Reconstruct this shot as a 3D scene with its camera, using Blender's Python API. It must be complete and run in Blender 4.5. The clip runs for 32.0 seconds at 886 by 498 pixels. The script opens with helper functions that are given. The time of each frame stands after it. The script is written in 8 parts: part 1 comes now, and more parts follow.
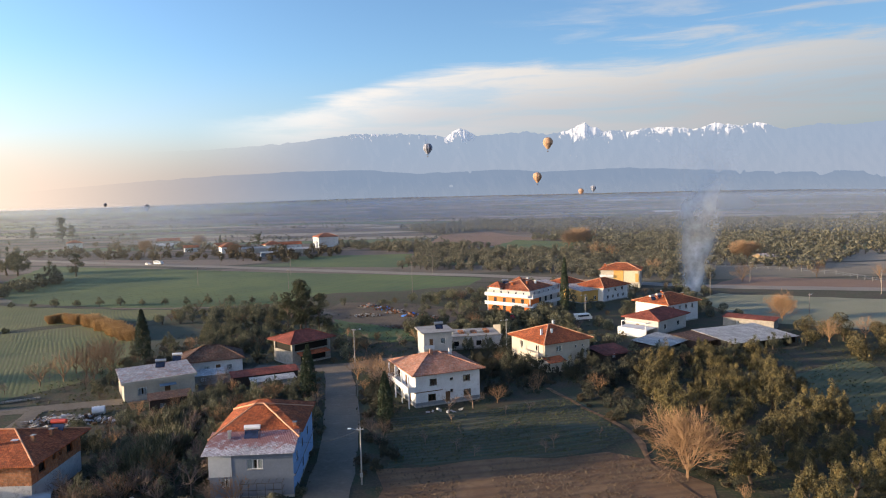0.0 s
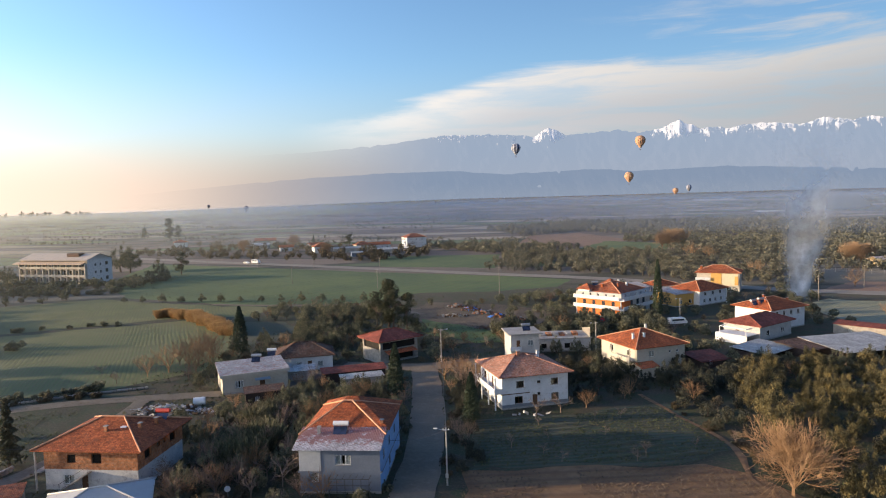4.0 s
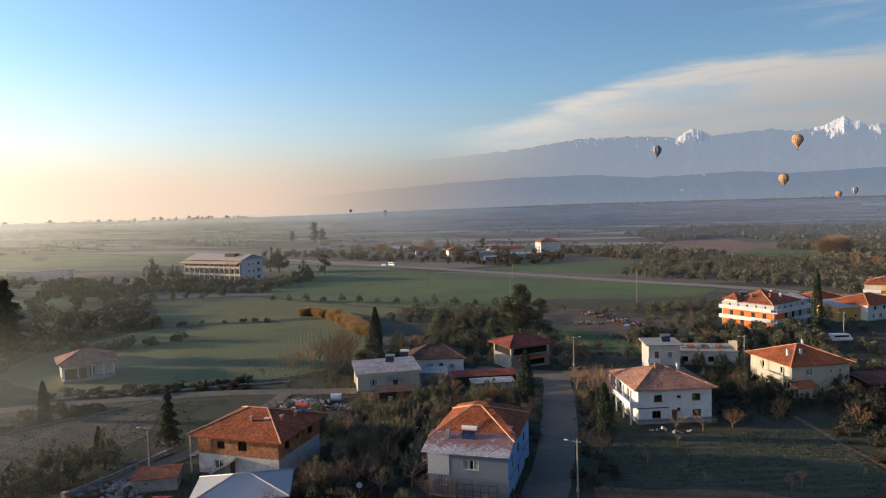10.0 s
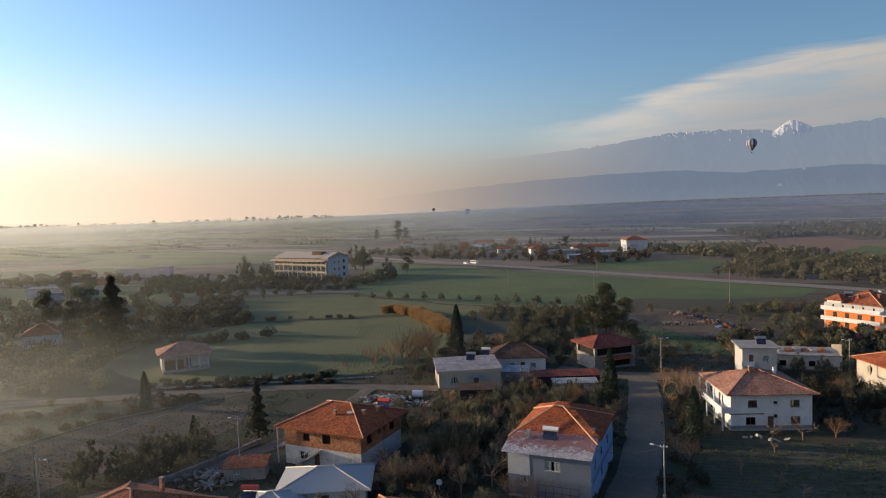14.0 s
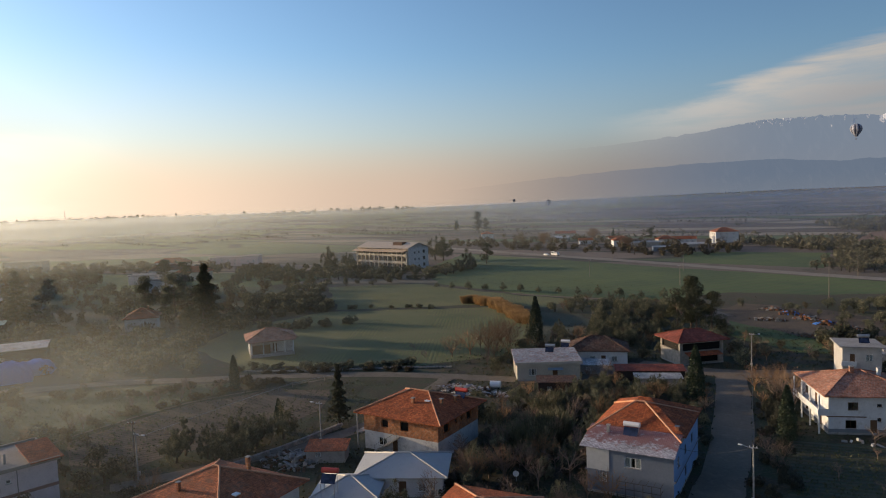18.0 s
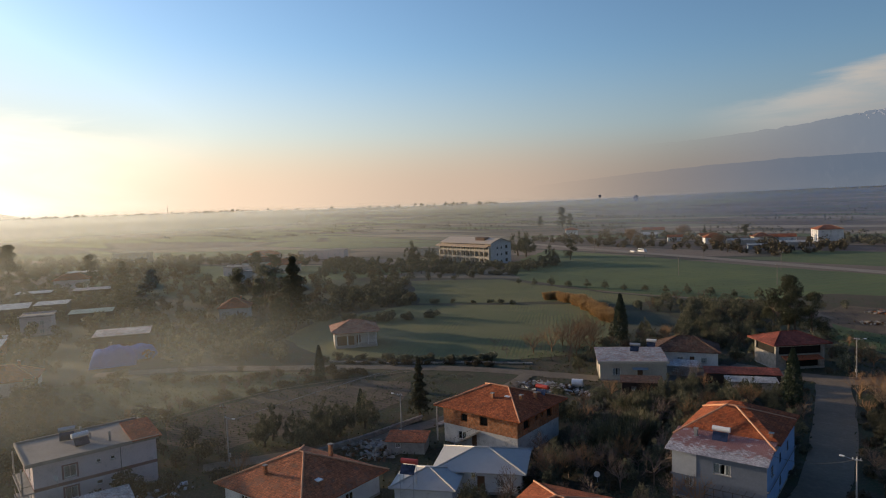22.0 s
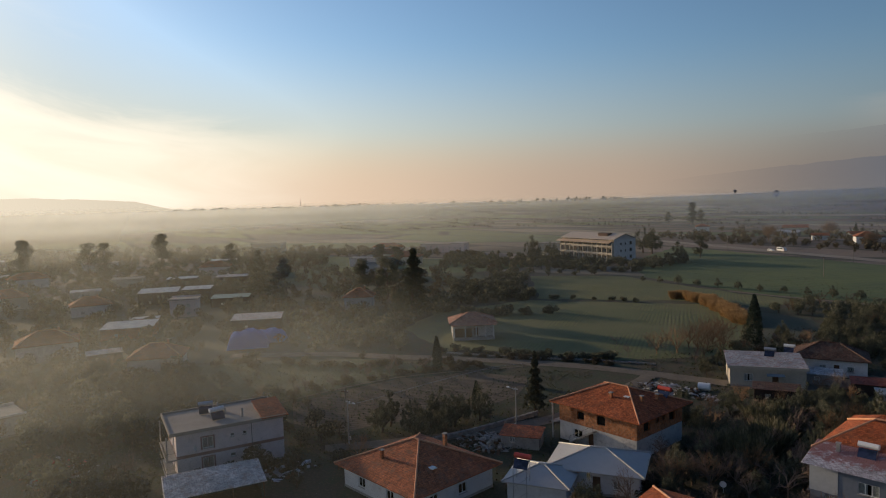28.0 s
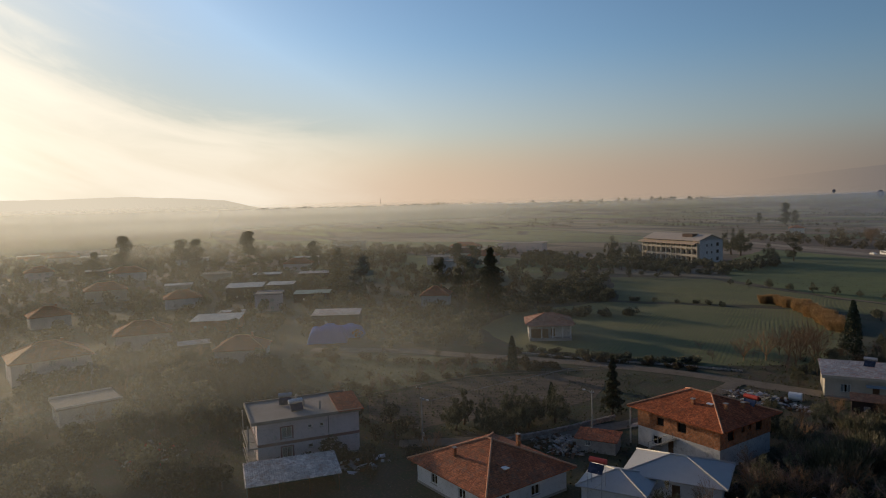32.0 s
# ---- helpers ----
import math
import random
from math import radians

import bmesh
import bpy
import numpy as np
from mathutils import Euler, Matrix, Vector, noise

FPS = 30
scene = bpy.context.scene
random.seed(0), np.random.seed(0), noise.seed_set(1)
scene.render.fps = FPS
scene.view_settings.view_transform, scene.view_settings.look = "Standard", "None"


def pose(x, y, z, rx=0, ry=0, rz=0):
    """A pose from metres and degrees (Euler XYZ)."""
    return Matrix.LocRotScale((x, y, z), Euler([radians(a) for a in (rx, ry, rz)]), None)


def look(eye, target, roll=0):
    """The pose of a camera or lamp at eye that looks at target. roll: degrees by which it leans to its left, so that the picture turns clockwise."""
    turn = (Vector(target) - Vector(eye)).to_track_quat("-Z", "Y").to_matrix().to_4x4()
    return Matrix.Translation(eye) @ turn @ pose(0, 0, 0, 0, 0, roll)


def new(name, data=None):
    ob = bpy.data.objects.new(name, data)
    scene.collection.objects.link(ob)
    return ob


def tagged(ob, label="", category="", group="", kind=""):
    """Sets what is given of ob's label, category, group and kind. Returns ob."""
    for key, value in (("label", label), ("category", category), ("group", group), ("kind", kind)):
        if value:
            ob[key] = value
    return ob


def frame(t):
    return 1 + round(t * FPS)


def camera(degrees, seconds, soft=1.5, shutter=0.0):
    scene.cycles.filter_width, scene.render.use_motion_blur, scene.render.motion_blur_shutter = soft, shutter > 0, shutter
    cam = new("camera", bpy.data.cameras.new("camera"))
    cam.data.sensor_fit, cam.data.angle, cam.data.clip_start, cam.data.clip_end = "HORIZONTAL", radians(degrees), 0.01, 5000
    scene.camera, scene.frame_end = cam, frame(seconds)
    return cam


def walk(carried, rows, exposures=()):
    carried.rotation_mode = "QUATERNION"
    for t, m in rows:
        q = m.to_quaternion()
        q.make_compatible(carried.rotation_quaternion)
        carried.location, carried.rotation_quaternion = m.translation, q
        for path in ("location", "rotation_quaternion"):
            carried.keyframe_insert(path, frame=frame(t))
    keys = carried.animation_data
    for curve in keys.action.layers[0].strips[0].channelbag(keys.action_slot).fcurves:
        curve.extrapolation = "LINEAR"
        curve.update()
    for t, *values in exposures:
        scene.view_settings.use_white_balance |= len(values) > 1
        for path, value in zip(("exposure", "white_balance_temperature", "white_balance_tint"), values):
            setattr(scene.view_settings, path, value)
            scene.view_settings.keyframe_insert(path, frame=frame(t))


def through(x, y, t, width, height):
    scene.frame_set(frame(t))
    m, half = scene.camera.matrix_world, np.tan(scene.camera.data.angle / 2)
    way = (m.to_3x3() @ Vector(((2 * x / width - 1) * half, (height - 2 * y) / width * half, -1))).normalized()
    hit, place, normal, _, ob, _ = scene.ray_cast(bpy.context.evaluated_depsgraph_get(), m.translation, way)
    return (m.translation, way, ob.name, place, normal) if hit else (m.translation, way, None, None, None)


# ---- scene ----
cam = camera(66.91, 32.0, soft=1.1)
ROWS = [
    (0.0, 0.000, 0.000, 40.000, 85.547, 1.276, -0.099),
    (0.5, 0.002, 0.121, 39.977, 85.734, 1.411, 0.973),
    (1.0, 0.004, 0.242, 39.955, 85.910, 1.219, 2.079),
    (1.5, 0.007, 0.363, 39.933, 85.856, 1.526, 2.850),
    (2.0, 0.009, 0.484, 39.911, 85.845, 1.620, 3.752),
    (2.5, 0.011, 0.606, 39.890, 85.874, 1.462, 4.674),
    (3.0, 0.013, 0.728, 39.870, 85.840, 1.608, 5.534),
    (3.5, 0.015, 0.850, 39.850, 85.797, 1.593, 6.461),
    (5.5, 0.024, 1.344, 39.787, 85.991, 1.677, 10.055),
    (6.0, 0.027, 1.469, 39.775, 86.084, 1.739, 11.008),
    (6.5, 0.029, 1.593, 39.765, 86.175, 1.613, 11.947),
    (7.0, 0.032, 1.718, 39.755, 86.191, 1.625, 12.983),
    (7.5, 0.035, 1.841, 39.746, 86.208, 1.529, 13.869),
    (8.0, 0.039, 1.962, 39.736, 86.249, 1.629, 14.969),
    (8.5, 0.043, 2.082, 39.727, 86.240, 1.651, 15.901),
    (9.0, 0.048, 2.198, 39.716, 86.309, 1.565, 16.855),
    (9.5, 0.054, 2.312, 39.704, 86.401, 1.475, 17.793),
    (10.0, 0.061, 2.421, 39.691, 86.489, 1.597, 18.783),
    (10.5, 0.068, 2.527, 39.676, 86.534, 1.577, 19.643),
    (11.0, 0.077, 2.628, 39.658, 86.580, 1.604, 20.595),
    (11.5, 0.087, 2.724, 39.638, 86.583, 1.665, 21.408),
    (12.0, 0.098, 2.816, 39.616, 86.602, 1.700, 22.310),
    (12.5, 0.109, 2.903, 39.592, 86.605, 1.701, 23.099),
    (13.0, 0.120, 2.987, 39.566, 86.620, 1.678, 24.089),
    (13.5, 0.130, 3.068, 39.539, 86.561, 1.905, 24.880),
    (14.0, 0.139, 3.146, 39.511, 86.570, 2.046, 25.813),
    (14.5, 0.148, 3.222, 39.482, 86.596, 2.079, 26.743),
    (16.5, 0.164, 3.506, 39.363, 86.356, 2.149, 30.341),
    (17.0, 0.163, 3.574, 39.333, 86.230, 2.212, 31.159),
    (17.5, 0.160, 3.641, 39.304, 86.137, 2.116, 31.845),
    (18.0, 0.156, 3.707, 39.275, 86.060, 2.129, 32.657),
    (18.5, 0.151, 3.771, 39.246, 86.074, 2.019, 33.534),
    (19.0, 0.146, 3.834, 39.217, 86.133, 1.184, 34.492),
    (19.5, 0.141, 3.896, 39.189, 86.133, 1.454, 35.277),
    (20.0, 0.136, 3.956, 39.162, 86.059, 1.999, 36.256),
    (20.5, 0.133, 4.015, 39.135, 86.048, 1.870, 36.973),
    (21.0, 0.131, 4.072, 39.108, 86.053, 1.939, 37.918),
    (21.5, 0.131, 4.128, 39.082, 85.994, 2.062, 38.765),
    (22.0, 0.133, 4.182, 39.056, 85.935, 2.021, 39.760),
    (22.5, 0.137, 4.235, 39.030, 85.888, 2.017, 40.587),
    (23.0, 0.142, 4.287, 39.005, 85.920, 1.903, 41.443),
    (23.5, 0.148, 4.339, 38.980, 85.933, 1.764, 42.278),
    (24.0, 0.155, 4.391, 38.955, 85.948, 1.730, 43.184),
    (24.5, 0.161, 4.443, 38.930, 85.937, 1.669, 43.975),
    (25.0, 0.168, 4.496, 38.905, 85.940, 1.646, 44.874),
    (25.5, 0.174, 4.550, 38.879, 85.931, 1.682, 45.653),
    (27.5, 0.184, 4.783, 38.773, 85.822, 1.898, 49.243),
    (28.0, 0.183, 4.847, 38.745, 85.819, 1.791, 50.106),
    (28.5, 0.180, 4.912, 38.716, 85.834, 1.816, 50.820),
    (29.0, 0.176, 4.979, 38.687, 85.839, 1.867, 51.730),
    (29.5, 0.171, 5.047, 38.658, 85.869, 1.736, 52.620),
    (30.0, 0.165, 5.116, 38.628, 85.872, 1.897, 53.510),
    (30.5, 0.158, 5.186, 38.598, 85.888, 1.802, 54.368),
    (31.0, 0.151, 5.257, 38.568, 85.857, 1.917, 55.203),
    (31.5, 0.143, 5.328, 38.538, 85.903, 1.700, 55.886),
    (32.0, 0.135, 5.399, 38.508, 85.977, 1.628, 56.799),
]
walk(cam, [(t, pose(x, y, z, rx, ry, rz)) for t, x, y, z, rx, ry, rz in ROWS],
     exposures=((0.0, 0.97, 6650, 10), (3.0, 0.92, 6650, 10), (6.0, 0.82, 6700, 10), (9.0, 0.58, 6750, 10), (13.0, 0.33, 6800, 10), (19.0, 0.04, 6850, 10), (25.0, -0.18, 6900, 10), (32.0, -0.62, 6900, 10)))

# ---------------------------------------------------------------- sky, sun
SUN_AZ, SUN_EL = 100.0, 9.0          # degrees: azimuth counted to the left of +y


class Nodes:
    """Short hand for building a node tree."""

    def __init__(self, tree):
        self.tree = tree
        tree.nodes.clear()

    def add(self, kind, **inputs):
        n = self.tree.nodes.new(kind)
        for key, v in inputs.items():
            name = key.replace("_", " ")
            self.put(n.inputs[int(name[1:])] if name[0] == "i" and name[1:].isdigit() else n.inputs[name], v)
        return n

    def put(self, socket, v):
        if isinstance(v, bpy.types.NodeSocket):
            self.tree.links.new(v, socket)
        elif isinstance(v, bpy.types.Node):
            self.tree.links.new(v.outputs[0], socket)
        else:
            socket.default_value = v

    def math(self, op, a, b=0.0, c=0.0, clamp=False):
        n = self.tree.nodes.new("ShaderNodeMath")
        n.operation, n.use_clamp = op, clamp
        for s, v in zip(n.inputs, (a, b, c)):
            self.put(s, v)
        return n.outputs[0]

    def ramp(self, v, lo, hi, a=0.0, b=1.0, smooth=True):
        n = self.tree.nodes.new("ShaderNodeMapRange")
        n.interpolation_type = "SMOOTHSTEP" if smooth else "LINEAR"
        for s, x in zip(n.inputs, (v, lo, hi, a, b)):
            self.put(s, x)
        return n.outputs[0]

    def mix(self, f, a, b, how="MIX"):
        n = self.tree.nodes.new("ShaderNodeMix")
        n.data_type, n.blend_type = "RGBA", how
        self.put(n.inputs[0], f), self.put(n.inputs[6], a), self.put(n.inputs[7], b)
        return n.outputs[2]

    def noise(self, vector, scale, detail=4.0, rough=0.55, distort=0.0):
        n = self.tree.nodes.new("ShaderNodeTexNoise")
        if vector is not None:
            self.put(n.inputs["Vector"], vector)
        for k, v in (("Scale", scale), ("Detail", detail), ("Roughness", rough), ("Distortion", distort)):
            n.inputs[k].default_value = v
        return n.outputs["Fac"]


def make_world():
    world = bpy.data.worlds.new("sky")
    scene.world = world
    world.use_nodes = True
    k = Nodes(world.node_tree)
    sky = k.tree.nodes.new("ShaderNodeTexSky")
    sky.sky_type, sky.sun_disc = "NISHITA", False
    sky.sun_elevation, sky.sun_rotation = radians(SUN_EL), radians(-SUN_AZ)
    sky.altitude, sky.air_density, sky.dust_density, sky.ozone_density = 300, 1.0, 0.9, 2.0
    way = k.add("ShaderNodeTexCoord").outputs["Generated"]
    sep = k.add("ShaderNodeSeparateXYZ", Vector=way)
    az = k.math("MULTIPLY", k.math("ARCTAN2", k.math("MULTIPLY", sep.outputs[0], -1.0), sep.outputs[1]), 57.2958)
    raw = az
    # beyond the sun, out of view, the haze is kept warm for fill light
    away = k.math("ABSOLUTE", k.math("SUBTRACT", az, 95.0))
    past = k.math("MAXIMUM", k.math("GREATER_THAN", az, 95.0), k.math("LESS_THAN", az, -85.0))
    away = k.math("MULTIPLY", k.math("MINIMUM", away, k.math("SUBTRACT", 360.0, away)), k.math("SUBTRACT", 1.0, k.math("MULTIPLY", past, 0.52)))
    az = k.math("SUBTRACT", 95.0, away)
    el = k.math("MULTIPLY", k.math("ARCSINE", sep.outputs[2]), 57.2958)
    # thin morning haze low over the plain, warmer towards the sun
    near_sun = k.ramp(az, 0.0, 92.0)
    haze = k.mix(near_sun, (0.32, 0.345, 0.405, 1), (1.05, 0.88, 0.66, 1))
    low = k.ramp(el, -1.0, k.math("ADD", 12.0, k.math("MULTIPLY", near_sun, 3.0)), 0.92, 0.0)
    base = k.mix(1.0, sky.outputs[0], (SKY * 0.85, SKY, SKY * 1.20, 1), "MULTIPLY")
    # overhead, out of view, the sky is dimmed to weaken the fill light
    zenith = k.mix(1.0, sky.outputs[0], (SKY * 0.52, SKY * 0.72, SKY * 1.14, 1), "MULTIPLY")
    base = k.mix(k.ramp(el, 27.0, 48.0), base, zenith)
    base = k.mix(low, base, haze)
    dust = k.mix(k.ramp(az, -10.0, 20.0), (0.26, 0.30, 0.37, 1), (0.345, 0.30, 0.275, 1))
    dust = k.mix(k.ramp(az, 18.0, 38.0), dust, (0.64, 0.495, 0.40, 1))
    dust = k.mix(k.ramp(az, 36.0, 62.0), dust, (0.95, 0.735, 0.565, 1))
    dust = k.mix(k.ramp(az, 60.0, 88.0), dust, (1.05, 0.92, 0.70, 1))
    base = k.mix(k.ramp(el, 0.8, 6.2, 0.92, 0.0), base, dust)
    bright = k.tree.nodes.new("ShaderNodeRGBToBW")
    k.put(bright.inputs[0], base)
    down = k.math("MINIMUM", 1.0, k.math("DIVIDE", 0.82, k.math("MAXIMUM", bright.outputs[0], 0.01)))
    base = k.mix(1.0, base, k.add("ShaderNodeCombineColor", Red=down, Green=down, Blue=down).outputs[0], "MULTIPLY")
    # cirrus: a long bank to the north, wisps above it, and a veil round the sun
    flat = k.add("ShaderNodeCombineXYZ", X=k.math("MULTIPLY", az, 0.05), Y=k.math("MULTIPLY", el, 0.42), Z=0.0)
    fine = k.noise(flat, 1.6, 8.0, 0.62, 0.5)
    lift = k.ramp(az, 19.0, -3.0, 0.0, 4.0)
    edge = k.math("ADD", k.math("ADD", 6.9, lift), k.math("MULTIPLY", k.ramp(az, -3.0, -36.0, 0.0, 0.5), 1.0))
    edge = k.math("ADD", edge, k.math("MULTIPLY", k.math("SUBTRACT", fine, 0.5), 2.6))
    below = k.math("SUBTRACT", edge, el)
    bank = k.math("MULTIPLY", k.ramp(below, -0.15, 1.1), k.ramp(el, 2.0, 5.6))
    bank = k.math("MULTIPLY", bank, k.math("MULTIPLY", k.ramp(az, 21.0, 8.0), k.ramp(az, -44.0, -16.0, 0.7, 1.0)))
    wisp = k.math("MULTIPLY", k.ramp(fine, 0.46, 0.70), k.math("MULTIPLY", k.ramp(az, -2.0, -18.0), k.ramp(el, 17.5, 12.0)))
    # the veil round the sun: streaks that rise with its upper edge
    # past azimuth 91 the veil is unseen, widened to add warm southern fill
    rise = k.math("MULTIPLY", k.math("POWER", k.math("MAXIMUM", k.math("SUBTRACT", k.math("MINIMUM", raw, 122.0), 66.0), 0.0), 2.0), 0.0095)
    over = k.math("SUBTRACT", el, k.math("ADD", 6.6, rise))
    drawn = k.add("ShaderNodeCombineXYZ", X=k.math("MULTIPLY", az, 0.055), Y=k.math("MULTIPLY", over, 0.22), Z=3.0)
    soft = k.noise(drawn, 1.3, 7.0, 0.58, 0.6)
    torn = k.math("ADD", over, k.math("MULTIPLY", k.math("SUBTRACT", soft, 0.5), 5.5))
    veil = k.math("MULTIPLY", k.ramp(torn, 0.9, -1.8), k.math("MULTIPLY", k.ramp(raw, 56.0, 76.0), k.ramp(raw, 178.0, 140.0)))
    high = k.math("MULTIPLY", k.math("MULTIPLY", k.ramp(soft, 0.42, 0.72), k.ramp(over, 9.0, 1.0)), k.ramp(az, 68.0, 92.0, 0.0, 0.55))
    cold = k.mix(near_sun, (0.66, 0.635, 0.615, 1), (1.15, 1.02, 0.82, 1))
    cold = k.mix(k.ramp(below, 0.8, 4.6, 0.0, 0.8), cold, (0.43, 0.445, 0.485, 1))
    both = k.math("MAXIMUM", k.math("MULTIPLY", bank, k.ramp(fine, 0.30, 0.60, 0.45, 0.97)), k.math("MULTIPLY", wisp, 0.6))
    base = k.mix(both, base, cold)
    veil = k.math("MAXIMUM", k.math("MULTIPLY", veil, k.ramp(soft, 0.3, 0.7, 0.55, 0.9)), high)
    base = k.mix(veil, base, (1.33, 1.235, 1.075, 1))
    # glow round the sun, which stands in thin cloud
    sun = k.tree.nodes.new("ShaderNodeVectorMath")
    sun.operation = "DOT_PRODUCT"
    a, e = radians(SUN_AZ), radians(SUN_EL)
    k.put(sun.inputs[0], way)
    sun.inputs[1].default_value = (-math.sin(a) * math.cos(e), math.cos(a) * math.cos(e), math.sin(e))
    glow = k.math("POWER", k.ramp(sun.outputs["Value"], 0.92, 1.0, smooth=False), 2.4)
    base = k.mix(glow, base, (0.35, 0.32, 0.26, 1), "ADD")
    # the air is brighter on the sun's side
    side = k.math("ADD", k.math("MULTIPLY", sep.outputs[0], -math.sin(a)), k.math("MULTIPLY", sep.outputs[1], math.cos(a)))
    gain = k.math("ADD", 1.14, k.math("MULTIPLY", side, 0.62))
    base = k.mix(1.0, base, k.add("ShaderNodeCombineColor", Red=gain, Green=gain, Blue=gain).outputs[0], "MULTIPLY")
    bg = k.add("ShaderNodeBackground", Color=base, Strength=0.68)
    out = k.add("ShaderNodeOutputWorld", Surface=bg)


SKY = 0.18
make_world()
lamp = bpy.data.lights.new("sun", "SUN")
lamp.energy, lamp.angle, lamp.color = 4.7, radians(1.6), (1.0, 0.76, 0.49)
sun = new("sun", lamp)
sun.matrix_world = look((-math.sin(radians(SUN_AZ)) * 100, math.cos(radians(SUN_AZ)) * 100, math.tan(radians(SUN_EL)) * 100), (0, 0, 0))

# ---------------------------------------------------------------- materials


def surf(name, c1, c2, scale=1.0, rough=0.85, bump=0.15, fine=9.0, metal=0.0, stain=None, amount=0.5, spread=0.0):
    """A dull surface of two colours mixed at two scales; stain: a third colour in patches; spread: change from thing to thing."""
    m = bpy.data.materials.new(name)
    m.use_nodes = True
    k = Nodes(m.node_tree)
    at = k.add("ShaderNodeNewGeometry").outputs["Position"]
    big, small = k.noise(at, scale, 5.0), k.noise(at, scale * fine, 4.0)
    f = k.math("ADD", k.math("MULTIPLY", k.ramp(big, 0.3, 0.7), 0.6), k.math("MULTIPLY", k.ramp(small, 0.3, 0.7), 0.4))
    col = k.mix(f, (*c1, 1), (*c2, 1))
    if stain:
        s = k.ramp(k.noise(at, scale * 2.3, 6.0, 0.65), 0.52, 0.68, 0.0, amount)
        col = k.mix(s, col, (*stain, 1))
    if spread:
        r = k.add("ShaderNodeObjectInfo").outputs["Random"]
        v = k.ramp(r, 0.0, 1.0, 1.0 - spread, 1.0 + spread, False)
        hsv = k.add("ShaderNodeHueSaturation", Color=col, Value=v)
        col = hsv.outputs[0]
    b = k.add("ShaderNodeBump", Strength=bump, Distance=0.05, Height=small)
    p = k.add("ShaderNodeBsdfPrincipled", Base_Color=col, Roughness=rough, Metallic=metal, Normal=b)
    p.inputs["Specular IOR Level"].default_value = 0.2 if rough > 0.7 else 0.5
    k.add("ShaderNodeOutputMaterial", Surface=p)
    return m


def tiled(name, c1, c2, mortar, bw, bh, gap=0.02, rough=0.8, bump=0.6, stain=None, amount=0.5, offset=0.0, wave=0.0, worn=None):
    """Courses of tiles, blocks or corrugation on a mesh whose UV map is in metres."""
    m = bpy.data.materials.new(name)
    m.use_nodes = True
    k = Nodes(m.node_tree)
    uv = k.add("ShaderNodeUVMap").outputs[0]
    at = k.add("ShaderNodeNewGeometry").outputs["Position"]
    br = k.add("ShaderNodeTexBrick", Vector=uv, Color1=(*c1, 1), Color2=(*c2, 1), Mortar=(*mortar, 1), Scale=1.0)
    br.offset = offset
    br.inputs["Mortar Size"].default_value = gap
    br.inputs["Brick Width"].default_value, br.inputs["Row Height"].default_value = bw, bh
    big = k.ramp(k.noise(at, 0.35, 6.0, 0.6), 0.3, 0.7, 0.72, 1.2)
    hsv = k.add("ShaderNodeHueSaturation", Color=br.outputs["Color"], Value=big)
    col = hsv.outputs[0]
    mid = k.ramp(k.noise(at, 2.2, 5.0, 0.7), 0.35, 0.65, 0.68, 1.32)
    col = k.add("ShaderNodeHueSaturation", Color=col, Value=mid).outputs[0]
    if stain:
        n = k.noise(at, 0.9, 7.0, 0.7)
        if worn:
            n = k.math("ADD", n, k.ramp(k.add("ShaderNodeSeparateXYZ", Vector=at).outputs[2], worn[0], worn[1], -0.22, 0.14, False))
        s = k.ramp(n, 0.50, 0.62, 0.0, amount)
        col = k.mix(s, col, (*stain, 1))
    h = br.outputs["Fac"]
    h = k.math("MULTIPLY", h, -1.0)
    if wave:
        w = k.add("ShaderNodeTexWave", Vector=uv, Scale=1.0 / wave / 3.1416 * 0.5 * 3.1416)
        h = k.math("ADD", h, w.outputs["Fac"])
    b = k.add("ShaderNodeBump", Strength=bump, Distance=0.06, Height=h)
    p = k.add("ShaderNodeBsdfPrincipled", Base_Color=col, Roughness=rough, Normal=b)
    p.inputs["Specular IOR Level"].default_value = 0.2 if rough > 0.7 else 0.4
    k.add("ShaderNodeOutputMaterial", Surface=p)
    return m


def leafy(name, c1, c2, c3, through=0.3, spread=0.25):
    """Leaves: colours that change from leaf to leaf and from tree to tree, and let some light through."""
    m = bpy.data.materials.new(name)
    m.use_nodes = True
    k = Nodes(m.node_tree)
    isl = k.add("ShaderNodeNewGeometry")
    r = isl.outputs["Random Per Island"]
    clump = k.noise(isl.outputs["Position"], 0.7, 3.0)
    col = k.mix(r, (*c1, 1), (*c2, 1))
    col = k.mix(k.ramp(clump, 0.45, 0.7), col, (*c3, 1))
    v = k.ramp(k.add("ShaderNodeObjectInfo").outputs["Random"], 0.0, 1.0, 1.0 - spread, 1.0 + spread, False)
    col = k.add("ShaderNodeHueSaturation", Color=col, Value=v).outputs[0]
    d = k.add("ShaderNodeBsdfPrincipled", Base_Color=col, Roughness=0.7)
    t = k.add("ShaderNodeBsdfTranslucent", Color=col)
    mixed = k.add("ShaderNodeMixShader", i0=through, i1=d, i2=t)
    k.add("ShaderNodeOutputMaterial", Surface=mixed)
    return m


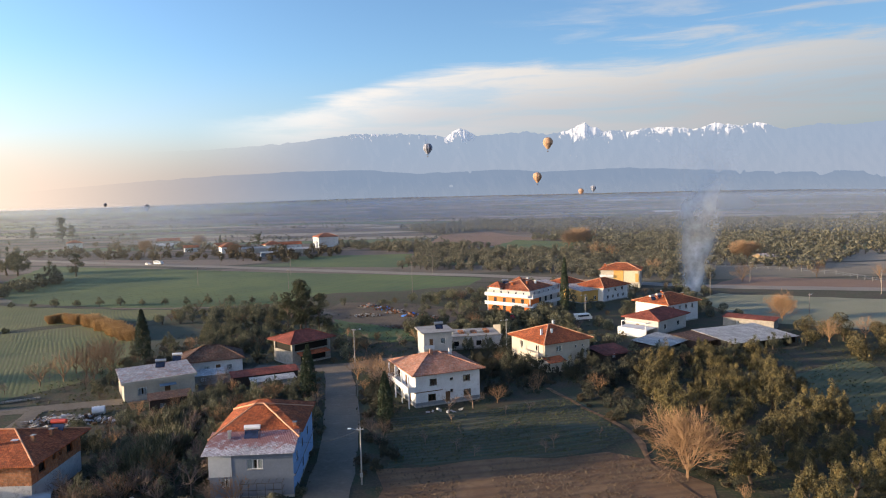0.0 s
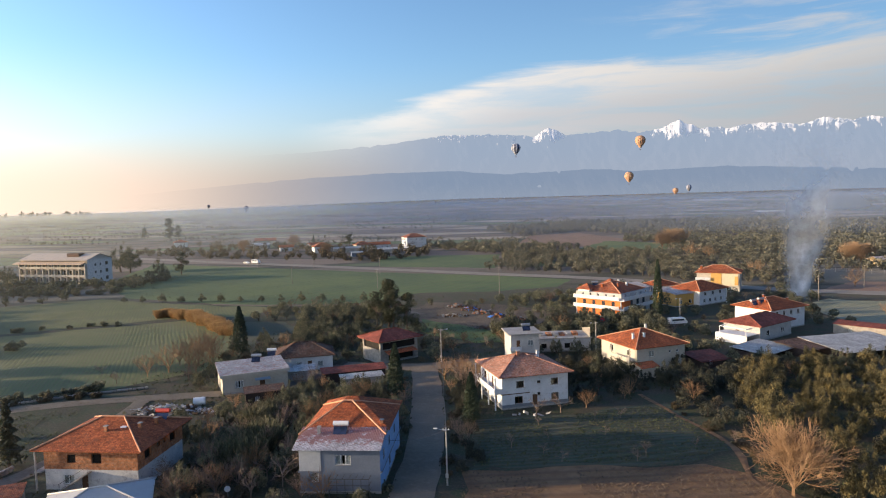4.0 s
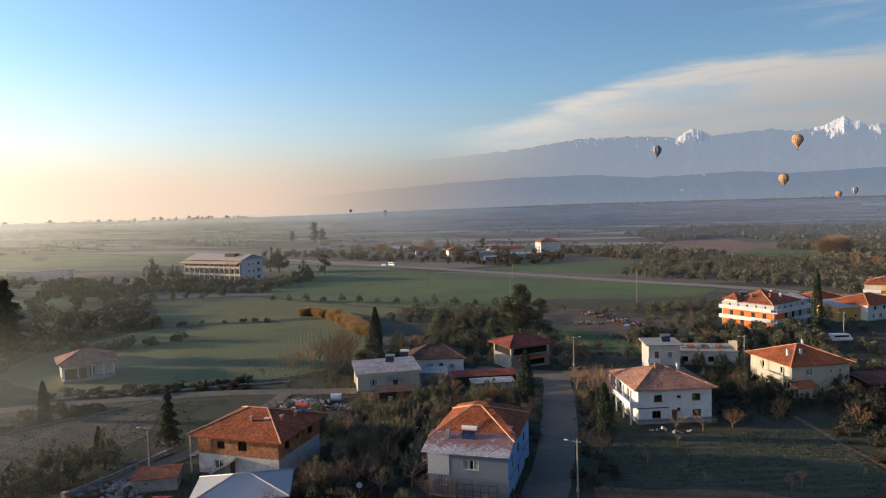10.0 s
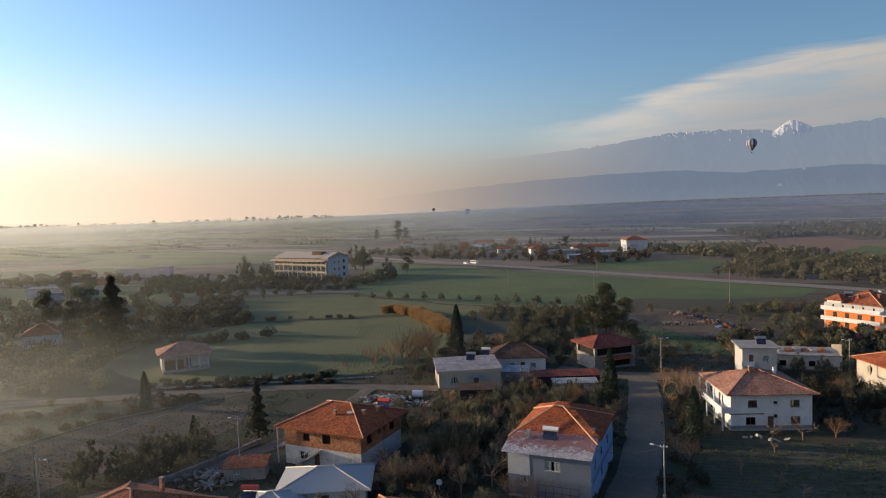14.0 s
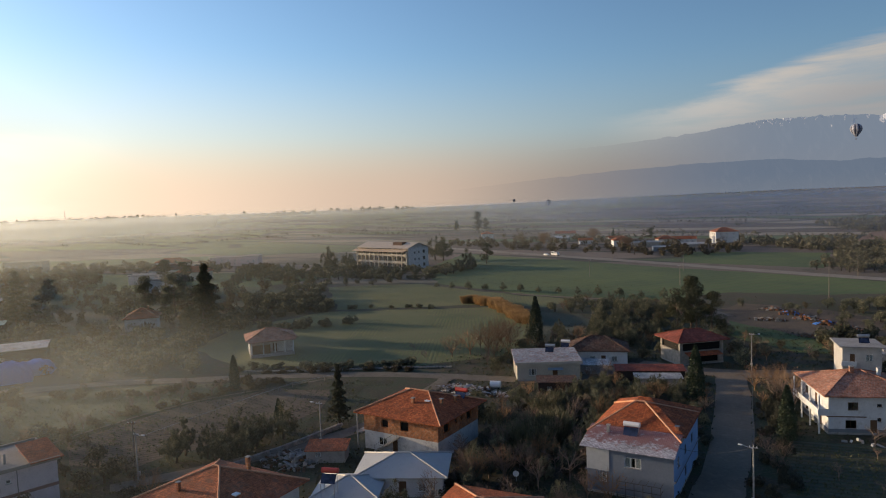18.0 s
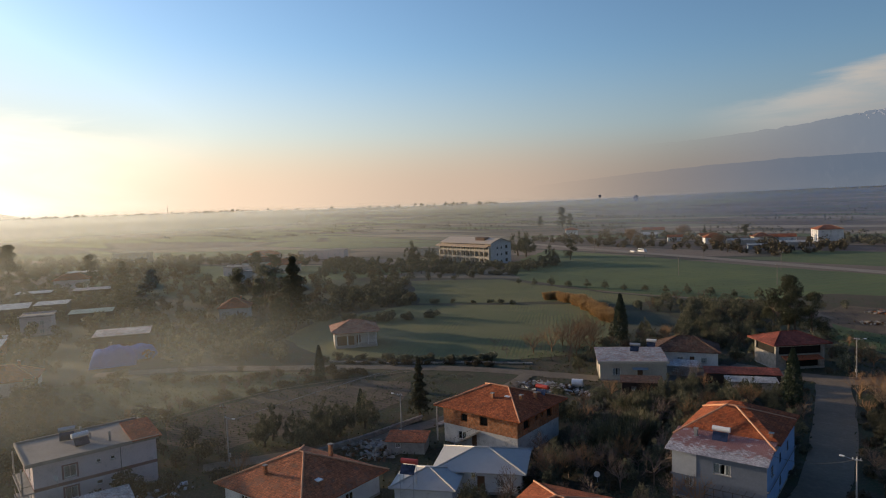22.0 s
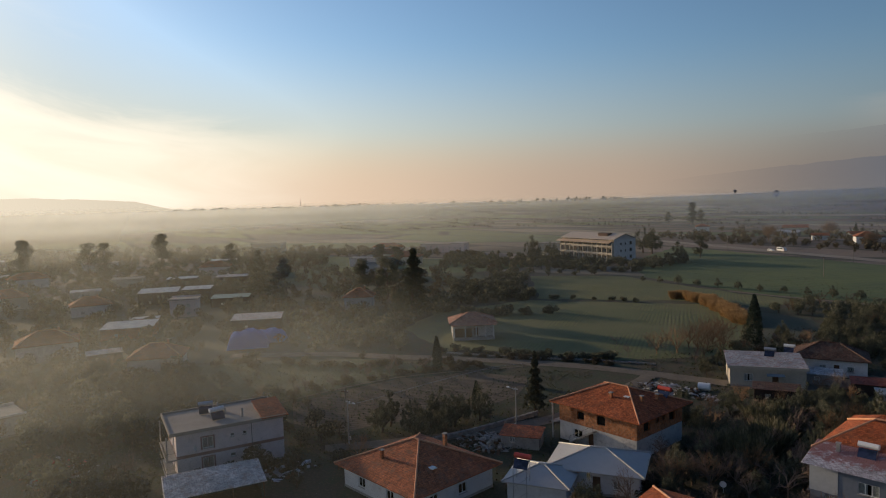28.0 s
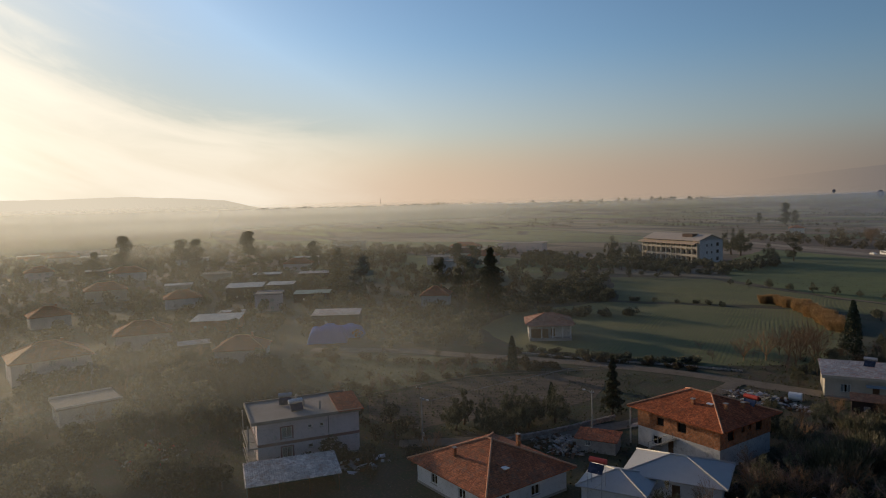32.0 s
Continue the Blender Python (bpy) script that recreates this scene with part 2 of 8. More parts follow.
def glass(name, tint, rough=0.08):
    """A dark glazed surface, such as a collector panel."""
    m = bpy.data.materials.new(name)
    m.use_nodes = True
    k = Nodes(m.node_tree)
    at = k.add("ShaderNodeNewGeometry").outputs["Position"]
    col = k.mix(k.ramp(k.noise(at, 0.8, 3.0), 0.4, 0.6), (*tint, 1), (tint[0] * 2.2, tint[1] * 2.2, tint[2] * 2.4, 1))
    p = k.add("ShaderNodeBsdfPrincipled", Base_Color=col, Roughness=rough)
    p.inputs["IOR"].default_value = 1.5
    k.add("ShaderNodeOutputMaterial", Surface=p)
    return m


def clear_glass(name, tint, rough=0.04):
    """A thin window pane: mostly clear, with the sky's gloss on it."""
    m = bpy.data.materials.new(name)
    m.use_nodes = True
    k = Nodes(m.node_tree)
    f = k.add("ShaderNodeFresnel", IOR=1.5).outputs[0]
    s = k.add("ShaderNodeMixShader", i0=f, i1=k.add("ShaderNodeBsdfTransparent", Color=(*tint, 1)), i2=k.add("ShaderNodeBsdfGlossy", Roughness=rough))
    k.add("ShaderNodeOutputMaterial", Surface=s)
    return m


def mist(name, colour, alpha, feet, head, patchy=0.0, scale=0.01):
    """A translucent sheet for haze, mist or smoke: lets light through, thinner at its foot and head (UV v: metres above
    the foot).
    """
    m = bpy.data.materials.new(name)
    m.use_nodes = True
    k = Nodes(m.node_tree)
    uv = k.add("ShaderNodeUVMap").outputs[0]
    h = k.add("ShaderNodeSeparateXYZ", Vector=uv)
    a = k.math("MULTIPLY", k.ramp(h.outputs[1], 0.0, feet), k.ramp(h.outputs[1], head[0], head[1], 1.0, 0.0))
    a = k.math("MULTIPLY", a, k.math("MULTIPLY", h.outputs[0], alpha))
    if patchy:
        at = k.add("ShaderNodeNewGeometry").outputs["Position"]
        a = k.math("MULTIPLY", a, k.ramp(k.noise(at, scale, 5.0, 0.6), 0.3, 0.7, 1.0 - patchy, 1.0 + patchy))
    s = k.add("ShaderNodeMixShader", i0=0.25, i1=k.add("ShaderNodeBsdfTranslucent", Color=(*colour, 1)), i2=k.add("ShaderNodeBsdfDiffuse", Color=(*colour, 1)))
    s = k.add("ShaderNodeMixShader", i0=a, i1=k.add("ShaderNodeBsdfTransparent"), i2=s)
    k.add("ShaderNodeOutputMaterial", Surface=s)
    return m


OFFWHITE = surf("weathered_white_render", (0.52, 0.50, 0.48), (0.42, 0.405, 0.39), 0.6, 0.9, 0.1, 8, stain=(0.30, 0.28, 0.26), amount=0.45)
WHITE = surf("white_render", (0.68, 0.685, 0.70), (0.56, 0.565, 0.58), 0.6, 0.9, 0.1, 8, stain=(0.40, 0.38, 0.35), amount=0.4)
CREAM = surf("cream_render", (0.52, 0.475, 0.40), (0.43, 0.39, 0.33), 0.6, 0.9, 0.1, 8, stain=(0.36, 0.32, 0.27), amount=0.4)
GREYBLUE = surf("grey_blue_render", (0.165, 0.195, 0.25), (0.135, 0.16, 0.21), 0.5, 0.9, 0.1, 8, stain=(0.14, 0.16, 0.19), amount=0.4)
LILAC = surf("lilac_render", (0.70, 0.61, 0.62), (0.61, 0.53, 0.54), 0.5, 0.9, 0.1, 8, stain=(0.30, 0.27, 0.28), amount=0.35)
MAROON = surf("maroon_band", (0.25, 0.13, 0.13), (0.20, 0.11, 0.11), 0.8)
ORANGE = surf("orange_paint", (0.72, 0.22, 0.07), (0.60, 0.17, 0.05), 0.6, 0.85)
YELLOW = surf("yellow_paint", (0.62, 0.37, 0.12), (0.54, 0.32, 0.10), 0.6, 0.85)
CONCRETE = surf("concrete", (0.38, 0.37, 0.35), (0.28, 0.27, 0.26), 0.5, 0.95, 0.3, 9, stain=(0.18, 0.17, 0.16), amount=0.5)
PLASTER = surf("patched_plaster", (0.62, 0.61, 0.60), (0.46, 0.45, 0.45), 0.8, 0.95, 0.25, 8, stain=(0.30, 0.29, 0.29), amount=0.7)
SCREED = surf("grey_roof_screed", (0.36, 0.32, 0.28), (0.27, 0.245, 0.215), 0.5, 0.95, 0.2, 7, stain=(0.26, 0.23, 0.2), amount=0.6)
STONE = surf("rubble_stone", (0.38, 0.35, 0.31), (0.22, 0.20, 0.18), 1.2, 0.95, 0.6, 6)
TILE = tiled("clay_tile", (0.50, 0.14, 0.05), (0.33, 0.085, 0.034), (0.16, 0.05, 0.03), 0.24, 0.34, 0.02, 0.9, stain=(0.20, 0.085, 0.05), amount=0.5, offset=0.5)
TILE_OLD = tiled("weathered_clay_tile", (0.50, 0.15, 0.062), (0.36, 0.10, 0.045), (0.12, 0.05, 0.035), 0.24, 0.34, 0.02, stain=(0.20, 0.11, 0.08), amount=0.5, offset=0.5)
TILE_PALE = tiled("frosted_clay_tile", (0.45, 0.18, 0.105), (0.32, 0.122, 0.075), (0.34, 0.22, 0.17), 0.24, 0.34, 0.03, stain=(0.46, 0.33, 0.28), amount=0.3, offset=0.5)
TILE_DARK = tiled("dark_brown_tile", (0.17, 0.09, 0.06), (0.11, 0.065, 0.05), (0.05, 0.03, 0.025), 0.24, 0.34, 0.02, stain=(0.16, 0.13, 0.10), amount=0.5, offset=0.5)
RIDGE = surf("ridge_tile", (0.66, 0.36, 0.22), (0.50, 0.24, 0.14), 1.5, 0.85)
BRICK = tiled("hollow_brick", (0.46, 0.17, 0.07), (0.36, 0.125, 0.05), (0.30, 0.22, 0.17), 0.24, 0.20, 0.015, stain=(0.24, 0.11, 0.06), amount=0.35, offset=0.5)
METAL = tiled("white_sheet_roof", (0.40, 0.385, 0.365), (0.34, 0.33, 0.31), (0.22, 0.21, 0.20), 0.9, 6.0, 0.02, 0.5, 0.4, stain=(0.36, 0.34, 0.33), amount=0.3)
LEANTO = tiled("rust_streaked_sheet", (0.50, 0.48, 0.49), (0.42, 0.40, 0.41), (0.30, 0.24, 0.24), 0.45, 2.8, 0.05, 0.6, 0.8, stain=(0.27, 0.10, 0.085), amount=0.85, worn=(6.2, 7.0))
WHITEROOF = surf("white_painted_sheet", (0.47, 0.46, 0.44), (0.41, 0.40, 0.385), 0.25, 0.5, 0.03, 6, stain=(0.52, 0.51, 0.49), amount=0.3)
CORR = tiled("corrugated_sheet", (0.40, 0.385, 0.385), (0.34, 0.325, 0.325), (0.26, 0.22, 0.22), 0.9, 2.4, 0.02, 0.6, 0.5, stain=(0.33, 0.17, 0.14), amount=0.75, wave=0.2)
RUSTY = tiled("rusty_sheet", (0.60, 0.56, 0.52), (0.50, 0.46, 0.43), (0.30, 0.26, 0.23), 0.9, 2.4, 0.02, 0.6, 0.5, stain=(0.36, 0.24, 0.17), amount=0.6, wave=0.2)
REDSHEET = tiled("dark_red_sheet", (0.25, 0.072, 0.05), (0.195, 0.056, 0.04), (0.11, 0.03, 0.025), 1.0, 5.0, 0.02, 0.85, 0.4, stain=(0.15, 0.075, 0.06), amount=0.5)
PVC = surf("white_window_plastic", (0.80, 0.80, 0.80), (0.74, 0.74, 0.74), 2.0, 0.4, 0.0)
WOOD = surf("grey_pole_wood", (0.30, 0.26, 0.22), (0.20, 0.17, 0.14), 1.5, 0.9, 0.3)
TIMBER = surf("dark_timber", (0.16, 0.09, 0.05), (0.11, 0.06, 0.035), 1.5, 0.8)
DARKBOARD = surf("dark_boards", (0.062, 0.046, 0.04), (0.042, 0.033, 0.03), 1.2, 0.9, 0.3)
STEEL = surf("galvanised_steel", (0.46, 0.47, 0.48), (0.36, 0.37, 0.38), 1.2, 0.45, 0.05, metal=0.7)
IRON = surf("dark_iron", (0.06, 0.06, 0.065), (0.04, 0.04, 0.04), 1.5, 0.5, 0.05)
REDPAINT = surf("red_paint", (0.55, 0.06, 0.04), (0.42, 0.045, 0.03), 1.5, 0.5)
TARP = surf("blue_tarpaulin", (0.11, 0.31, 0.82), (0.085, 0.245, 0.68), 0.9, 0.8, 0.6, 4, stain=(0.22, 0.36, 0.62), amount=0.5)
PANE = glass("window_glass", (0.025, 0.03, 0.035))
CLEAR = clear_glass("clear_window_glass", (0.82, 0.86, 0.88))
CURTAIN = surf("sheer_curtain", (0.72, 0.71, 0.69), (0.60, 0.59, 0.57), 3.0, 0.9, 0.0, 4)
HOLESHADE = surf("painted_dark_interior", (0.02, 0.018, 0.016), (0.012, 0.011, 0.01), 1.0)
PANEL = glass("solar_panel", (0.015, 0.02, 0.035), 0.15)
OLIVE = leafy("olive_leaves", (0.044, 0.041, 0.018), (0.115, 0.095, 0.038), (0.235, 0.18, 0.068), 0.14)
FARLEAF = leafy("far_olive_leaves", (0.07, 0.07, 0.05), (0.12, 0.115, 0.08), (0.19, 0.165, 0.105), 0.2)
DULL = leafy("dull_olive_leaves", (0.06, 0.066, 0.042), (0.125, 0.128, 0.08), (0.21, 0.195, 0.118), 0.25)
# leaf colour lowered to carry the deep shade these trees stand in
SHADELEAF = leafy("shade_darkened_leaves", (0.026, 0.03, 0.02), (0.048, 0.05, 0.032), (0.085, 0.078, 0.045), 0.2)
CYPRESS = leafy("cypress_leaves", (0.022, 0.038, 0.02), (0.035, 0.055, 0.028), (0.05, 0.065, 0.03), 0.12, 0.15)
PINE = leafy("pine_needles", (0.034, 0.044, 0.022), (0.058, 0.066, 0.032), (0.10, 0.09, 0.045), 0.2, 0.15)
DRY = leafy("dry_leaves", (0.30, 0.185, 0.085), (0.40, 0.255, 0.115), (0.44, 0.29, 0.13), 0.3)
SCRUB = leafy("winter_scrub", (0.068, 0.053, 0.032), (0.11, 0.083, 0.047), (0.095, 0.082, 0.042), 0.3)
GRASS = leafy("winter_grass", (0.032, 0.046, 0.016), (0.058, 0.058, 0.024), (0.095, 0.077, 0.034), 0.3)
MEADOWGRASS = leafy("meadow_blades", (0.06, 0.075, 0.03), (0.09, 0.098, 0.042), (0.12, 0.11, 0.05), 0.3)
BARK = surf("bark", (0.16, 0.12, 0.09), (0.09, 0.07, 0.055), 2.0, 0.95, 0.5)
TWIG = surf("bare_twigs", (0.29, 0.18, 0.105), (0.21, 0.13, 0.075), 1.0, 0.9, 0.0)
GREYTWIG = surf("grey_twigs", (0.24, 0.18, 0.14), (0.17, 0.12, 0.095), 1.0, 0.9, 0.0)
ASPHALT = surf("worn_asphalt", (0.225, 0.18, 0.13), (0.17, 0.136, 0.10), 0.25, 0.9, 0.3, 8, stain=(0.27, 0.218, 0.165), amount=0.5)
HIGHWAY = surf("dusty_highway", (0.31, 0.27, 0.225), (0.25, 0.217, 0.18), 0.15, 0.9, 0.2, 8, stain=(0.24, 0.205, 0.165), amount=0.4)
TRACK = surf("dirt_lane", (0.21, 0.175, 0.135), (0.15, 0.125, 0.095), 0.3, 0.95, 0.3, 8, stain=(0.10, 0.09, 0.055), amount=0.6)

# ---------------------------------------------------------------- mesh helpers


def link_mesh(name, bm, material, parent=None, label="", smooth=False):
    """One mesh object from bm, with a UV map in metres along each face's own level line and slope."""
    uv = bm.loops.layers.uv.verify()
    bm.normal_update()
    for f in bm.faces:
        n = f.normal
        if abs(n.z) > 0.995:
            a, b = Vector((1, 0, 0)), Vector((0, 1, 0))
        else:
            a = Vector((-n.y, n.x, 0)).normalized()
            b = n.cross(a)
        for l in f.loops:
            l[uv].uv = (l.vert.co.dot(a), l.vert.co.dot(b))
        f.smooth = smooth
    me = bpy.data.meshes.new(name)
    bm.to_mesh(me)
    bm.free()
    me.materials.append(material)
    ob = new(name, me)
    ob.parent = parent
    if label:
        tagged(ob, label)
    return ob


def part(name, bm, material, parent, label="", smooth=False):
    return link_mesh(name, bm, material, parent, label, smooth)


def thing(name, m, label, category, group="", kind=""):
    ob = new(name)
    ob.empty_display_size = 0.3
    ob.matrix_world = m
    return tagged(ob, label, category, group, kind)


def box(bm, x0, x1, y0, y1, z0, z1, m=None, bevel=0.0):
    vs = [bm.verts.new((x, y, z)) for z in (z0, z1) for x, y in ((x0, y0), (x1, y0), (x1, y1), (x0, y1))]
    fs = [bm.faces.new([vs[i] for i in q]) for q in ((3, 2, 1, 0), (4, 5, 6, 7), (0, 1, 5, 4), (1, 2, 6, 5), (2, 3, 7, 6), (3, 0, 4, 7))]
    if bevel:
        es = list({e for f in fs for e in f.edges})
        r = bmesh.ops.bevel(bm, geom=es, offset=bevel, segments=1, affect="EDGES")
        vs = list({v for f in r["faces"] for v in f.verts})
    if m is not None:
        bmesh.ops.transform(bm, matrix=m, verts=vs)
    return vs


def boxes(*specs, bevel=0.0):
    bm = bmesh.new()
    for s in specs:
        box(bm, *s, bevel=bevel)
    return bm


def rod(bm, a, b, r0, r1=None, n=8):
    """A tapered round bar from a to b."""
    a, b = Vector(a), Vector(b)
    r1 = r0 if r1 is None else r1
    q = (b - a).to_track_quat("Z", "Y").to_matrix()
    rings = []
    for c, r in ((a, r0), (b, r1)):
        rings.append([bm.verts.new(c + q @ Vector((r * math.cos(i * math.tau / n), r * math.sin(i * math.tau / n), 0))) for i in range(n)])
    for i in range(n):
        j = (i + 1) % n
        bm.faces.new((rings[0][i], rings[0][j], rings[1][j], rings[1][i]))
    bm.faces.new(rings[1])
    bm.faces.new(rings[0][::-1])


def rods(*specs, n=8):
    bm = bmesh.new()
    for s in specs:
        rod(bm, *s, n=n)
    return bm


# ---------------------------------------------------------------- parts of houses


def side_frame(w, d, side):
    """Where a facade starts (its lower left, seen from outside), its run along the wall, its way out and its length."""
    return {"f": (Vector((-w / 2, -d / 2, 0)), Vector((1, 0, 0)), Vector((0, -1, 0)), w),
            "r": (Vector((w / 2, -d / 2, 0)), Vector((0, 1, 0)), Vector((1, 0, 0)), d),
            "b": (Vector((w / 2, d / 2, 0)), Vector((-1, 0, 0)), Vector((0, 1, 0)), w),
            "l": (Vector((-w / 2, d / 2, 0)), Vector((0, -1, 0)), Vector((-1, 0, 0)), d)}[side]


def walls(w, d, z0, z1, holes, thick=0.25, sides="frbl"):
    """Four walls with real openings. holes: (side, middle along the wall, sill, width, height)."""
    bm = bmesh.new()
    for side in sides:
        o, run, out, length = side_frame(w, d, side)
        hs = [(u - hw / 2, u + hw / 2, z, z + hh) for s, u, z, hw, hh in holes if s == side and z < z1 and z >= z0 - 0.01]
        us = sorted({0.0, length, *(v for h in hs for v in h[:2])})
        zs = sorted({z0, z1, *(v for h in hs for v in h[2:])})

        def P(u, z, back=0.0):
            return bm.verts.new(o + run * u - out * back + Vector((0, 0, z)))
        for u0, u1 in zip(us, us[1:]):
            for a, b in zip(zs, zs[1:]):
                um, zm = (u0 + u1) / 2, (a + b) / 2
                if any(h[0] < um < h[1] and h[2] < zm < h[3] for h in hs):
                    continue
                bm.faces.new((P(u0, a), P(u1, a), P(u1, b), P(u0, b)))
                bm.faces.new((P(u0, b, thick), P(u1, b, thick), P(u1, a, thick), P(u0, a, thick)))
        for u0, u1, a, b in hs:
            for (p, q), (r, s) in (((u0, a), (u1, a)), ((u1, a), (u1, b)), ((u1, b), (u0, b)), ((u0, b), (u0, a))):
                bm.faces.new((P(p, q), P(p, q, thick), P(r, s, thick), P(r, s)))
    bmesh.ops.remove_doubles(bm, verts=bm.verts[:], dist=0.001)
    return bm


def ring(hw, hh, t, y0, y1):
    """A rectangular frame as one closed piece."""
    bm = bmesh.new()
    loops = []
    for y in (y0, y1):
        for e in (0.0, t):
            loops.append([bm.verts.new((x, y, z)) for x, z in ((-hw / 2 + e, e), (hw / 2 - e, e), (hw / 2 - e, hh - e), (-hw / 2 + e, hh - e))])
    outer0, inner0, outer1, inner1 = loops
    for i in range(4):
        j = (i + 1) % 4
        for a, b in ((outer0, inner0), (inner0, inner1), (inner1, outer1), (outer1, outer0)):
            bm.faces.new((a[i], a[j], b[j], b[i]))
    bmesh.ops.recalc_face_normals(bm, faces=bm.faces[:])
    return bm


CURTAINED = [True]


def opening(house, w, d, side, u, z, hw, hh, kind="window"):
    """A window or a door in an opening: frame, glass and sill, set back in the wall."""
    o, run, out, _ = side_frame(w, d, side)
    c = o + run * u - out * 0.12
    m = Matrix(((run.x, -out.x, 0, c.x), (run.y, -out.y, 0, c.y), (0, 0, 1, z), (0, 0, 0, 1)))
    if kind == "hole":
        # near-black panel closes the opening, its colour standing for the unlit room
        bm = boxes((-hw / 2 + 0.003, hw / 2 - 0.003, 0.25, 0.28, 0.003, hh - 0.003))
        ob = part("dark_opening", bm, HOLESHADE, house, "near-black panel for the shade inside an unglazed window opening")
        ob.matrix_local = m
        return ob
    t = 0.07
    bm = ring(hw, hh, t, -0.03, 0.03)
    if kind == "door":
        ob = part("door", bm, TIMBER, house, "closed dark wooden house door")
        part("panel", boxes((-hw / 2 + t, hw / 2 - t, -0.012, 0.02, t, hh - t)), TIMBER, ob)
        part("door_handle", boxes((hw / 2 - 0.2, hw / 2 - 0.08, -0.07, -0.031, 0.98, 1.02)), STEEL, ob)
        ob.matrix_local = m
        return ob
    ob = part("window", bm, PVC, house)
    if hw > 0.8:
        n = 2 if hw < 1.7 else 3
        for i in range(1, n):
            x = -hw / 2 + hw * i / n
            part("mullion", boxes((x - 0.04, x + 0.04, -0.028, 0.028, t, hh - t)), PVC, ob)
    pane = part("pane", boxes((-hw / 2 + t, hw / 2 - t, -0.008, 0.008, t, hh - t)), CLEAR if hw > 0.8 else PANE, ob)
    if hw > 0.8 and CURTAINED[0]:
        pane.visible_shadow = False
        for x0, x1 in ((-hw / 2 + 0.03, -hw * 0.06), (hw * 0.10, hw / 2 - 0.03)):
            n, bm = 6, bmesh.new()
            fold = [[bm.verts.new((x0 + (x1 - x0) * i / n, 0.075 + 0.02 * (i % 2), z1)) for i in range(n + 1)] for z1 in (0.04, hh - 0.03)]
            for i in range(n):
                bm.faces.new((fold[0][i], fold[0][i + 1], fold[1][i + 1], fold[1][i]))
            part("curtain", bm, CURTAIN, ob)
    part("window_sill", boxes((-hw / 2 - 0.06, hw / 2 + 0.06, -0.24, -0.031, -0.06, -0.002)), CONCRETE, ob)
    ob.matrix_local = m
    return ob


def hip_roof(w, d, z0, z1, ridge, thick=0.16, shift=(0, 0)):
    """A hipped roof slab; ridge: length of its ridge, along x if it is positive and along y if negative."""
    bm = bmesh.new()
    sx, sy = shift
    rx, ry = (ridge / 2, 0) if ridge >= 0 else (0, -ridge / 2)
    c = [(-w / 2, -d / 2), (w / 2, -d / 2), (w / 2, d / 2), (-w / 2, d / 2)]
    lo = [bm.verts.new((x, y, z0 - thick)) for x, y in c]
    hi = [bm.verts.new((x, y, z0)) for x, y in c]
    if abs(ridge) < 0.01:
        top = bm.verts.new((sx, sy, z1))
        for i in range(4):
            bm.faces.new((hi[i], hi[(i + 1) % 4], top))
    else:
        a, b = bm.verts.new((sx - rx, sy - ry, z1)), bm.verts.new((sx + rx, sy + ry, z1))
        if ridge > 0:
            bm.faces.new((hi[0], hi[1], b, a)), bm.faces.new((hi[1], hi[2], b)), bm.faces.new((hi[2], hi[3], a, b)), bm.faces.new((hi[3], hi[0], a))
        else:
            bm.faces.new((hi[0], hi[1], a)), bm.faces.new((hi[1], hi[2], b, a)), bm.faces.new((hi[2], hi[3], b)), bm.faces.new((hi[3], hi[0], a, b))
    for i in range(4):
        bm.faces.new((lo[i], lo[(i + 1) % 4], hi[(i + 1) % 4], hi[i]))
    bm.faces.new(lo[::-1])
    return bm


def ridge_caps(parent, w, d, z0, z1, ridge, shift=(0, 0), material=None):
    """A row of half-round caps along each hip and the ridge."""
    sx, sy = shift
    rx, ry = (abs(ridge) / 2, 0) if ridge >= 0 else (0, abs(ridge) / 2)
    a, b = Vector((sx - rx, sy - ry, z1 + 0.03)), Vector((sx + rx, sy + ry, z1 + 0.03))
    ends = ((Vector((-w / 2, -d / 2, z0 + 0.03)), a), (Vector((w / 2, d / 2, z0 + 0.03)), b),
            (Vector((w / 2, -d / 2, z0 + 0.03)), b if ridge >= 0 else a), (Vector((-w / 2, d / 2, z0 + 0.03)), a if ridge >= 0 else b))
    lines = list(ends) + ([(a, b)] if abs(ridge) > 0.01 else [])
    for p, q in lines:
        bm = rods((p, q, 0.13, 0.13), n=6)
        part("ridge_cap", bm, material or RIDGE, parent)


def gable_roof(w, d, z0, z1, thick=0.14, along="x"):
    """A pitched roof slab with its ridge along x or y."""
    bm = bmesh.new()
    if along == "x":
        pts = [[(-w / 2, -d / 2, z0), (-w / 2, 0, z1), (-w / 2, d / 2, z0)], [(w / 2, -d / 2, z0), (w / 2, 0, z1), (w / 2, d / 2, z0)]]
    else:
        pts = [[(w / 2, -d / 2, z0), (0, -d / 2, z1), (-w / 2, -d / 2, z0)], [(w / 2, d / 2, z0), (0, d / 2, z1), (-w / 2, d / 2, z0)]]
    hi = [[bm.verts.new(p) for p in r] for r in pts]
    lo = [[bm.verts.new((x, y, z - thick)) for x, y, z in r] for r in pts]
    for i in range(2):
        bm.faces.new((hi[0][i], hi[1][i], hi[1][i + 1], hi[0][i + 1]))
        bm.faces.new((lo[0][i + 1], lo[1][i + 1], lo[1][i], lo[0][i]))
    for k in range(2):
        for i in range(2):
            q = (hi[k][i], hi[k][i + 1], lo[k][i + 1], lo[k][i])
            bm.faces.new(q if k == 0 else q[::-1])
    for i in (0, 2):
        q = (lo[0][i], lo[1][i], hi[1][i], hi[0][i])
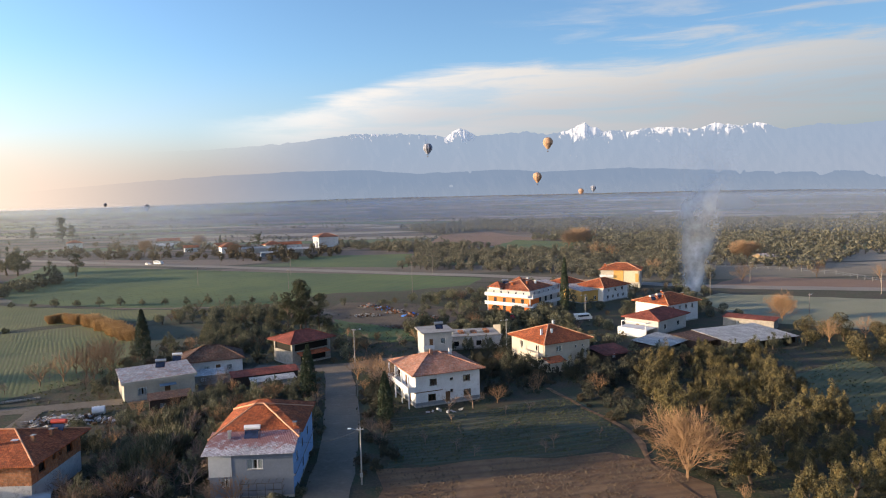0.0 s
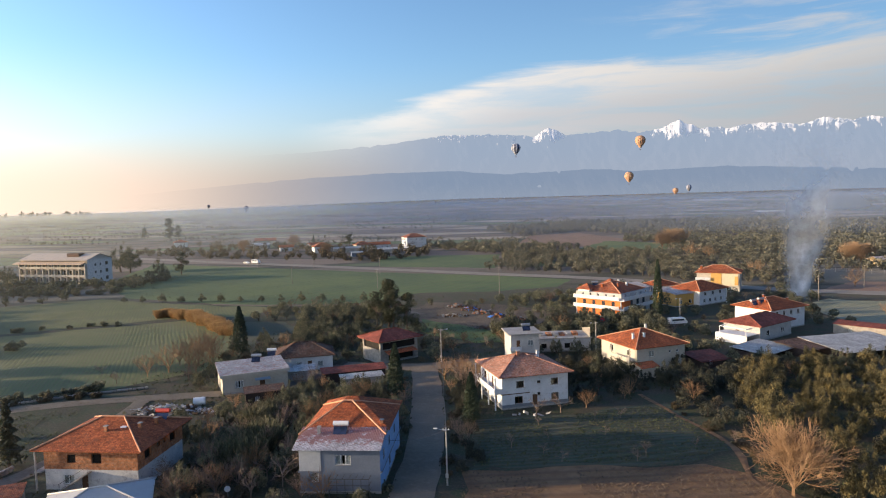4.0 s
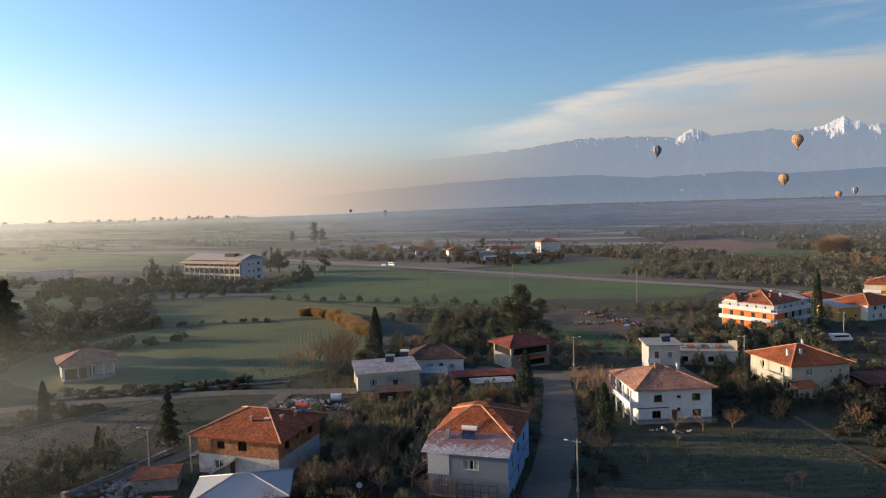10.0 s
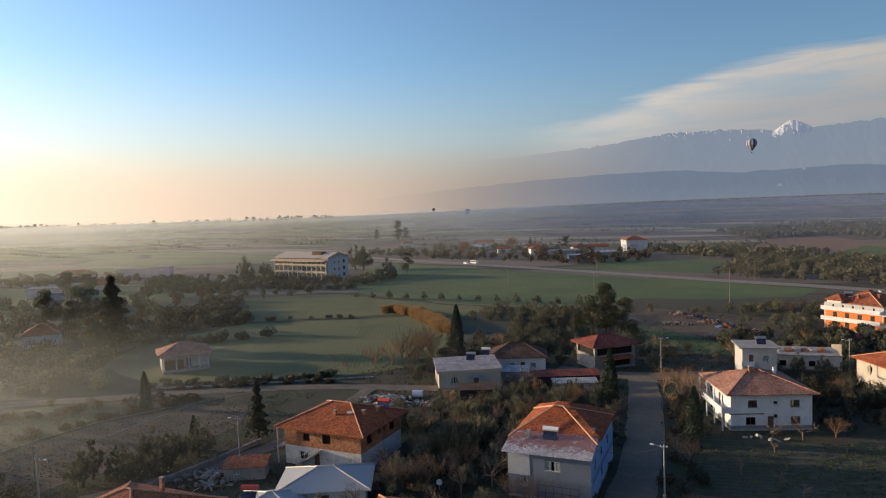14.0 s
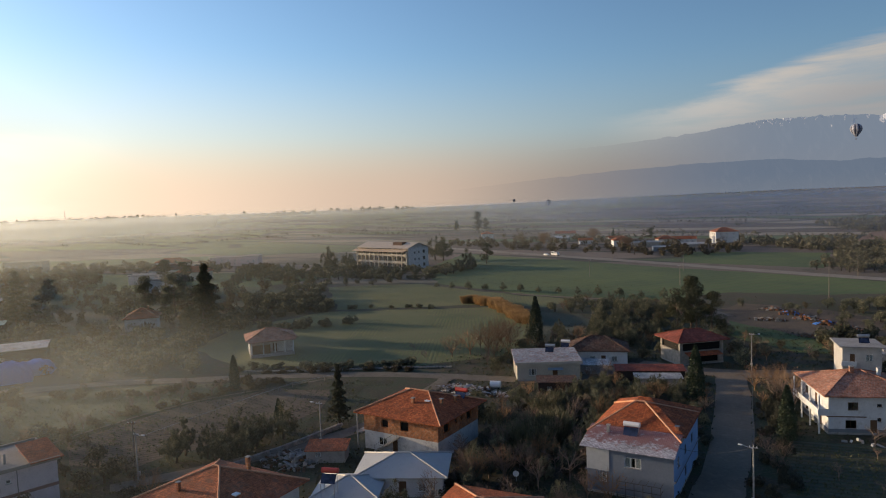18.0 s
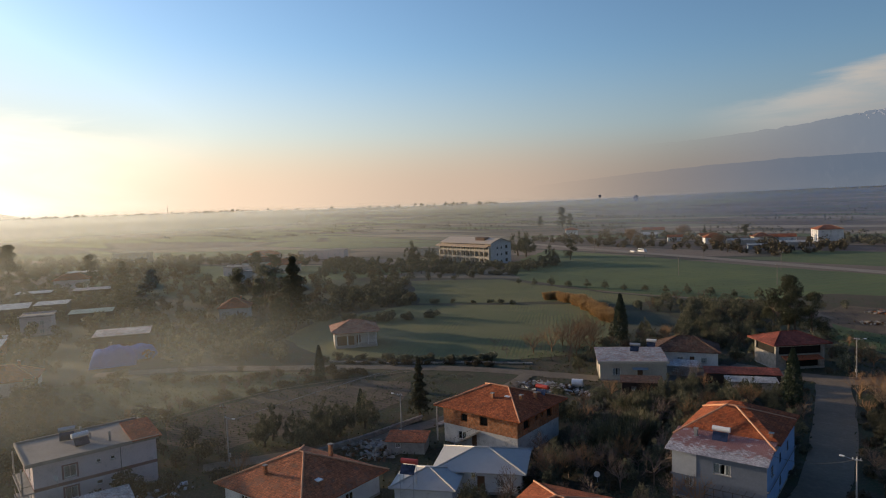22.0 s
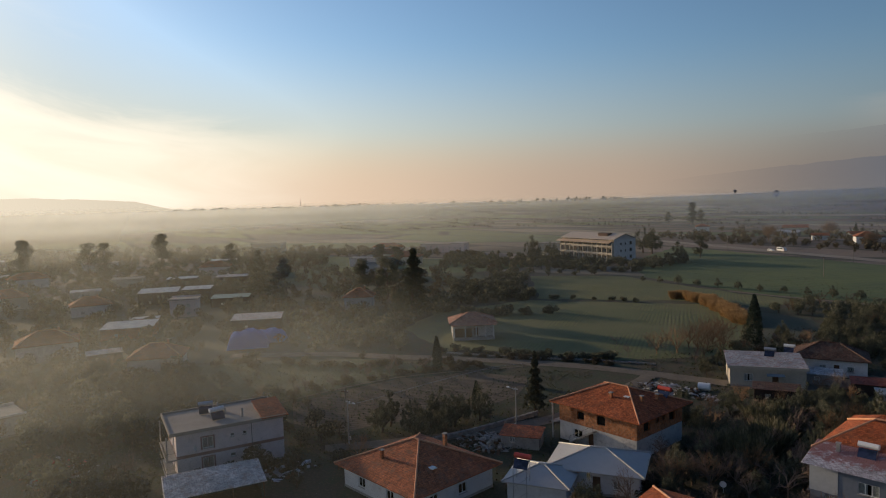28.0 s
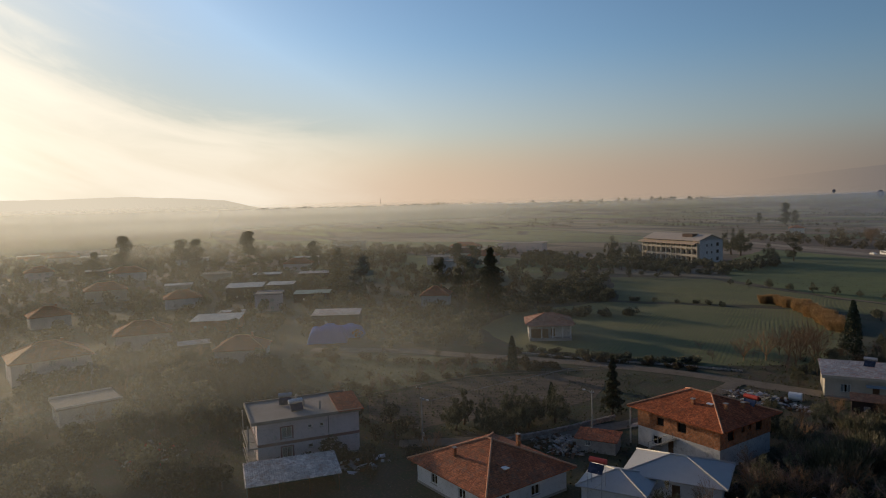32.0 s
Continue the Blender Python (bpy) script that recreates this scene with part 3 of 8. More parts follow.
        bm.faces.new(q if i == 0 else q[::-1])
    return bm


def slab(x0, x1, y0, y1, za, zb, thick=0.1, ribs=0.0):
    """A lean-to sheet that rises from za at y0 to zb at y1; ribs: spacing of its corrugation."""
    bm = bmesh.new()
    n = max(1, int((x1 - x0) / ribs * 2)) if ribs else 1
    rows = []
    for y, z in ((y0, za), (y1, zb)):
        rows.append([bm.verts.new((x0 + (x1 - x0) * i / n, y, z + (0.035 if ribs and i % 2 else 0))) for i in range(n + 1)])
    under = [[bm.verts.new((v.co.x, v.co.y, v.co.z - thick)) for v in r] for r in rows]
    for i in range(n):
        bm.faces.new((rows[0][i], rows[0][i + 1], rows[1][i + 1], rows[1][i]))
        bm.faces.new((under[1][i], under[1][i + 1], under[0][i + 1], under[0][i]))
        bm.faces.new((under[0][i], under[0][i + 1], rows[0][i + 1], rows[0][i]))
        bm.faces.new((rows[1][i], rows[1][i + 1], under[1][i + 1], under[1][i]))
    bm.faces.new((under[1][0], under[0][0], rows[0][0], rows[1][0]))
    bm.faces.new((under[0][n], under[1][n], rows[1][n], rows[0][n]))
    return bm


def chimney(house, x, y, z0, z1, s=0.5, material=None):
    c = part("chimney", boxes((x - s / 2, x + s / 2, y - s / 2, y + s / 2, z0, z1)), material or BRICK, house)
    part("cap", boxes((x - s / 2 - 0.08, x + s / 2 + 0.08, y - s / 2 - 0.08, y + s / 2 + 0.08, z1 + 0.001, z1 + 0.09)), CONCRETE, c)
    return c


def solar_heater(m, tank=STEEL, label="solar water heater with a tank over its panel on a roof"):
    """A sloping panel on a steel frame with a lying tank above it."""
    s = thing("solar_heater", m, label, "solar heater", "solar heaters")
    part("frame", rods(((-0.9, -0.4, 0), (-0.9, 0.7, 1.1), 0.03), ((0.9, -0.4, 0), (0.9, 0.7, 1.1), 0.03), ((-0.9, 0.75, 0), (-0.9, 0.75, 1.15), 0.03),
                       ((0.9, 0.75, 0), (0.9, 0.75, 1.15), 0.03), ((-0.9, 0.75, 0.2), (0.9, 0.75, 1.0), 0.025), n=5), STEEL, s)
    bm = bmesh.new()
    box(bm, -0.95, 0.95, -0.62, 0.62, 0, 0.1, Matrix.Translation((0, 0.1, 0.55)) @ Matrix.Rotation(radians(52), 4, "X"))
    part("panel", bm, PANEL, s, "dark glazed collector panel")
    bm = bmesh.new()
    rod(bm, (-1.1, 0.7, 1.42), (1.1, 0.7, 1.42), 0.34, n=12)
    part("tank", bm, tank, s, smooth=False)
    return s


def dish(m, label="white satellite dish on a short pole"):
    s = thing("satellite_dish", m, label, "satellite dish", "satellite dishes")
    part("pole", rods(((0, 0, 0), (0, 0, 1.0), 0.03), n=6), STEEL, s)
    bm = bmesh.new()
    rings = []
    for i in range(4):
        r = 0.42 * i / 3
        rings.append([bm.verts.new((r * math.cos(j * math.tau / 12), -0.12 - 0.5 * (0.42 ** 2 - r * r) * -1.2 - 0.1, 1.15 + r * math.sin(j * math.tau / 12))) for j in range(12)] if i else [bm.verts.new((0, -0.12, 1.15))])
    for j in range(12):
        bm.faces.new((rings[0][0], rings[1][j], rings[1][(j + 1) % 12]))
        for i in (1, 2):
            bm.faces.new((rings[i][j], rings[i + 1][j], rings[i + 1][(j + 1) % 12], rings[i][(j + 1) % 12]))
    bmesh.ops.solidify(bm, geom=bm.faces[:], thickness=0.02)
    part("bowl", bm, PVC, s)
    part("feed_arm", rods(((0, -0.1, 0.8), (0, -0.6, 1.1), 0.015), n=5), STEEL, s)
    return s


def place(x, y, yaw=0.0, z=0.0):
    return pose(x, y, z, 0, 0, yaw)


def house(name, x, y, yaw, w, d, h, wall, label, holes=(), z0=0.0, plinth=0.35, doors=(), voids=(), category="house"):
    """A thing with walls, plinth, floor slab on top and all its openings."""
    t = thing(name, place(x, y, yaw), label, category, "houses of the village")
    every = [*holes, *doors, *voids]
    part("wall", walls(w, d, z0, h, every), wall, t)
    if plinth:
        part("plinth", walls(w + 0.08, d + 0.08, 0, plinth, (), 0.1), CONCRETE, t)
    part("top_slab", boxes((-w / 2 + 0.26, w / 2 - 0.26, -d / 2 + 0.26, d / 2 - 0.26, h - 0.2, h - 0.003)), CONCRETE, t)
    for s in holes:
        opening(t, w, d, *s)
    for s in doors:
        opening(t, w, d, *s, kind="door")
    for s in voids:
        opening(t, w, d, *s, kind="hole")
    return t


# ---------------------------------------------------------------- plants


def leaf_mesh(name, points, sizes, rng, flat=0.0, material=None):
    """Many small bent leaves (two triangles each) at the given points."""
    n = len(points)
    a = rng.normal(size=(n, 3))
    a[:, 2] *= 1.0 - flat
    a /= np.linalg.norm(a, axis=1)[:, None]
    b = np.cross(a, rng.normal(size=(n, 3)))
    b /= np.linalg.norm(b, axis=1)[:, None]
    c = np.cross(a, b)
    s = np.asarray(sizes)[:, None]
    w = 0.55 if flat >= 0 else 0.4
    v = np.stack([points - a * s, points + b * s * w + c * s * 0.12, points + a * s, points - b * s * w + c * s * 0.12], 1).reshape(-1, 3)
    me = bpy.data.meshes.new(name)
    i = np.arange(n)[:, None] * 4
    me.from_pydata(v.tolist(), [], (i + np.array([[0, 1, 2, 3]])).tolist())
    me.materials.append(material)
    return me


def clumps(rng, n, centres, radii, squash=0.8, core=0.55):
    """Points in rounded clumps, most of them near the outside."""
    k = rng.integers(0, len(centres), n)
    p = rng.normal(size=(n, 3))
    p /= np.linalg.norm(p, axis=1)[:, None]
    p *= (core + (1 - core) * rng.random(n) ** 0.6)[:, None] * np.asarray(radii)[k][:, None]
    p[:, 2] *= squash
    return p + np.asarray(centres)[k]


def branches(rng, height, spread, levels, first, twist=0.5, r0=0.12, forks=3, n=4):
    """A bare tree as thin tapering limbs."""
    bm = bmesh.new()

    def grow(p, d, length, r, level):
        q = p + d * length
        rod(bm, p, q, r, r * 0.65, n=max(3, n if level < 2 else 3))
        if level >= levels:
            return
        for i in range(forks if level else forks + 2):
            side = Vector((rng.normal(), rng.normal(), rng.normal() * 0.4 + 0.15))
            nd = (d + side * twist * spread).normalized()
            at = p.lerp(q, 0.45 + 0.55 * rng.random())
            grow(at, nd, length * (0.62 + 0.25 * rng.random()), r * 0.6, level + 1)
    grow(Vector((0, 0, -0.1)), Vector((0.05 * rng.normal(), 0.05 * rng.normal(), 1)).normalized(), height * first, r0, 0)
    return bm


def fan_kind(seed, height, spread, shoots, material):
    """A leafless tree: a short trunk, spreading limbs and a rounded crown of fine twigs."""
    rng = np.random.default_rng(seed)
    vs, fs = [], []

    def twig(p, q, r0, r1):
        d = q - p
        a = np.cross(d, (0.3, 0.5, 0.1))
        a /= np.linalg.norm(a) + 1e-6
        b = np.cross(d, a)
        b /= np.linalg.norm(b) + 1e-6
        k = len(vs)
        for c, r in ((p, r0), (q, r1)):
            for t in (0.0, 2.09, 4.19):
                vs.append(tuple(c + (a * math.cos(t) + b * math.sin(t)) * r))
        for t in range(3):
            fs.append((k + t, k + (t + 1) % 3, k + 3 + (t + 1) % 3, k + 3 + t))

    def grow(p, d, long, r, level):
        for j in range(2):
            d = d + rng.normal(size=3) * 0.16 + np.array((0, 0, 0.07))
            d = d / np.linalg.norm(d)
            q = p + d * long / 2
            twig(p, q, r, r * 0.8)
            p, r = q, r * 0.8
            if level < 3:
                for _ in range(2 if j == 0 else 3):
                    grow(p, d + rng.normal(size=3) * 0.45, long * (0.55 + 0.25 * rng.random()), max(r * 0.55, height * 0.0028), level + 1)

    fork = np.array((0.0, 0.0, height * 0.14))
    twig(np.array((0.0, 0.0, -0.2)), fork, height * 0.028, height * 0.022)
    for i in range(shoots):
        a, s = i * 2.4 + rng.random(), spread * (0.15 + 0.85 * rng.random() ** 0.6)
        d = np.array((math.cos(a) * s, math.sin(a) * s, 1.0))
        grow(fork + rng.normal(size=3) * height * 0.012, d / np.linalg.norm(d), height * (0.34 + 0.10 * rng.random()), height * 0.009, 0 if shoots > 10 else 1)
    me = bpy.data.meshes.new("trunk")
    me.from_pydata(vs, [], fs)
    me.materials.append(material)
    return (me,)


def trunk_mesh(name, rng, height, r, limbs=4, reach=1.2):
    bm = bmesh.new()
    top = Vector((rng.normal() * 0.2, rng.normal() * 0.2, height))
    rod(bm, (0, 0, -0.15), top, r, r * 0.7, n=7)
    for i in range(limbs):
        a = i * math.tau / limbs + rng.random()
        q = top + Vector((math.cos(a) * reach, math.sin(a) * reach, reach * (0.6 + 0.5 * rng.random())))
        rod(bm, top * (0.7 + 0.3 * rng.random()), q, r * 0.5, r * 0.15, n=5)
    me = bpy.data.meshes.new(name)
    bm.to_mesh(me)
    bm.free()
    me.materials.append(BARK)
    return me


def olive_kind(seed, material, n=1100, radius=2.7, height=1.5, leaf=0.27):
    rng = np.random.default_rng(seed)
    c, r = [], []
    for i in range(44):
        a, s = rng.random() * math.tau, rng.random() ** 0.5 * radius * 0.85
        c.append((math.cos(a) * s, math.sin(a) * s, height + radius * (0.05 + 1.55 * rng.random() * (1.12 - s / radius))))
        r.append(radius * (0.08 + 0.16 * rng.random()))
    pts = clumps(rng, n, c, r, 1.7, 0.0)
    return trunk_mesh("trunk", rng, height, 0.2), leaf_mesh("crown", pts, leaf * (0.6 + 0.7 * rng.random(n)), rng, -0.9, material)


def tree_at(kind, name, x, y, scale, label, group, turn=0.0, category="tree", z=0.0, stretch=1.0):
    t = thing(name, place(x, y, turn, z) @ Matrix.Diagonal((scale, scale, scale * stretch, 1)), label, category, group)
    for part_name, me in zip(("trunk", "crown"), kind):
        o = new(part_name, me)
        o.parent = t
    return t


def inside(p, poly):
    x, y = p
    r = False
    for (x0, y0), (x1, y1) in zip(poly, poly[1:] + poly[:1]):
        if (y0 > y) != (y1 > y) and x < (x1 - x0) * (y - y0) / (y1 - y0) + x0:
            r = not r
    return r


def scatter(rng, poly, step, jitter=0.35, turn=0.0, keep=1.0):
    """Jittered grid points inside a plan outline."""
    xs, ys = [p[0] for p in poly], [p[1] for p in poly]
    cx, cy, half = (min(xs) + max(xs)) / 2, (min(ys) + max(ys)) / 2, max(max(xs) - min(xs), max(ys) - min(ys))
    c, s = math.cos(radians(turn)), math.sin(radians(turn))
    n = int(half / step) + 1
    for i in range(-n, n + 1):
        for j in range(-n, n + 1):
            u, v = (i + rng.normal() * jitter) * step, (j + rng.normal() * jitter) * step
            p = (cx + c * u - s * v, cy + s * u + c * v)
            if inside(p, poly) and rng.random() < keep:
                yield p

# ---------------------------------------------------------------- ground


def lie(x, y):
    """The plain's height: level round the village, rising a little to the foot of the mountains."""
    r = math.hypot(x, y)
    a = math.degrees(math.atan2(-x, y))
    s = min(1.0, max(0.0, (42.0 - abs(a + 8)) / 30.0))
    s = s * s * (3 - 2 * s)
    return max(0.0, r - 900.0) * (0.0034 + 0.0088 * s)


def ground_material():
    m = bpy.data.materials.new("plain_and_village_ground")
    m.use_nodes = True
    k = Nodes(m.node_tree)
    at = k.add("ShaderNodeNewGeometry").outputs["Position"]
    sep = k.add("ShaderNodeSeparateXYZ", Vector=at)
    r = k.math("SQRT", k.math("ADD", k.math("POWER", sep.outputs[0], 2.0), k.math("POWER", sep.outputs[1], 2.0)))
    big, mid, small = k.noise(at, 0.02, 5.0), k.noise(at, 0.22, 5.0), k.noise(at, 2.2, 4.0)
    near = k.mix(k.ramp(big, 0.35, 0.65), (0.036, 0.038, 0.018, 1), (0.062, 0.046, 0.027, 1))
    near = k.mix(k.ramp(mid, 0.42, 0.60, 0.0, 0.9), near, (0.032, 0.047, 0.017, 1))
    near = k.mix(k.ramp(small, 0.47, 0.68, 0.0, 0.7), near, (0.10, 0.075, 0.043, 1))
    # the far plain: long narrow fields
    turn = k.add("ShaderNodeMapping", Vector=at)
    turn.inputs["Rotation"].default_value = (0, 0, radians(14))
    turn.inputs["Scale"].default_value = (1 / 210, 1 / 52, 0.0)
    cell = k.add("ShaderNodeTexVoronoi", Vector=turn, Scale=1.0)
    pick = k.add("ShaderNodeSeparateColor", Color=cell.outputs["Color"])
    far = k.mix(k.ramp(pick.outputs[0], 0.15, 0.85), (0.105, 0.078, 0.066, 1), (0.185, 0.142, 0.112, 1))
    far = k.mix(k.ramp(pick.outputs[1], 0.70, 0.76), far, (0.085, 0.12, 0.05, 1))
    far = k.mix(k.ramp(pick.outputs[2], 0.78, 0.84), far, (0.27, 0.225, 0.17, 1))
    west = k.math("MULTIPLY", k.ramp(sep.outputs[0], -380.0, -700.0), k.ramp(pick.outputs[1], 0.40, 0.46))
    far = k.mix(west, far, (0.20, 0.225, 0.085, 1))
    edge = k.tree.nodes.new("ShaderNodeTexVoronoi")
    edge.feature = "DISTANCE_TO_EDGE"
    k.put(edge.inputs["Vector"], turn.outputs[0])
    edge.inputs["Scale"].default_value = 1.0
    far = k.mix(k.ramp(edge.outputs["Distance"], 0.02, 0.07, 0.9, 0.0), far, (0.04, 0.042, 0.03, 1))
    dots = k.ramp(k.noise(at, 0.05, 6.0, 0.7), 0.55, 0.66, 0.0, 0.55)
    far = k.mix(dots, far, (0.06, 0.062, 0.042, 1))
    col = k.mix(k.ramp(r, 230.0, 460.0), near, far)
    b = k.add("ShaderNodeBump", Strength=0.5, Distance=0.15, Height=small)
    p = k.add("ShaderNodeBsdfPrincipled", Base_Color=col, Roughness=0.95, Normal=b)
    k.add("ShaderNodeOutputMaterial", Surface=p)
    return m


def make_ground():
    radii = [0] + [25 * i for i in range(1, 37)] + [900 + 60 * i for i in range(1, 64)]
    n = 144
    vs, fs = [(0, 0, 0)], []
    for r in radii[1:]:
        for j in range(n):
            a = j * math.tau / n
            x, y = -math.sin(a) * r, math.cos(a) * r
            vs.append((x, y, lie(x, y)))
    for j in range(n):
        fs.append((0, 1 + j, 1 + (j + 1) % n))
    for i in range(len(radii) - 2):
        o = 1 + i * n
        for j in range(n):
            fs.append((o + j, o + n + j, o + n + (j + 1) % n, o + (j + 1) % n))
    me = bpy.data.meshes.new("ground")
    me.from_pydata(vs, [], fs)
    me.materials.append(ground_material())
    return tagged(new("ground", me), "winter plain of fields and rough grass round a village", "ground", kind="structure")


make_ground()


def crop(name, c1, c2, soil, rows=0.9, turn=0.0, furrow=0.4, patch=0.03, relief=0.5):
    """A field: soil with rows of crop, worn in patches, some frost in the hollows."""
    m = bpy.data.materials.new(name)
    m.use_nodes = True
    k = Nodes(m.node_tree)
    at = k.add("ShaderNodeNewGeometry").outputs["Position"]
    t = k.add("ShaderNodeMapping", Vector=at)
    t.inputs["Rotation"].default_value = (0, 0, radians(turn))
    w = k.add("ShaderNodeTexWave", Vector=t, Scale=1.0 / rows * 0.32, Distortion=1.2, Detail=2.0)
    w.inputs["Detail Scale"].default_value = 0.6
    big, small = k.noise(at, patch, 6.0, 0.62), k.noise(at, 0.9, 5.0)
    col = k.mix(k.ramp(big, 0.35, 0.65), (*c1, 1), (*c2, 1))
    line = k.math("MULTIPLY", k.ramp(w.outputs["Fac"], 0.55, 0.95), furrow)
    col = k.mix(line, col, (*soil, 1))
    col = k.mix(k.ramp(small, 0.45, 0.75, 0.0, 0.5), col, (*soil, 1))
    h = k.math("ADD", w.outputs["Fac"], small)
    b = k.add("ShaderNodeBump", Strength=relief, Distance=0.12, Height=h)
    p = k.add("ShaderNodeBsdfPrincipled", Base_Color=col, Roughness=0.95, Normal=b)
    k.add("ShaderNodeOutputMaterial", Surface=p)
    return m


FIELDS = []
PLOTS, LINES = [], []


def field(name, outline, material, label, z=0.03, ragged=1.2):
    """A field as a thin sheet with an uneven edge, a little above those laid before it."""
    FIELDS.append(name)
    PLOTS.append(outline)
    z = 0.02 + 0.003 * len(FIELDS)
    rng = random.Random(name)
    pts = []
    for (x0, y0), (x1, y1) in zip(outline, outline[1:] + outline[:1]):
        n = max(2, int(math.hypot(x1 - x0, y1 - y0) / 6))
        for i in range(n):
            f = i / n
            pts.append((x0 + (x1 - x0) * f + rng.uniform(-ragged, ragged), y0 + (y1 - y0) * f + rng.uniform(-ragged, ragged)))
    area = sum(a[0] * b[1] - a[1] * b[0] for a, b in zip(pts, pts[1:] + pts[:1]))
    bm = bmesh.new()
    vs = [bm.verts.new((x, y, z)) for x, y in (pts if area > 0 else pts[::-1])]
    f = bm.faces.new(vs)
    bmesh.ops.triangulate(bm, faces=[f])
    return tagged(link_mesh(name, bm, material), label, "field", kind="structure")


def ribbon(name, line, width, material, label, z=0.06, category="road", wobble=0.25):
    """A road or a lane along a line, with soft uneven edges."""
    LINES.append((line, width))
    rng = random.Random(name)
    pts = []
    for i in range(len(line) - 1):
        p0, p1, p2, p3 = (Vector(line[min(max(i + k, 0), len(line) - 1)]) for k in (-1, 0, 1, 2))
        n = max(3, int((p2 - p1).length / 5))
        for j in range(n):
            t = j / n
            pts.append(0.5 * (2 * p1 + (p2 - p0) * t + (2 * p0 - 5 * p1 + 4 * p2 - p3) * t * t + (3 * p1 - p0 - 3 * p2 + p3) * t ** 3))
    pts.append(Vector(line[-1]))
    bm = bmesh.new()
    rows = []
    for i, p in enumerate(pts):
        d = (pts[min(i + 1, len(pts) - 1)] - pts[max(i - 1, 0)]).normalized()
        s = Vector((-d.y, d.x))
        a, b = p + s * (width / 2 + rng.uniform(-wobble, wobble)), p - s * (width / 2 + rng.uniform(-wobble, wobble))
        rows.append((bm.verts.new((a.x, a.y, z)), bm.verts.new((p.x, p.y, z + 0.03)), bm.verts.new((b.x, b.y, z))))
    for (a, b, c), (d, e, f) in zip(rows, rows[1:]):
        bm.faces.new((a, b, e, d)), bm.faces.new((b, c, f, e))
    return tagged(link_mesh(name, bm, material), label, category, kind="structure")


GREEN = crop("young_wheat", (0.098, 0.125, 0.042), (0.142, 0.15, 0.056), (0.135, 0.112, 0.058), 1.0, -29, 0.4, 0.03, 0.13)
GREEN2 = crop("young_wheat_strips", (0.052, 0.10, 0.034), (0.10, 0.145, 0.04), (0.10, 0.105, 0.045), 6.0, 28, 0.35, 0.02)
# the young wheat again, paler and yellower: sun on the rows put into colour
WHEAT = crop("sunlit_wheat_rows", (0.13, 0.152, 0.048), (0.18, 0.178, 0.062), (0.138, 0.115, 0.06), 0.8, 62, 0.3)
PLOUGH = crop("ploughed_soil", (0.12, 0.085, 0.055), (0.15, 0.108, 0.07), (0.085, 0.06, 0.042), 1.1, 35, 0.6)
SOIL = crop("driven_bare_soil", (0.155, 0.085, 0.042), (0.21, 0.125, 0.062), (0.105, 0.06, 0.032), 2.5, 80, 0.5, 0.2)
GARDEN = crop("rough_garden_grass", (0.04, 0.062, 0.034), (0.064, 0.072, 0.042), (0.085, 0.068, 0.045), 1.3, 78, 0.55, 0.12)
MEADOW = crop("misty_meadow_grass", (0.072, 0.094, 0.042), (0.10, 0.106, 0.052), (0.125, 0.105, 0.062), 1.3, 50, 0.3, 0.08)
PALE = crop("frosted_meadow", (0.25, 0.245, 0.165), (0.20, 0.21, 0.135), (0.20, 0.17, 0.12), 0.4, 20, 0.05)
YARDSOIL = crop("trodden_yard_soil", (0.125, 0.092, 0.062), (0.095, 0.07, 0.048), (0.07, 0.055, 0.038), 0.4, 15, 0.05, 0.15)
REDSOIL = crop("red_brown_field", (0.25, 0.15, 0.10), (0.21, 0.13, 0.088), (0.17, 0.11, 0.075), 0.8, 15, 0.15)

field("field_wheat_near", [(-172, 190), (-143, 206), (-112, 225), (-92, 199), (-85, 179), (-77, 155), (-93, 134), (-124, 121), (-131, 113), (-163, 124), (-180, 150)], GREEN, "green field of young wheat in rows with thin patches")
field("field_wheat_middle", [(-226, 249), (-189, 272), (-158, 262), (-121, 251), (-98, 248), (-100, 227), (-122, 228), (-144, 211), (-172, 195)], GREEN, "green field of young wheat beyond a hedge", 0.04)
field("field_wheat_far", [(-262, 440), (-168, 405), (-92, 371), (-17, 345), (19, 327), (12, 300), (-18, 287), (-48, 284), (-66, 257), (-119, 254), (-177, 274), (-225, 330)], GREEN2, "long green wheat field beside the highway", 0.05)
field("field_ploughed", [(-119, 64), (-119, 74), (-117.5, 89), (-110, 104), (-98, 109), (-90, 98), (-91, 85), (-95, 72), (-96, 63), (-106, 58)], PLOUGH, "brown ploughed plot behind the houses")
field("field_meadow", [(-165, 59), (-150, 84), (-130, 100), (-120, 105), (-121, 89), (-121, 74), (-122, 58)], MEADOW, "misty green meadow beside a lane")
field("garden_plot", [(-11, 118), (1, 122), (25, 130), (31, 108), (24, 101), (-4, 97), (-8, 97)], GARDEN, "rough green garden plot with young fruit trees")
field("soil_plot", [(-10, 96), (23.5, 101), (31, 98), (36, 88), (32, 76), (-10, 78)], SOIL, "bare brown soil plot with tyre marks")
field("field_glade", [(72, 140), (99, 158), (90, 128), (82, 114), (70, 112), (66, 120)], MEADOW, "small grassy glade in the olive grove")
field("field_frosted", [(92, 240), (107, 259), (158, 237), (200, 215), (128, 180), (97, 200)], PALE, "pale frosted meadow behind the sheds")
field("field_red_brown", [(112, 282), (138, 309), (190, 285), (240, 250), (171, 257)], REDSOIL, "red-brown field beside a fence")
field("field_green_behind", [(-109, 475), (-22, 475), (-20, 384), (-92, 400)], GREEN2, "green field behind the highway", 0.05)
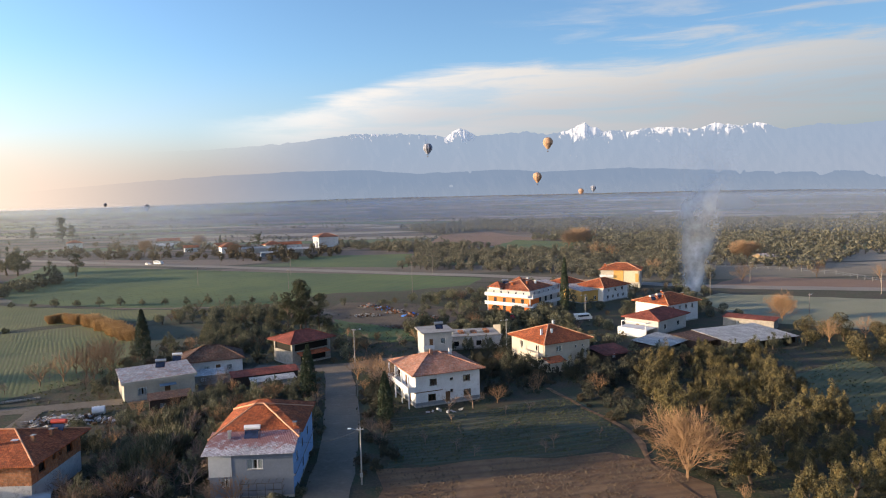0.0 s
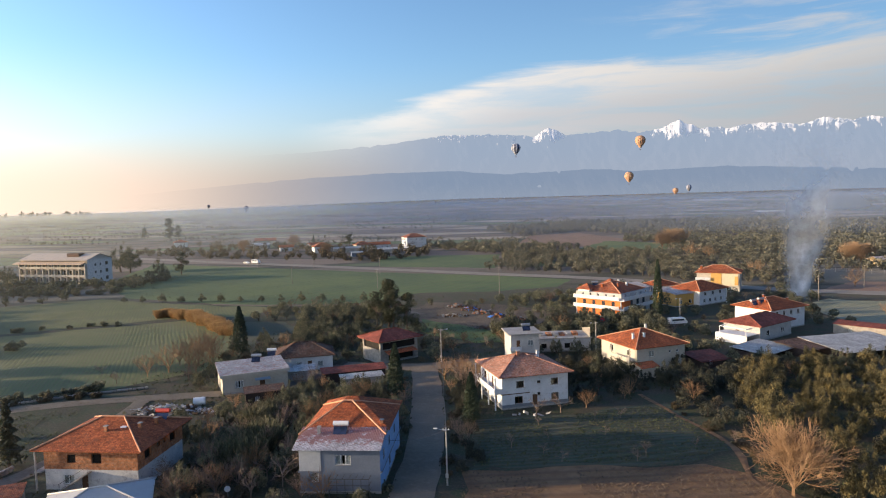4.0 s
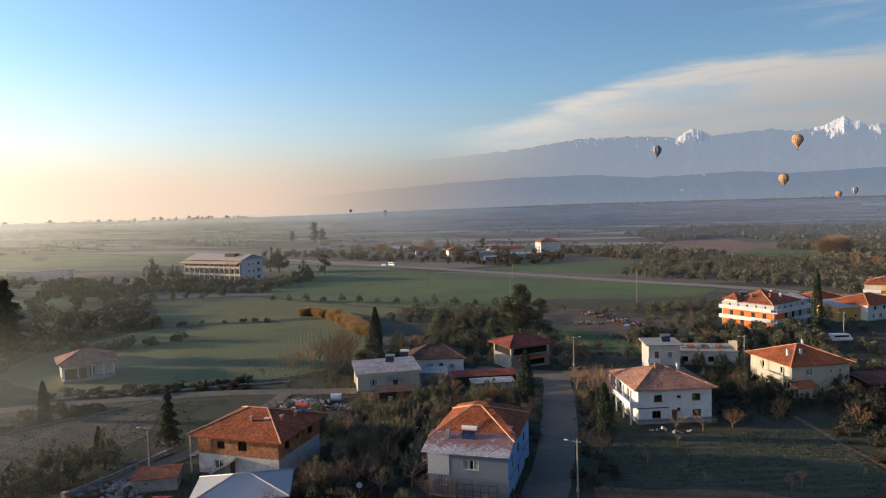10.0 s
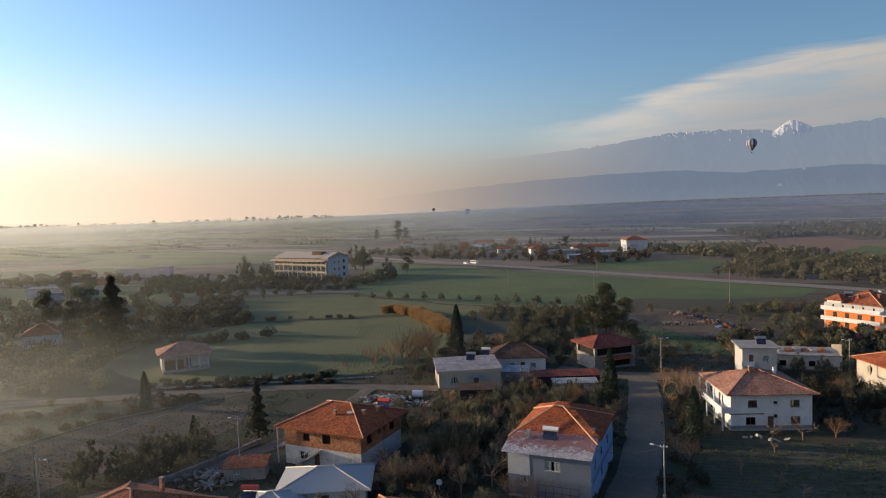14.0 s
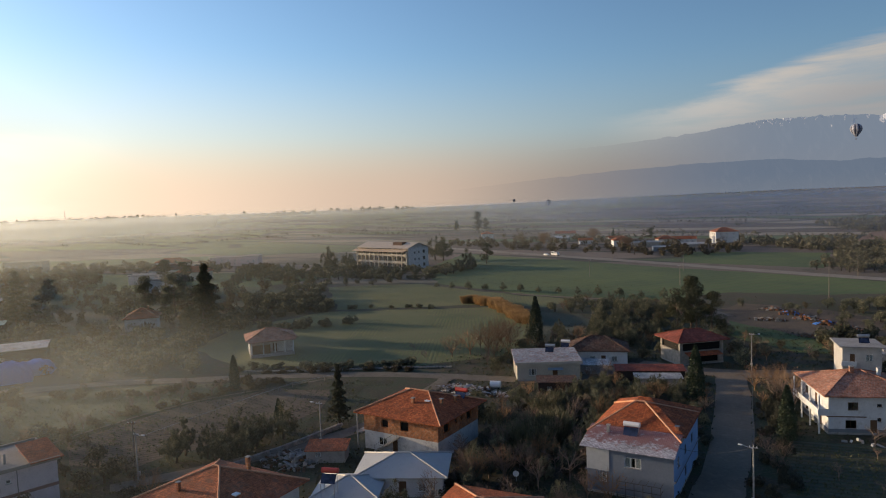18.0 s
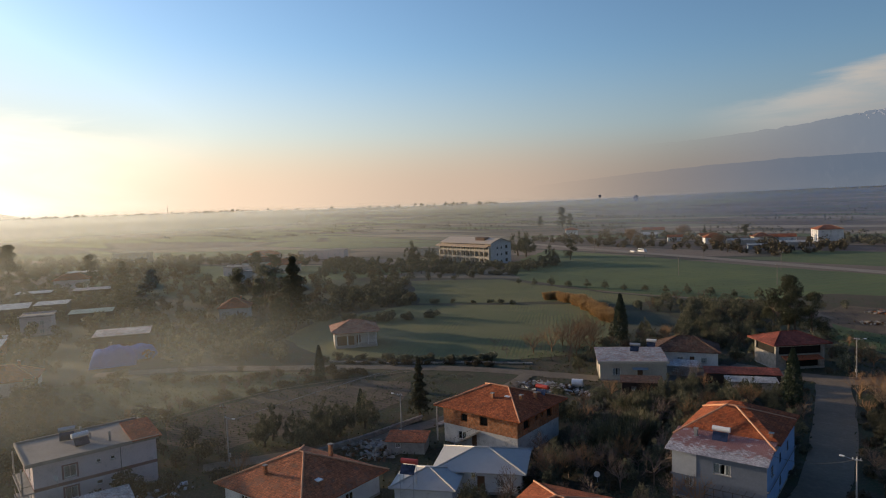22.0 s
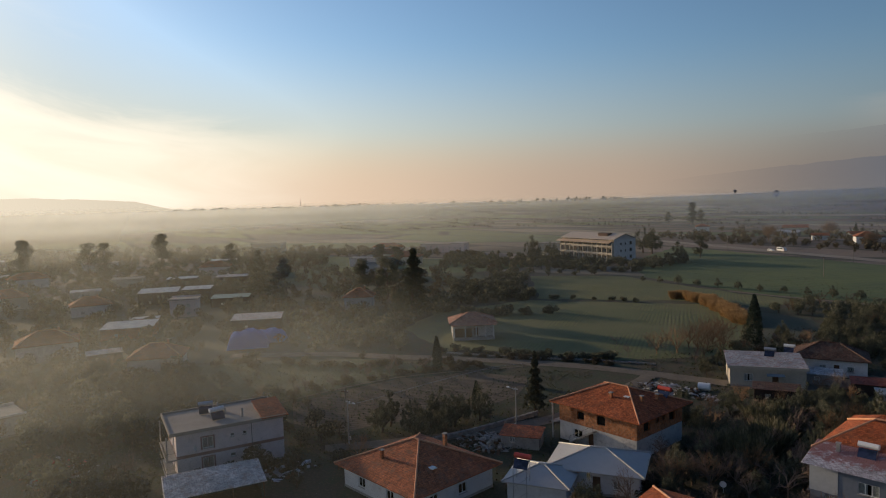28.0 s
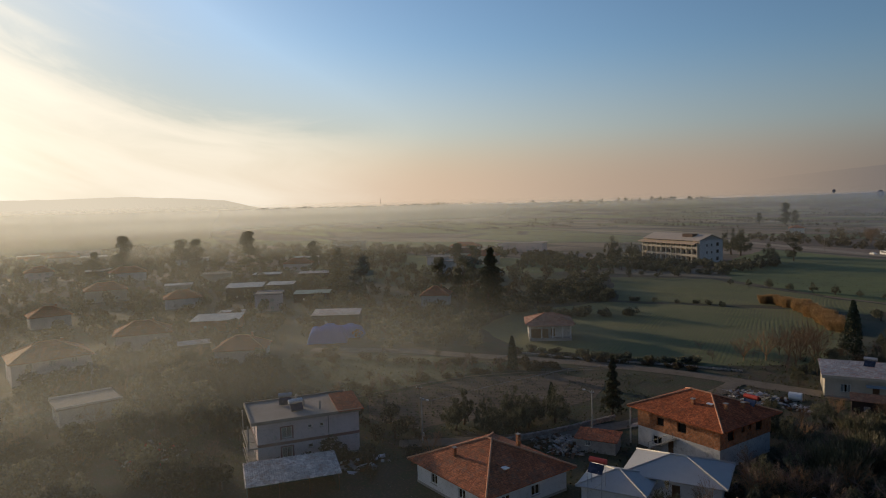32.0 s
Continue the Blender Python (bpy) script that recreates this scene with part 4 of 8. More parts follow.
field("field_ploughed_far", [(-14, 564), (31, 521), (88, 608), (52, 742), (0, 711)], REDSOIL, "brown ploughed field among olive groves", 0.05)
field("field_green_grove", [(23, 484), (66, 598), (109, 558), (92, 469)], GREEN2, "green clearing among olive groves", 0.05)
field("field_rubble_yard", [(-47, 228), (-39, 258), (-8, 250), (10, 232), (4, 206), (-13, 199), (-24, 206)], YARDSOIL, "bare yard with heaps of scrap")
field("field_dark_garden", [(-82, 182), (-69, 181), (-74, 206), (-84, 217), (-97, 217)], GARDEN, "shaded green garden plot beside a cypress")
field("field_small_green", [(-37, 222), (-34, 200), (-15, 184), (-8, 186), (-12, 201), (-23, 211)], GREEN2, "small green plot behind a house")
field("field_west_green", [(-420, 250), (-330, 290), (-250, 300), (-262, 240), (-330, 190)], GREEN2, "pale green field in the mist", 0.05)
field("field_west_strip", [(-760, 240), (-500, 380), (-430, 420), (-460, 330), (-700, 190)], GREEN2, "long green strip on the plain", 0.05)

ribbon("road_village", [(-15.5, 70), (-16.5, 90), (-18, 110), (-21.5, 135), (-24.5, 150), (-26, 158)], 6.2, ASPHALT, "worn narrow village road with dusty edges", 0.08)
ribbon("road_cross", [(-46, 158), (-34, 156.5), (-24, 157.5), (-14, 162), (0, 166)], 6.5, ASPHALT, "worn village cross road", 0.11)
ribbon("lane_field", [(-168, 72), (-150, 91), (-136, 100), (-122, 110), (-103, 121), (-86, 128), (-70, 132), (-55, 139), (-46, 158)], 4.6, TRACK, "pale dirt lane along the wheat field", 0.06)
ribbon("highway", [(-420, 545), (-306, 490), (-196, 437), (-120, 402), (-25, 355), (24, 333), (57, 312), (112, 279), (162, 263), (230, 240), (330, 205)], 10.5, HIGHWAY, "pale country highway across the fields", 0.1)
ribbon("field_path", [(-128, 255), (-110, 253), (-82, 252), (-60, 252), (-38, 230)], 2.6, TRACK, "pale field path beside a row of olive trees", 0.09)
ribbon("lane_yard", [(-92, 56), (-84, 70), (-79, 82), (-76, 96), (-78, 116), (-80, 128)], 3.4, TRACK, "dirt lane beside the brick house", 0.13)
ribbon("garden_path", [(33, 84), (30, 96), (31, 108), (26, 122), (21, 136)], 0.8, SOIL, "trodden path along the garden edge", 0.12)
ribbon("plough_path", [(-120.2, 62), (-120.2, 74), (-118.8, 89), (-111, 105), (-103, 119)], 0.7, TRACK, "pale footpath beside the ploughed plot", 0.06)


# ---------------------------------------------------------------- distance


def ridge_backdrop(name, r, a0, a1, step, rows, profile, material, label):
    """A range of hills as a rough relief standing on the horizon. profile: degrees of height at an azimuth."""
    n = int((a1 - a0) / step)
    vs, fs = [], []
    for i in range(n + 1):
        az = a0 + (a1 - a0) * i / n
        top = profile(az)
        for j in range(rows + 1):
            f = j / rows
            rr = r - (1 - f) * 420 + (noise.noise((az * 0.8 + f * 3, f * 4, 7)) * 90 + noise.noise((az * 2.2 - f * 5, f * 9, 3)) * 40) * (1 - f ** 6)
            e = -1.2 + (top + 1.2) * f

            a = radians(az)
            vs.append((-math.sin(a) * rr, math.cos(a) * rr, 40 + math.tan(radians(e)) * rr))
    for i in range(n):
        for j in range(rows):
            k = i * (rows + 1) + j
            fs.append((k, k + 1, k + rows + 2, k + rows + 1))
    me = bpy.data.meshes.new(name)
    me.from_pydata(vs, [], fs)
    me.materials.append(material)
    return tagged(new(name, me), label, "mountains", kind="structure")


def distance_material(name, cold, warm, a_cold, a_warm, snow=None, own=0.6, foot=None, fade=None):
    """Far hills: their own dull surface, and air haze painted on as emission, warmer towards the sun."""
    m = bpy.data.materials.new(name)
    m.use_nodes = True
    k = Nodes(m.node_tree)
    at = k.add("ShaderNodeNewGeometry").outputs["Position"]
    s = k.add("ShaderNodeSeparateXYZ", Vector=at)
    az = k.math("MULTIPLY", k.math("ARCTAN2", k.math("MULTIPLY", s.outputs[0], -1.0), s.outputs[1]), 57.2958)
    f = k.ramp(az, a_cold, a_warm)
    # haze colour that the hills themselves emit, with another tint at the foot
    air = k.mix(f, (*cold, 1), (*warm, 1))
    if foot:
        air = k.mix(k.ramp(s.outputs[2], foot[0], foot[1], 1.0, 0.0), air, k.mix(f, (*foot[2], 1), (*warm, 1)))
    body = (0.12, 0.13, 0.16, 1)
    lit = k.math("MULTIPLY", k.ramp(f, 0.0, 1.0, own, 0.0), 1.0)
    if snow:
        tall = k.add("ShaderNodeCombineXYZ", X=k.math("MULTIPLY", az, 1.1), Y=k.math("MULTIPLY", s.outputs[2], 0.008), Z=k.math("MULTIPLY", az, 0.3))
        n = k.noise(tall, 1.5, 8.0, 0.72, 0.8)
        # where the snow lies: on the two high massifs, thin between and beyond them
        peaks = k.math("MULTIPLY", k.ramp(az, 0.6, -0.6), k.ramp(az, -3.9, -2.6))
        shoulder = k.math("MULTIPLY", k.math("MULTIPLY", k.ramp(az, 9.0, 6.5), k.ramp(az, -1.0, 1.0)), 0.5)
        massif = k.math("MULTIPLY", k.ramp(az, -8.0, -11.0), k.ramp(az, -29.0, -25.5))
        lies = k.math("ADD", k.math("MULTIPLY", k.math("MAXIMUM", k.math("MAXIMUM", peaks, massif), shoulder), 0.46), k.ramp(az, 12.0, 8.0, -0.4, 0.0))
        high = k.math("ADD", k.ramp(s.outputs[2], snow[0], snow[1], 0.0, 1.0, False), k.math("MULTIPLY", k.math("SUBTRACT", n, 0.5), 2.7))
        on = k.ramp(k.math("ADD", high, lies), 0.93, 1.08)
        body = k.mix(on, body, (0.85, 0.86, 0.9, 1))
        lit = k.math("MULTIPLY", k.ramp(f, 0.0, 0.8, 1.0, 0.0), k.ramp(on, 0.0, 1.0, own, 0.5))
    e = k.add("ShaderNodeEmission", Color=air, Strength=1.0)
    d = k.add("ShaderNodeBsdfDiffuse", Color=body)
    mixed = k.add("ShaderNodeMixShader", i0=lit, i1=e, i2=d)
    # hills turn transparent sunward, as if lost in haze
    if fade:
        mixed = k.add("ShaderNodeMixShader", i0=k.ramp(az, fade[0], fade[1]), i1=mixed, i2=k.add("ShaderNodeBsdfTransparent"))
    k.add("ShaderNodeOutputMaterial", Surface=mixed)
    return m


CREST = ((-75, 3.9), (-50, 4.2), (-40, 4.5), (-33.4, 4.7), (-31.0, 4.55), (-29.2, 4.8), (-27.0, 4.5), (-25.1, 5.2), (-23.9, 4.95), (-22.1, 5.3), (-20.6, 4.9), (-18.7, 5.15), (-17.2, 5.2), (-15.6, 4.95), (-14.2, 5.15), (-13.6, 5.0),
         (-12.9, 5.45), (-12.4, 5.5), (-12.0, 5.85), (-11.4, 5.6), (-10.6, 5.2), (-9.0, 5.0), (-7.2, 5.28), (-3.1, 5.05), (-2.2, 5.55), (-1.6, 5.75), (-0.5, 5.05), (1.9, 5.3), (6.6, 5.4), (9.5, 5.1), (11.9, 4.75), (18.4, 4.2), (24.6, 3.9), (30.9, 3.8), (36.5, 3.4), (44, 2.4), (52, 0.8), (58, -0.6), (60, -1))
FOOT = ((-75, 1.0), (-40, 1.1), (-27.4, 1.3), (-20.6, 1.75), (-15, 2.05), (-8.5, 1.9), (-5.7, 2.2), (2, 2.0), (6.7, 2.4), (12, 2.35), (18, 2.1), (23.3, 1.75), (28.6, 1.3), (34, 0.8), (40, 0.2), (48, -0.6), (60, -1))
HILL = ((66, -0.9), (71, -0.4), (72.5, 0.05), (74.7, 0.6), (78, 0.85), (82.1, 1.05), (86.7, 0.95), (90.2, 0.95), (98, 1.1), (108, 0.7), (120, 0.2), (130, -0.5))


def along(corners, az):
    return float(np.interp(az, [p[0] for p in corners], [p[1] for p in corners]))


def high_range(az):
    return along(CREST, az) + 0.09 * noise.noise((az * 1.3, 5, 0)) + 0.08 * noise.noise((az * 3.1, 9, 0)) + 0.05 * noise.noise((az * 7.0, 2, 0))


def foothills(az):
    return along(FOOT, az) + 0.08 * noise.noise((az * 0.8, 1, 4)) + 0.04 * noise.noise((az * 2.4, 1, 4))


def sunward_hill(az):
    return along(HILL, az) + 0.05 * noise.noise((az * 1.2, 8, 1))


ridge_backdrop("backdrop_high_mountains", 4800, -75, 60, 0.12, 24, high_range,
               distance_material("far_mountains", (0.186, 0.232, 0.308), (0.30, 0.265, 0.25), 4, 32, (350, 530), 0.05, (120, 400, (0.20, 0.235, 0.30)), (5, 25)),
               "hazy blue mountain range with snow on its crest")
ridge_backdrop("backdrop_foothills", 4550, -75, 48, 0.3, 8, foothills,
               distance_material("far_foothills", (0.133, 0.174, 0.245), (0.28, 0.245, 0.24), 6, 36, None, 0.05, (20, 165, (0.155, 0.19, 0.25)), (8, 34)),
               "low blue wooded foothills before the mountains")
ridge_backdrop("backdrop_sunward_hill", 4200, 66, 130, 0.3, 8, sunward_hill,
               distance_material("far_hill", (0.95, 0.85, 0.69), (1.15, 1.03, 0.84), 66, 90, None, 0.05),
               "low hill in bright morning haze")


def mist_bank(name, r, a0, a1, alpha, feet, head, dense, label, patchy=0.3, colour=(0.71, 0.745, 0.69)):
    """A curved translucent sheet standing in for haze and mist in the air. dense: (azimuth, strength) corners."""
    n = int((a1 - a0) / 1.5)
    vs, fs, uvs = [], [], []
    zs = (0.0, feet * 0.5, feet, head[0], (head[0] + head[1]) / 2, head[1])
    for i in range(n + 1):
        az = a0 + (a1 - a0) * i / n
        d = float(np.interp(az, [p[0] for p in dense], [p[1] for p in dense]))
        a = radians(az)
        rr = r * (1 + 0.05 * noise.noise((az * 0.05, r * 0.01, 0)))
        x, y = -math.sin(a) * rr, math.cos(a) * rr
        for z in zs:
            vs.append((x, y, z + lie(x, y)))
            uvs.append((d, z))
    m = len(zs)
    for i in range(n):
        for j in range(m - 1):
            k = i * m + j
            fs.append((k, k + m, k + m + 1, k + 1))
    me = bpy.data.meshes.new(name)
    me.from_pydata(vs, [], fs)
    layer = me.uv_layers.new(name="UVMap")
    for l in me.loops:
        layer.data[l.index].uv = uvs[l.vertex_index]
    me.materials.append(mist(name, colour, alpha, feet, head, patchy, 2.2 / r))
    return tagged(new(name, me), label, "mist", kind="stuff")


# the nearest sheet is added for veiling glare from the low sun
mist_bank("mist_bank", 50, 34, 112, 0.04, 5, (31, 38), ((34, 0.0), (52, 0.4), (66, 0.9), (112, 1.2)), "faint translucent sheet added for glare of the low sun", 0.1)
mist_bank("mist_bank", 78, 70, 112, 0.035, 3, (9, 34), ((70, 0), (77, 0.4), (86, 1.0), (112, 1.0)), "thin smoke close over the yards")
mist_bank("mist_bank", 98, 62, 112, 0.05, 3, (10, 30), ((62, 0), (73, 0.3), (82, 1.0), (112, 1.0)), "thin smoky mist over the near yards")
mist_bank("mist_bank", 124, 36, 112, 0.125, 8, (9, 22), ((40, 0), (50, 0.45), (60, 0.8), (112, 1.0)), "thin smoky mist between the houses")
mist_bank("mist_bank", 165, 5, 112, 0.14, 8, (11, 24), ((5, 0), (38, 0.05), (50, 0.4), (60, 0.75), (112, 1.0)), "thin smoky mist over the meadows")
mist_bank("mist_bank", 270, -50, 112, 0.23, 14, (24, 37), ((-50, 0.1), (25, 0.12), (42, 0.22), (60, 0.35), (75, 0.6), (112, 0.9)), "translucent sheet for morning mist over the fields")
mist_bank("mist_bank", 480, -50, 112, 0.22, 18, (36.5, 41), ((-50, 0.25), (20, 0.4), (45, 0.7), (65, 1.25), (112, 1.6)), "translucent sheet for morning mist over the plain")
# aerial haze put into the sheets' tint: blue northward, pale cream sunward
mist_bank("mist_bank", 620, -50, 36, 0.20, 16, (35, 39), ((-50, 1.0), (14, 1.0), (36, 0.0)), "sheet tinted blue for morning haze over the groves", colour=(0.60, 0.74, 1.0))
mist_bank("mist_bank", 950, -50, 36, 0.30, 18, (33.5, 38), ((-50, 1.0), (14, 1.0), (36, 0.0)), "sheet tinted blue for morning haze over the plain", colour=(0.56, 0.72, 1.0))
mist_bank("mist_bank", 2050, -50, 36, 0.38, 16, (23, 30), ((-50, 1.0), (14, 1.0), (36, 0.0)), "sheet tinted blue for morning haze on the horizon", colour=(0.56, 0.72, 1.0))
mist_bank("mist_bank", 950, 12, 112, 0.62, 18, (33.5, 38), ((12, 0.0), (34, 0.27), (45, 0.33), (62, 0.62), (76, 0.95), (112, 1.0)), "pale tinted sheet for morning haze over the plain", colour=(0.76, 0.82, 0.86))
mist_bank("mist_bank", 2100, 12, 112, 0.95, 16, (23, 30), ((12, 0.0), (34, 0.28), (45, 0.32), (62, 0.5), (78, 0.9), (112, 1.0)), "pale tinted sheet for morning haze on the horizon", colour=(0.78, 0.83, 0.86))

# ---------------------------------------------------------------- houses near the road


def make_white_house():
    w, d, h = 13.4, 13.0, 6.2
    holes = [("f", 3.6, 4.0, 1.5, 1.25), ("f", 10.6, 4.0, 1.5, 1.25), ("f", 7.4, 4.55, 0.7, 0.5), ("f", 3.3, 1.0, 1.6, 1.35), ("f", 10.7, 1.05, 1.5, 1.35),
             ("f", 7.4, 2.2, 0.6, 0.6), ("r", 3.5, 4.0, 1.4, 1.25), ("r", 8.8, 4.0, 1.4, 1.25), ("l", 3.0, 3.9, 1.4, 1.3), ("l", 3.0, 1.0, 1.4, 1.3)]
    CURTAINED[0] = False
    t = house("white_house", -2.0, 133.4, 22, w, d, h, WHITE, "white rendered two-storey house with a pale tiled hip roof", holes,
              doors=[("f", 6.6, 0.36, 1.0, 2.1), ("l", 7.5, 3.15, 1.0, 2.1), ("l", 9.6, 0.36, 1.0, 2.1)])
    part("roof", hip_roof(15.2, 14.8, 6.42, 8.9, 1.6, shift=(-0.4, 0.2)), TILE_PALE, t)
    ridge_caps(t, 15.2, 14.8, 6.42, 8.9, 1.6, (-0.4, 0.2), TILE_PALE)
    part("balcony", boxes((-8.2, -6.71, -6.4, 6.0, 3.0, 3.15), (-8.2, -8.08, -6.4, 6.0, 3.15, 4.05), (-8.08, -6.71, -6.4, -6.28, 3.15, 4.05), (-8.08, -6.71, 5.88, 6.0, 3.15, 4.05)), WHITE, t, "white balcony with a solid parapet")
    for y in (-6.3, -2.2, 1.9, 5.9):
        part("post", boxes((-8.12, -7.9, y - 0.11, y + 0.11, 4.06, 6.2)), WHITE, t)
        part("post", boxes((-8.12, -7.9, y - 0.11, y + 0.11, 0.0, 2.99)), WHITE, t)
    part("base_band", walls(w + 0.1, d + 0.1, 0.36, 0.9, [("f", 6.65, 0.36, 1.2, 0.55), ("l", 9.6, 0.36, 1.2, 0.55)], 0.04), surf("grey_base_paint", (0.22, 0.24, 0.27), (0.18, 0.2, 0.22), 0.8), t)
    part("pergola", boxes((-7.0, -1.2, -6.62, -6.51, 2.86, 3.0)), TIMBER, t)
    chimney(t, 3.6, 1.0, 7.0, 9.0, 0.5, WHITE)
    chimney(t, -1.2, -0.6, 8.0, 9.6, 0.6, TILE_PALE)
    for c in t.children:
        if c.name.startswith("window"):
            c.data.materials[0] = TIMBER
            for k in c.children:
                if k.name.startswith("mullion"):
                    k.data.materials[0] = TIMBER
    return t


make_white_house()
CURTAINED[0] = True


def make_blue_house():
    w, d, h = 11.2, 18.0, 6.3
    holes = [("f", 6.1, 4.05, 2.1, 1.35), ("f", 2.1, 1.6, 1.0, 1.6), ("r", 3.0, 4.0, 1.2, 1.3), ("r", 8.0, 4.0, 1.2, 1.3), ("r", 13.0, 4.0, 1.2, 1.3), ("r", 8.0, 1.0, 1.2, 1.3), ("l", 6.0, 4.0, 1.4, 1.3), ("l", 12.0, 4.0, 1.4, 1.3)]
    t = house("grey_blue_house", -26.9, 96.6, 3, w, d, h, GREYBLUE, "grey-blue two-storey house with an orange tiled hip roof", holes)
    # the tiled hip stands behind a lower lean-to of sheet metal
    m = Matrix.Translation((0.1, 2.4, 0))
    bm = hip_roof(12.4, 13.6, 7.5, 10.2, 1.2, 0.18, (-0.6, 0.3))
    bmesh.ops.transform(bm, matrix=m, verts=bm.verts[:])
    part("roof", bm, TILE, t)
    caps_at = len(t.children)
    ridge_caps(t, 12.4, 13.6, 7.5, 10.2, 1.2, (-0.6, 0.3))
    for c in t.children[caps_at:]:
        c.location = (0.1, 2.4, 0)
    part("attic_wall", boxes((-5.5, 5.6, -3.9, 8.9, 6.301, 7.31)), CONCRETE, t)
    part("lean_to_roof", slab(-6.4, 5.9, -9.7, -4.0, 6.33, 7.62, 0.06, 0.24), LEANTO, t, "corrugated sheet lean-to, partly rust-red")
    part("floor_band", walls(w + 0.5, d + 0.1, 2.9, 3.12, (), 0.3), GREYBLUE, t)
    for i in range(6):
        x = -1.2 + i * 1.1
        part("trellis_post", rods(((x, -10.6, 0), (x, -10.6, 2.7), 0.05), n=5), IRON, t)
    for z in (0.9, 1.8, 2.7):
        part("trellis_bar", rods(((-1.2, -10.6, z), (4.3, -10.6, z), 0.04), n=5), IRON, t)
        part("trellis_bar", rods(((-1.2, -10.6, z), (-1.2, -9.1, z), 0.04), n=5), IRON, t)
        part("trellis_bar", rods(((4.3, -10.6, z), (4.3, -9.1, z), 0.04), n=5), IRON, t)
    for i in range(7):
        part("roof_bar", rods(((-1.2 + i * 0.92, -10.6, 2.72), (-1.2 + i * 0.92, -9.1, 2.72), 0.035), n=5), IRON, t)
    side = [q for q in holes if q[0] == "r"]
    part("painted_wall", walls(w + 0.04, d + 0.04, 0.2, 6.3, side, 0.018, "r"), surf("light_blue_paint", (0.26, 0.44, 0.72), (0.20, 0.36, 0.62), 0.7, 0.85, 0.1, 6, stain=(0.40, 0.50, 0.62), amount=0.6), t, "side wall painted light blue, streaked")
    part("attic_paint", boxes((5.601, 5.64, -3.9, 8.9, 6.31, 7.3)), CONCRETE, t)
    part("wall_sheet", boxes((-5.64, -2.6, -9.06, -9.02, 3.15, 6.2)), surf("grey_plastic_sheet", (0.44, 0.46, 0.49), (0.36, 0.38, 0.41), 1.5, 0.5, 0.6, 5), t, "grey plastic sheet fixed on the wall")
    chimney(t, 5.0, -3.2, 7.2, 8.4, 0.45)
    chimney(t, -3.6, -5.6, 7.0, 8.2, 0.4, CONCRETE)
    solar_heater(place(-26.9, 96.6, 3) @ pose(-0.6, -5.6, 7.05, 0, 0, 0), PVC, "solar water heater with a white tank on sheet metal")
    return t


make_blue_house()


def make_brick_house():
    w, d, h = 14.2, 12.6, 5.9
    voids = [("f", 4.2, 3.95, 1.3, 1.2), ("f", 8.0, 3.9, 1.5, 1.4), ("r", 2.6, 3.9, 1.6, 1.5), ("r", 9.6, 3.9, 1.6, 1.5), ("r", 5.6, 4.5, 0.7, 0.7), ("r", 7.2, 4.5, 0.7, 0.7)]
    t = thing("brick_house", place(-62.4, 92.4, 1), "unfinished house of bare hollow brick over a plastered ground floor", "house", "houses of the village")
    part("upper_wall", walls(w, d, 3.05, h, voids), BRICK, t, "bare hollow-brick wall with empty window openings")
    ground_holes = [("f", 3.6, 0.9, 1.6, 1.3)]
    part("lower_wall", walls(w - 0.1, d - 0.1, 0, 3.04, ground_holes + [("f", 6.0, 0.1, 1.0, 2.1)]), PLASTER, t, "patched grey-white plaster wall")
    opening(t, w - 0.1, d - 0.1, *ground_holes[0])
    opening(t, w - 0.1, d - 0.1, "f", 6.0, 0.1, 1.0, 2.1, kind="door")
    for v in voids:
        opening(t, w, d, *v, kind="hole")
    part("floor_slab", boxes((-6.84, 6.84, -6.04, 6.04, 2.85, 3.02)), CONCRETE, t)
    part("roof", hip_roof(16.6, 14.8, 6.1, 8.7, 3.4, shift=(-0.2, 0.0)), TILE, t)
    ridge_caps(t, 16.6, 14.8, 6.1, 8.7, 3.4, (-0.2, 0.0))
    part("soffit", boxes((-7.0, 7.0, -6.2, 6.2, 5.901, 5.935)), CONCRETE, t)
    for y in (-6.9, 6.6):
        part("post", boxes((-8.1, -7.9, y - 0.1, y + 0.1, 2.9, 5.93)), CONCRETE, t)
        part("post", boxes((-8.1, -7.9, y - 0.1, y + 0.1, 0, 2.69)), CONCRETE, t)
    part("porch_slab", boxes((-8.2, -7.11, -7.0, 6.7, 2.7, 2.88)), CONCRETE, t)
    # outside stair to the upper floor
    for i in range(15):
        part("step", boxes((-0.2 - i * 0.3, 0.12 - i * 0.3, -7.35, -6.32, 2.72 - i * 0.18, 2.9 - i * 0.18)), CONCRETE, t)
    part("hand_rail", rods(((0.1, -7.3, 3.85), (-4.4, -7.3, 1.2), 0.03), ((0.1, -7.3, 2.9), (0.1, -7.3, 3.85), 0.03), ((-4.3, -7.3, 0.2), (-4.3, -7.3, 1.25), 0.03), n=5), IRON, t)
    for x, y, z in ((0.6, -3.2, 7.3), (4.8, -1.4, 7.2), (5.6, 1.6, 7.0)):
        chimney(t, x, y, z - 0.4, z + 1.0, 0.45)
    part("skylight", boxes((2.4, 3.3, -2.6, -1.8, 7.85, 7.98)), PVC, t)
    return t


make_brick_house()
solar_heater(place(-57.4, 96.4, 1, 6.75), REDPAINT, "solar water heater with a red tank on a tiled roof")


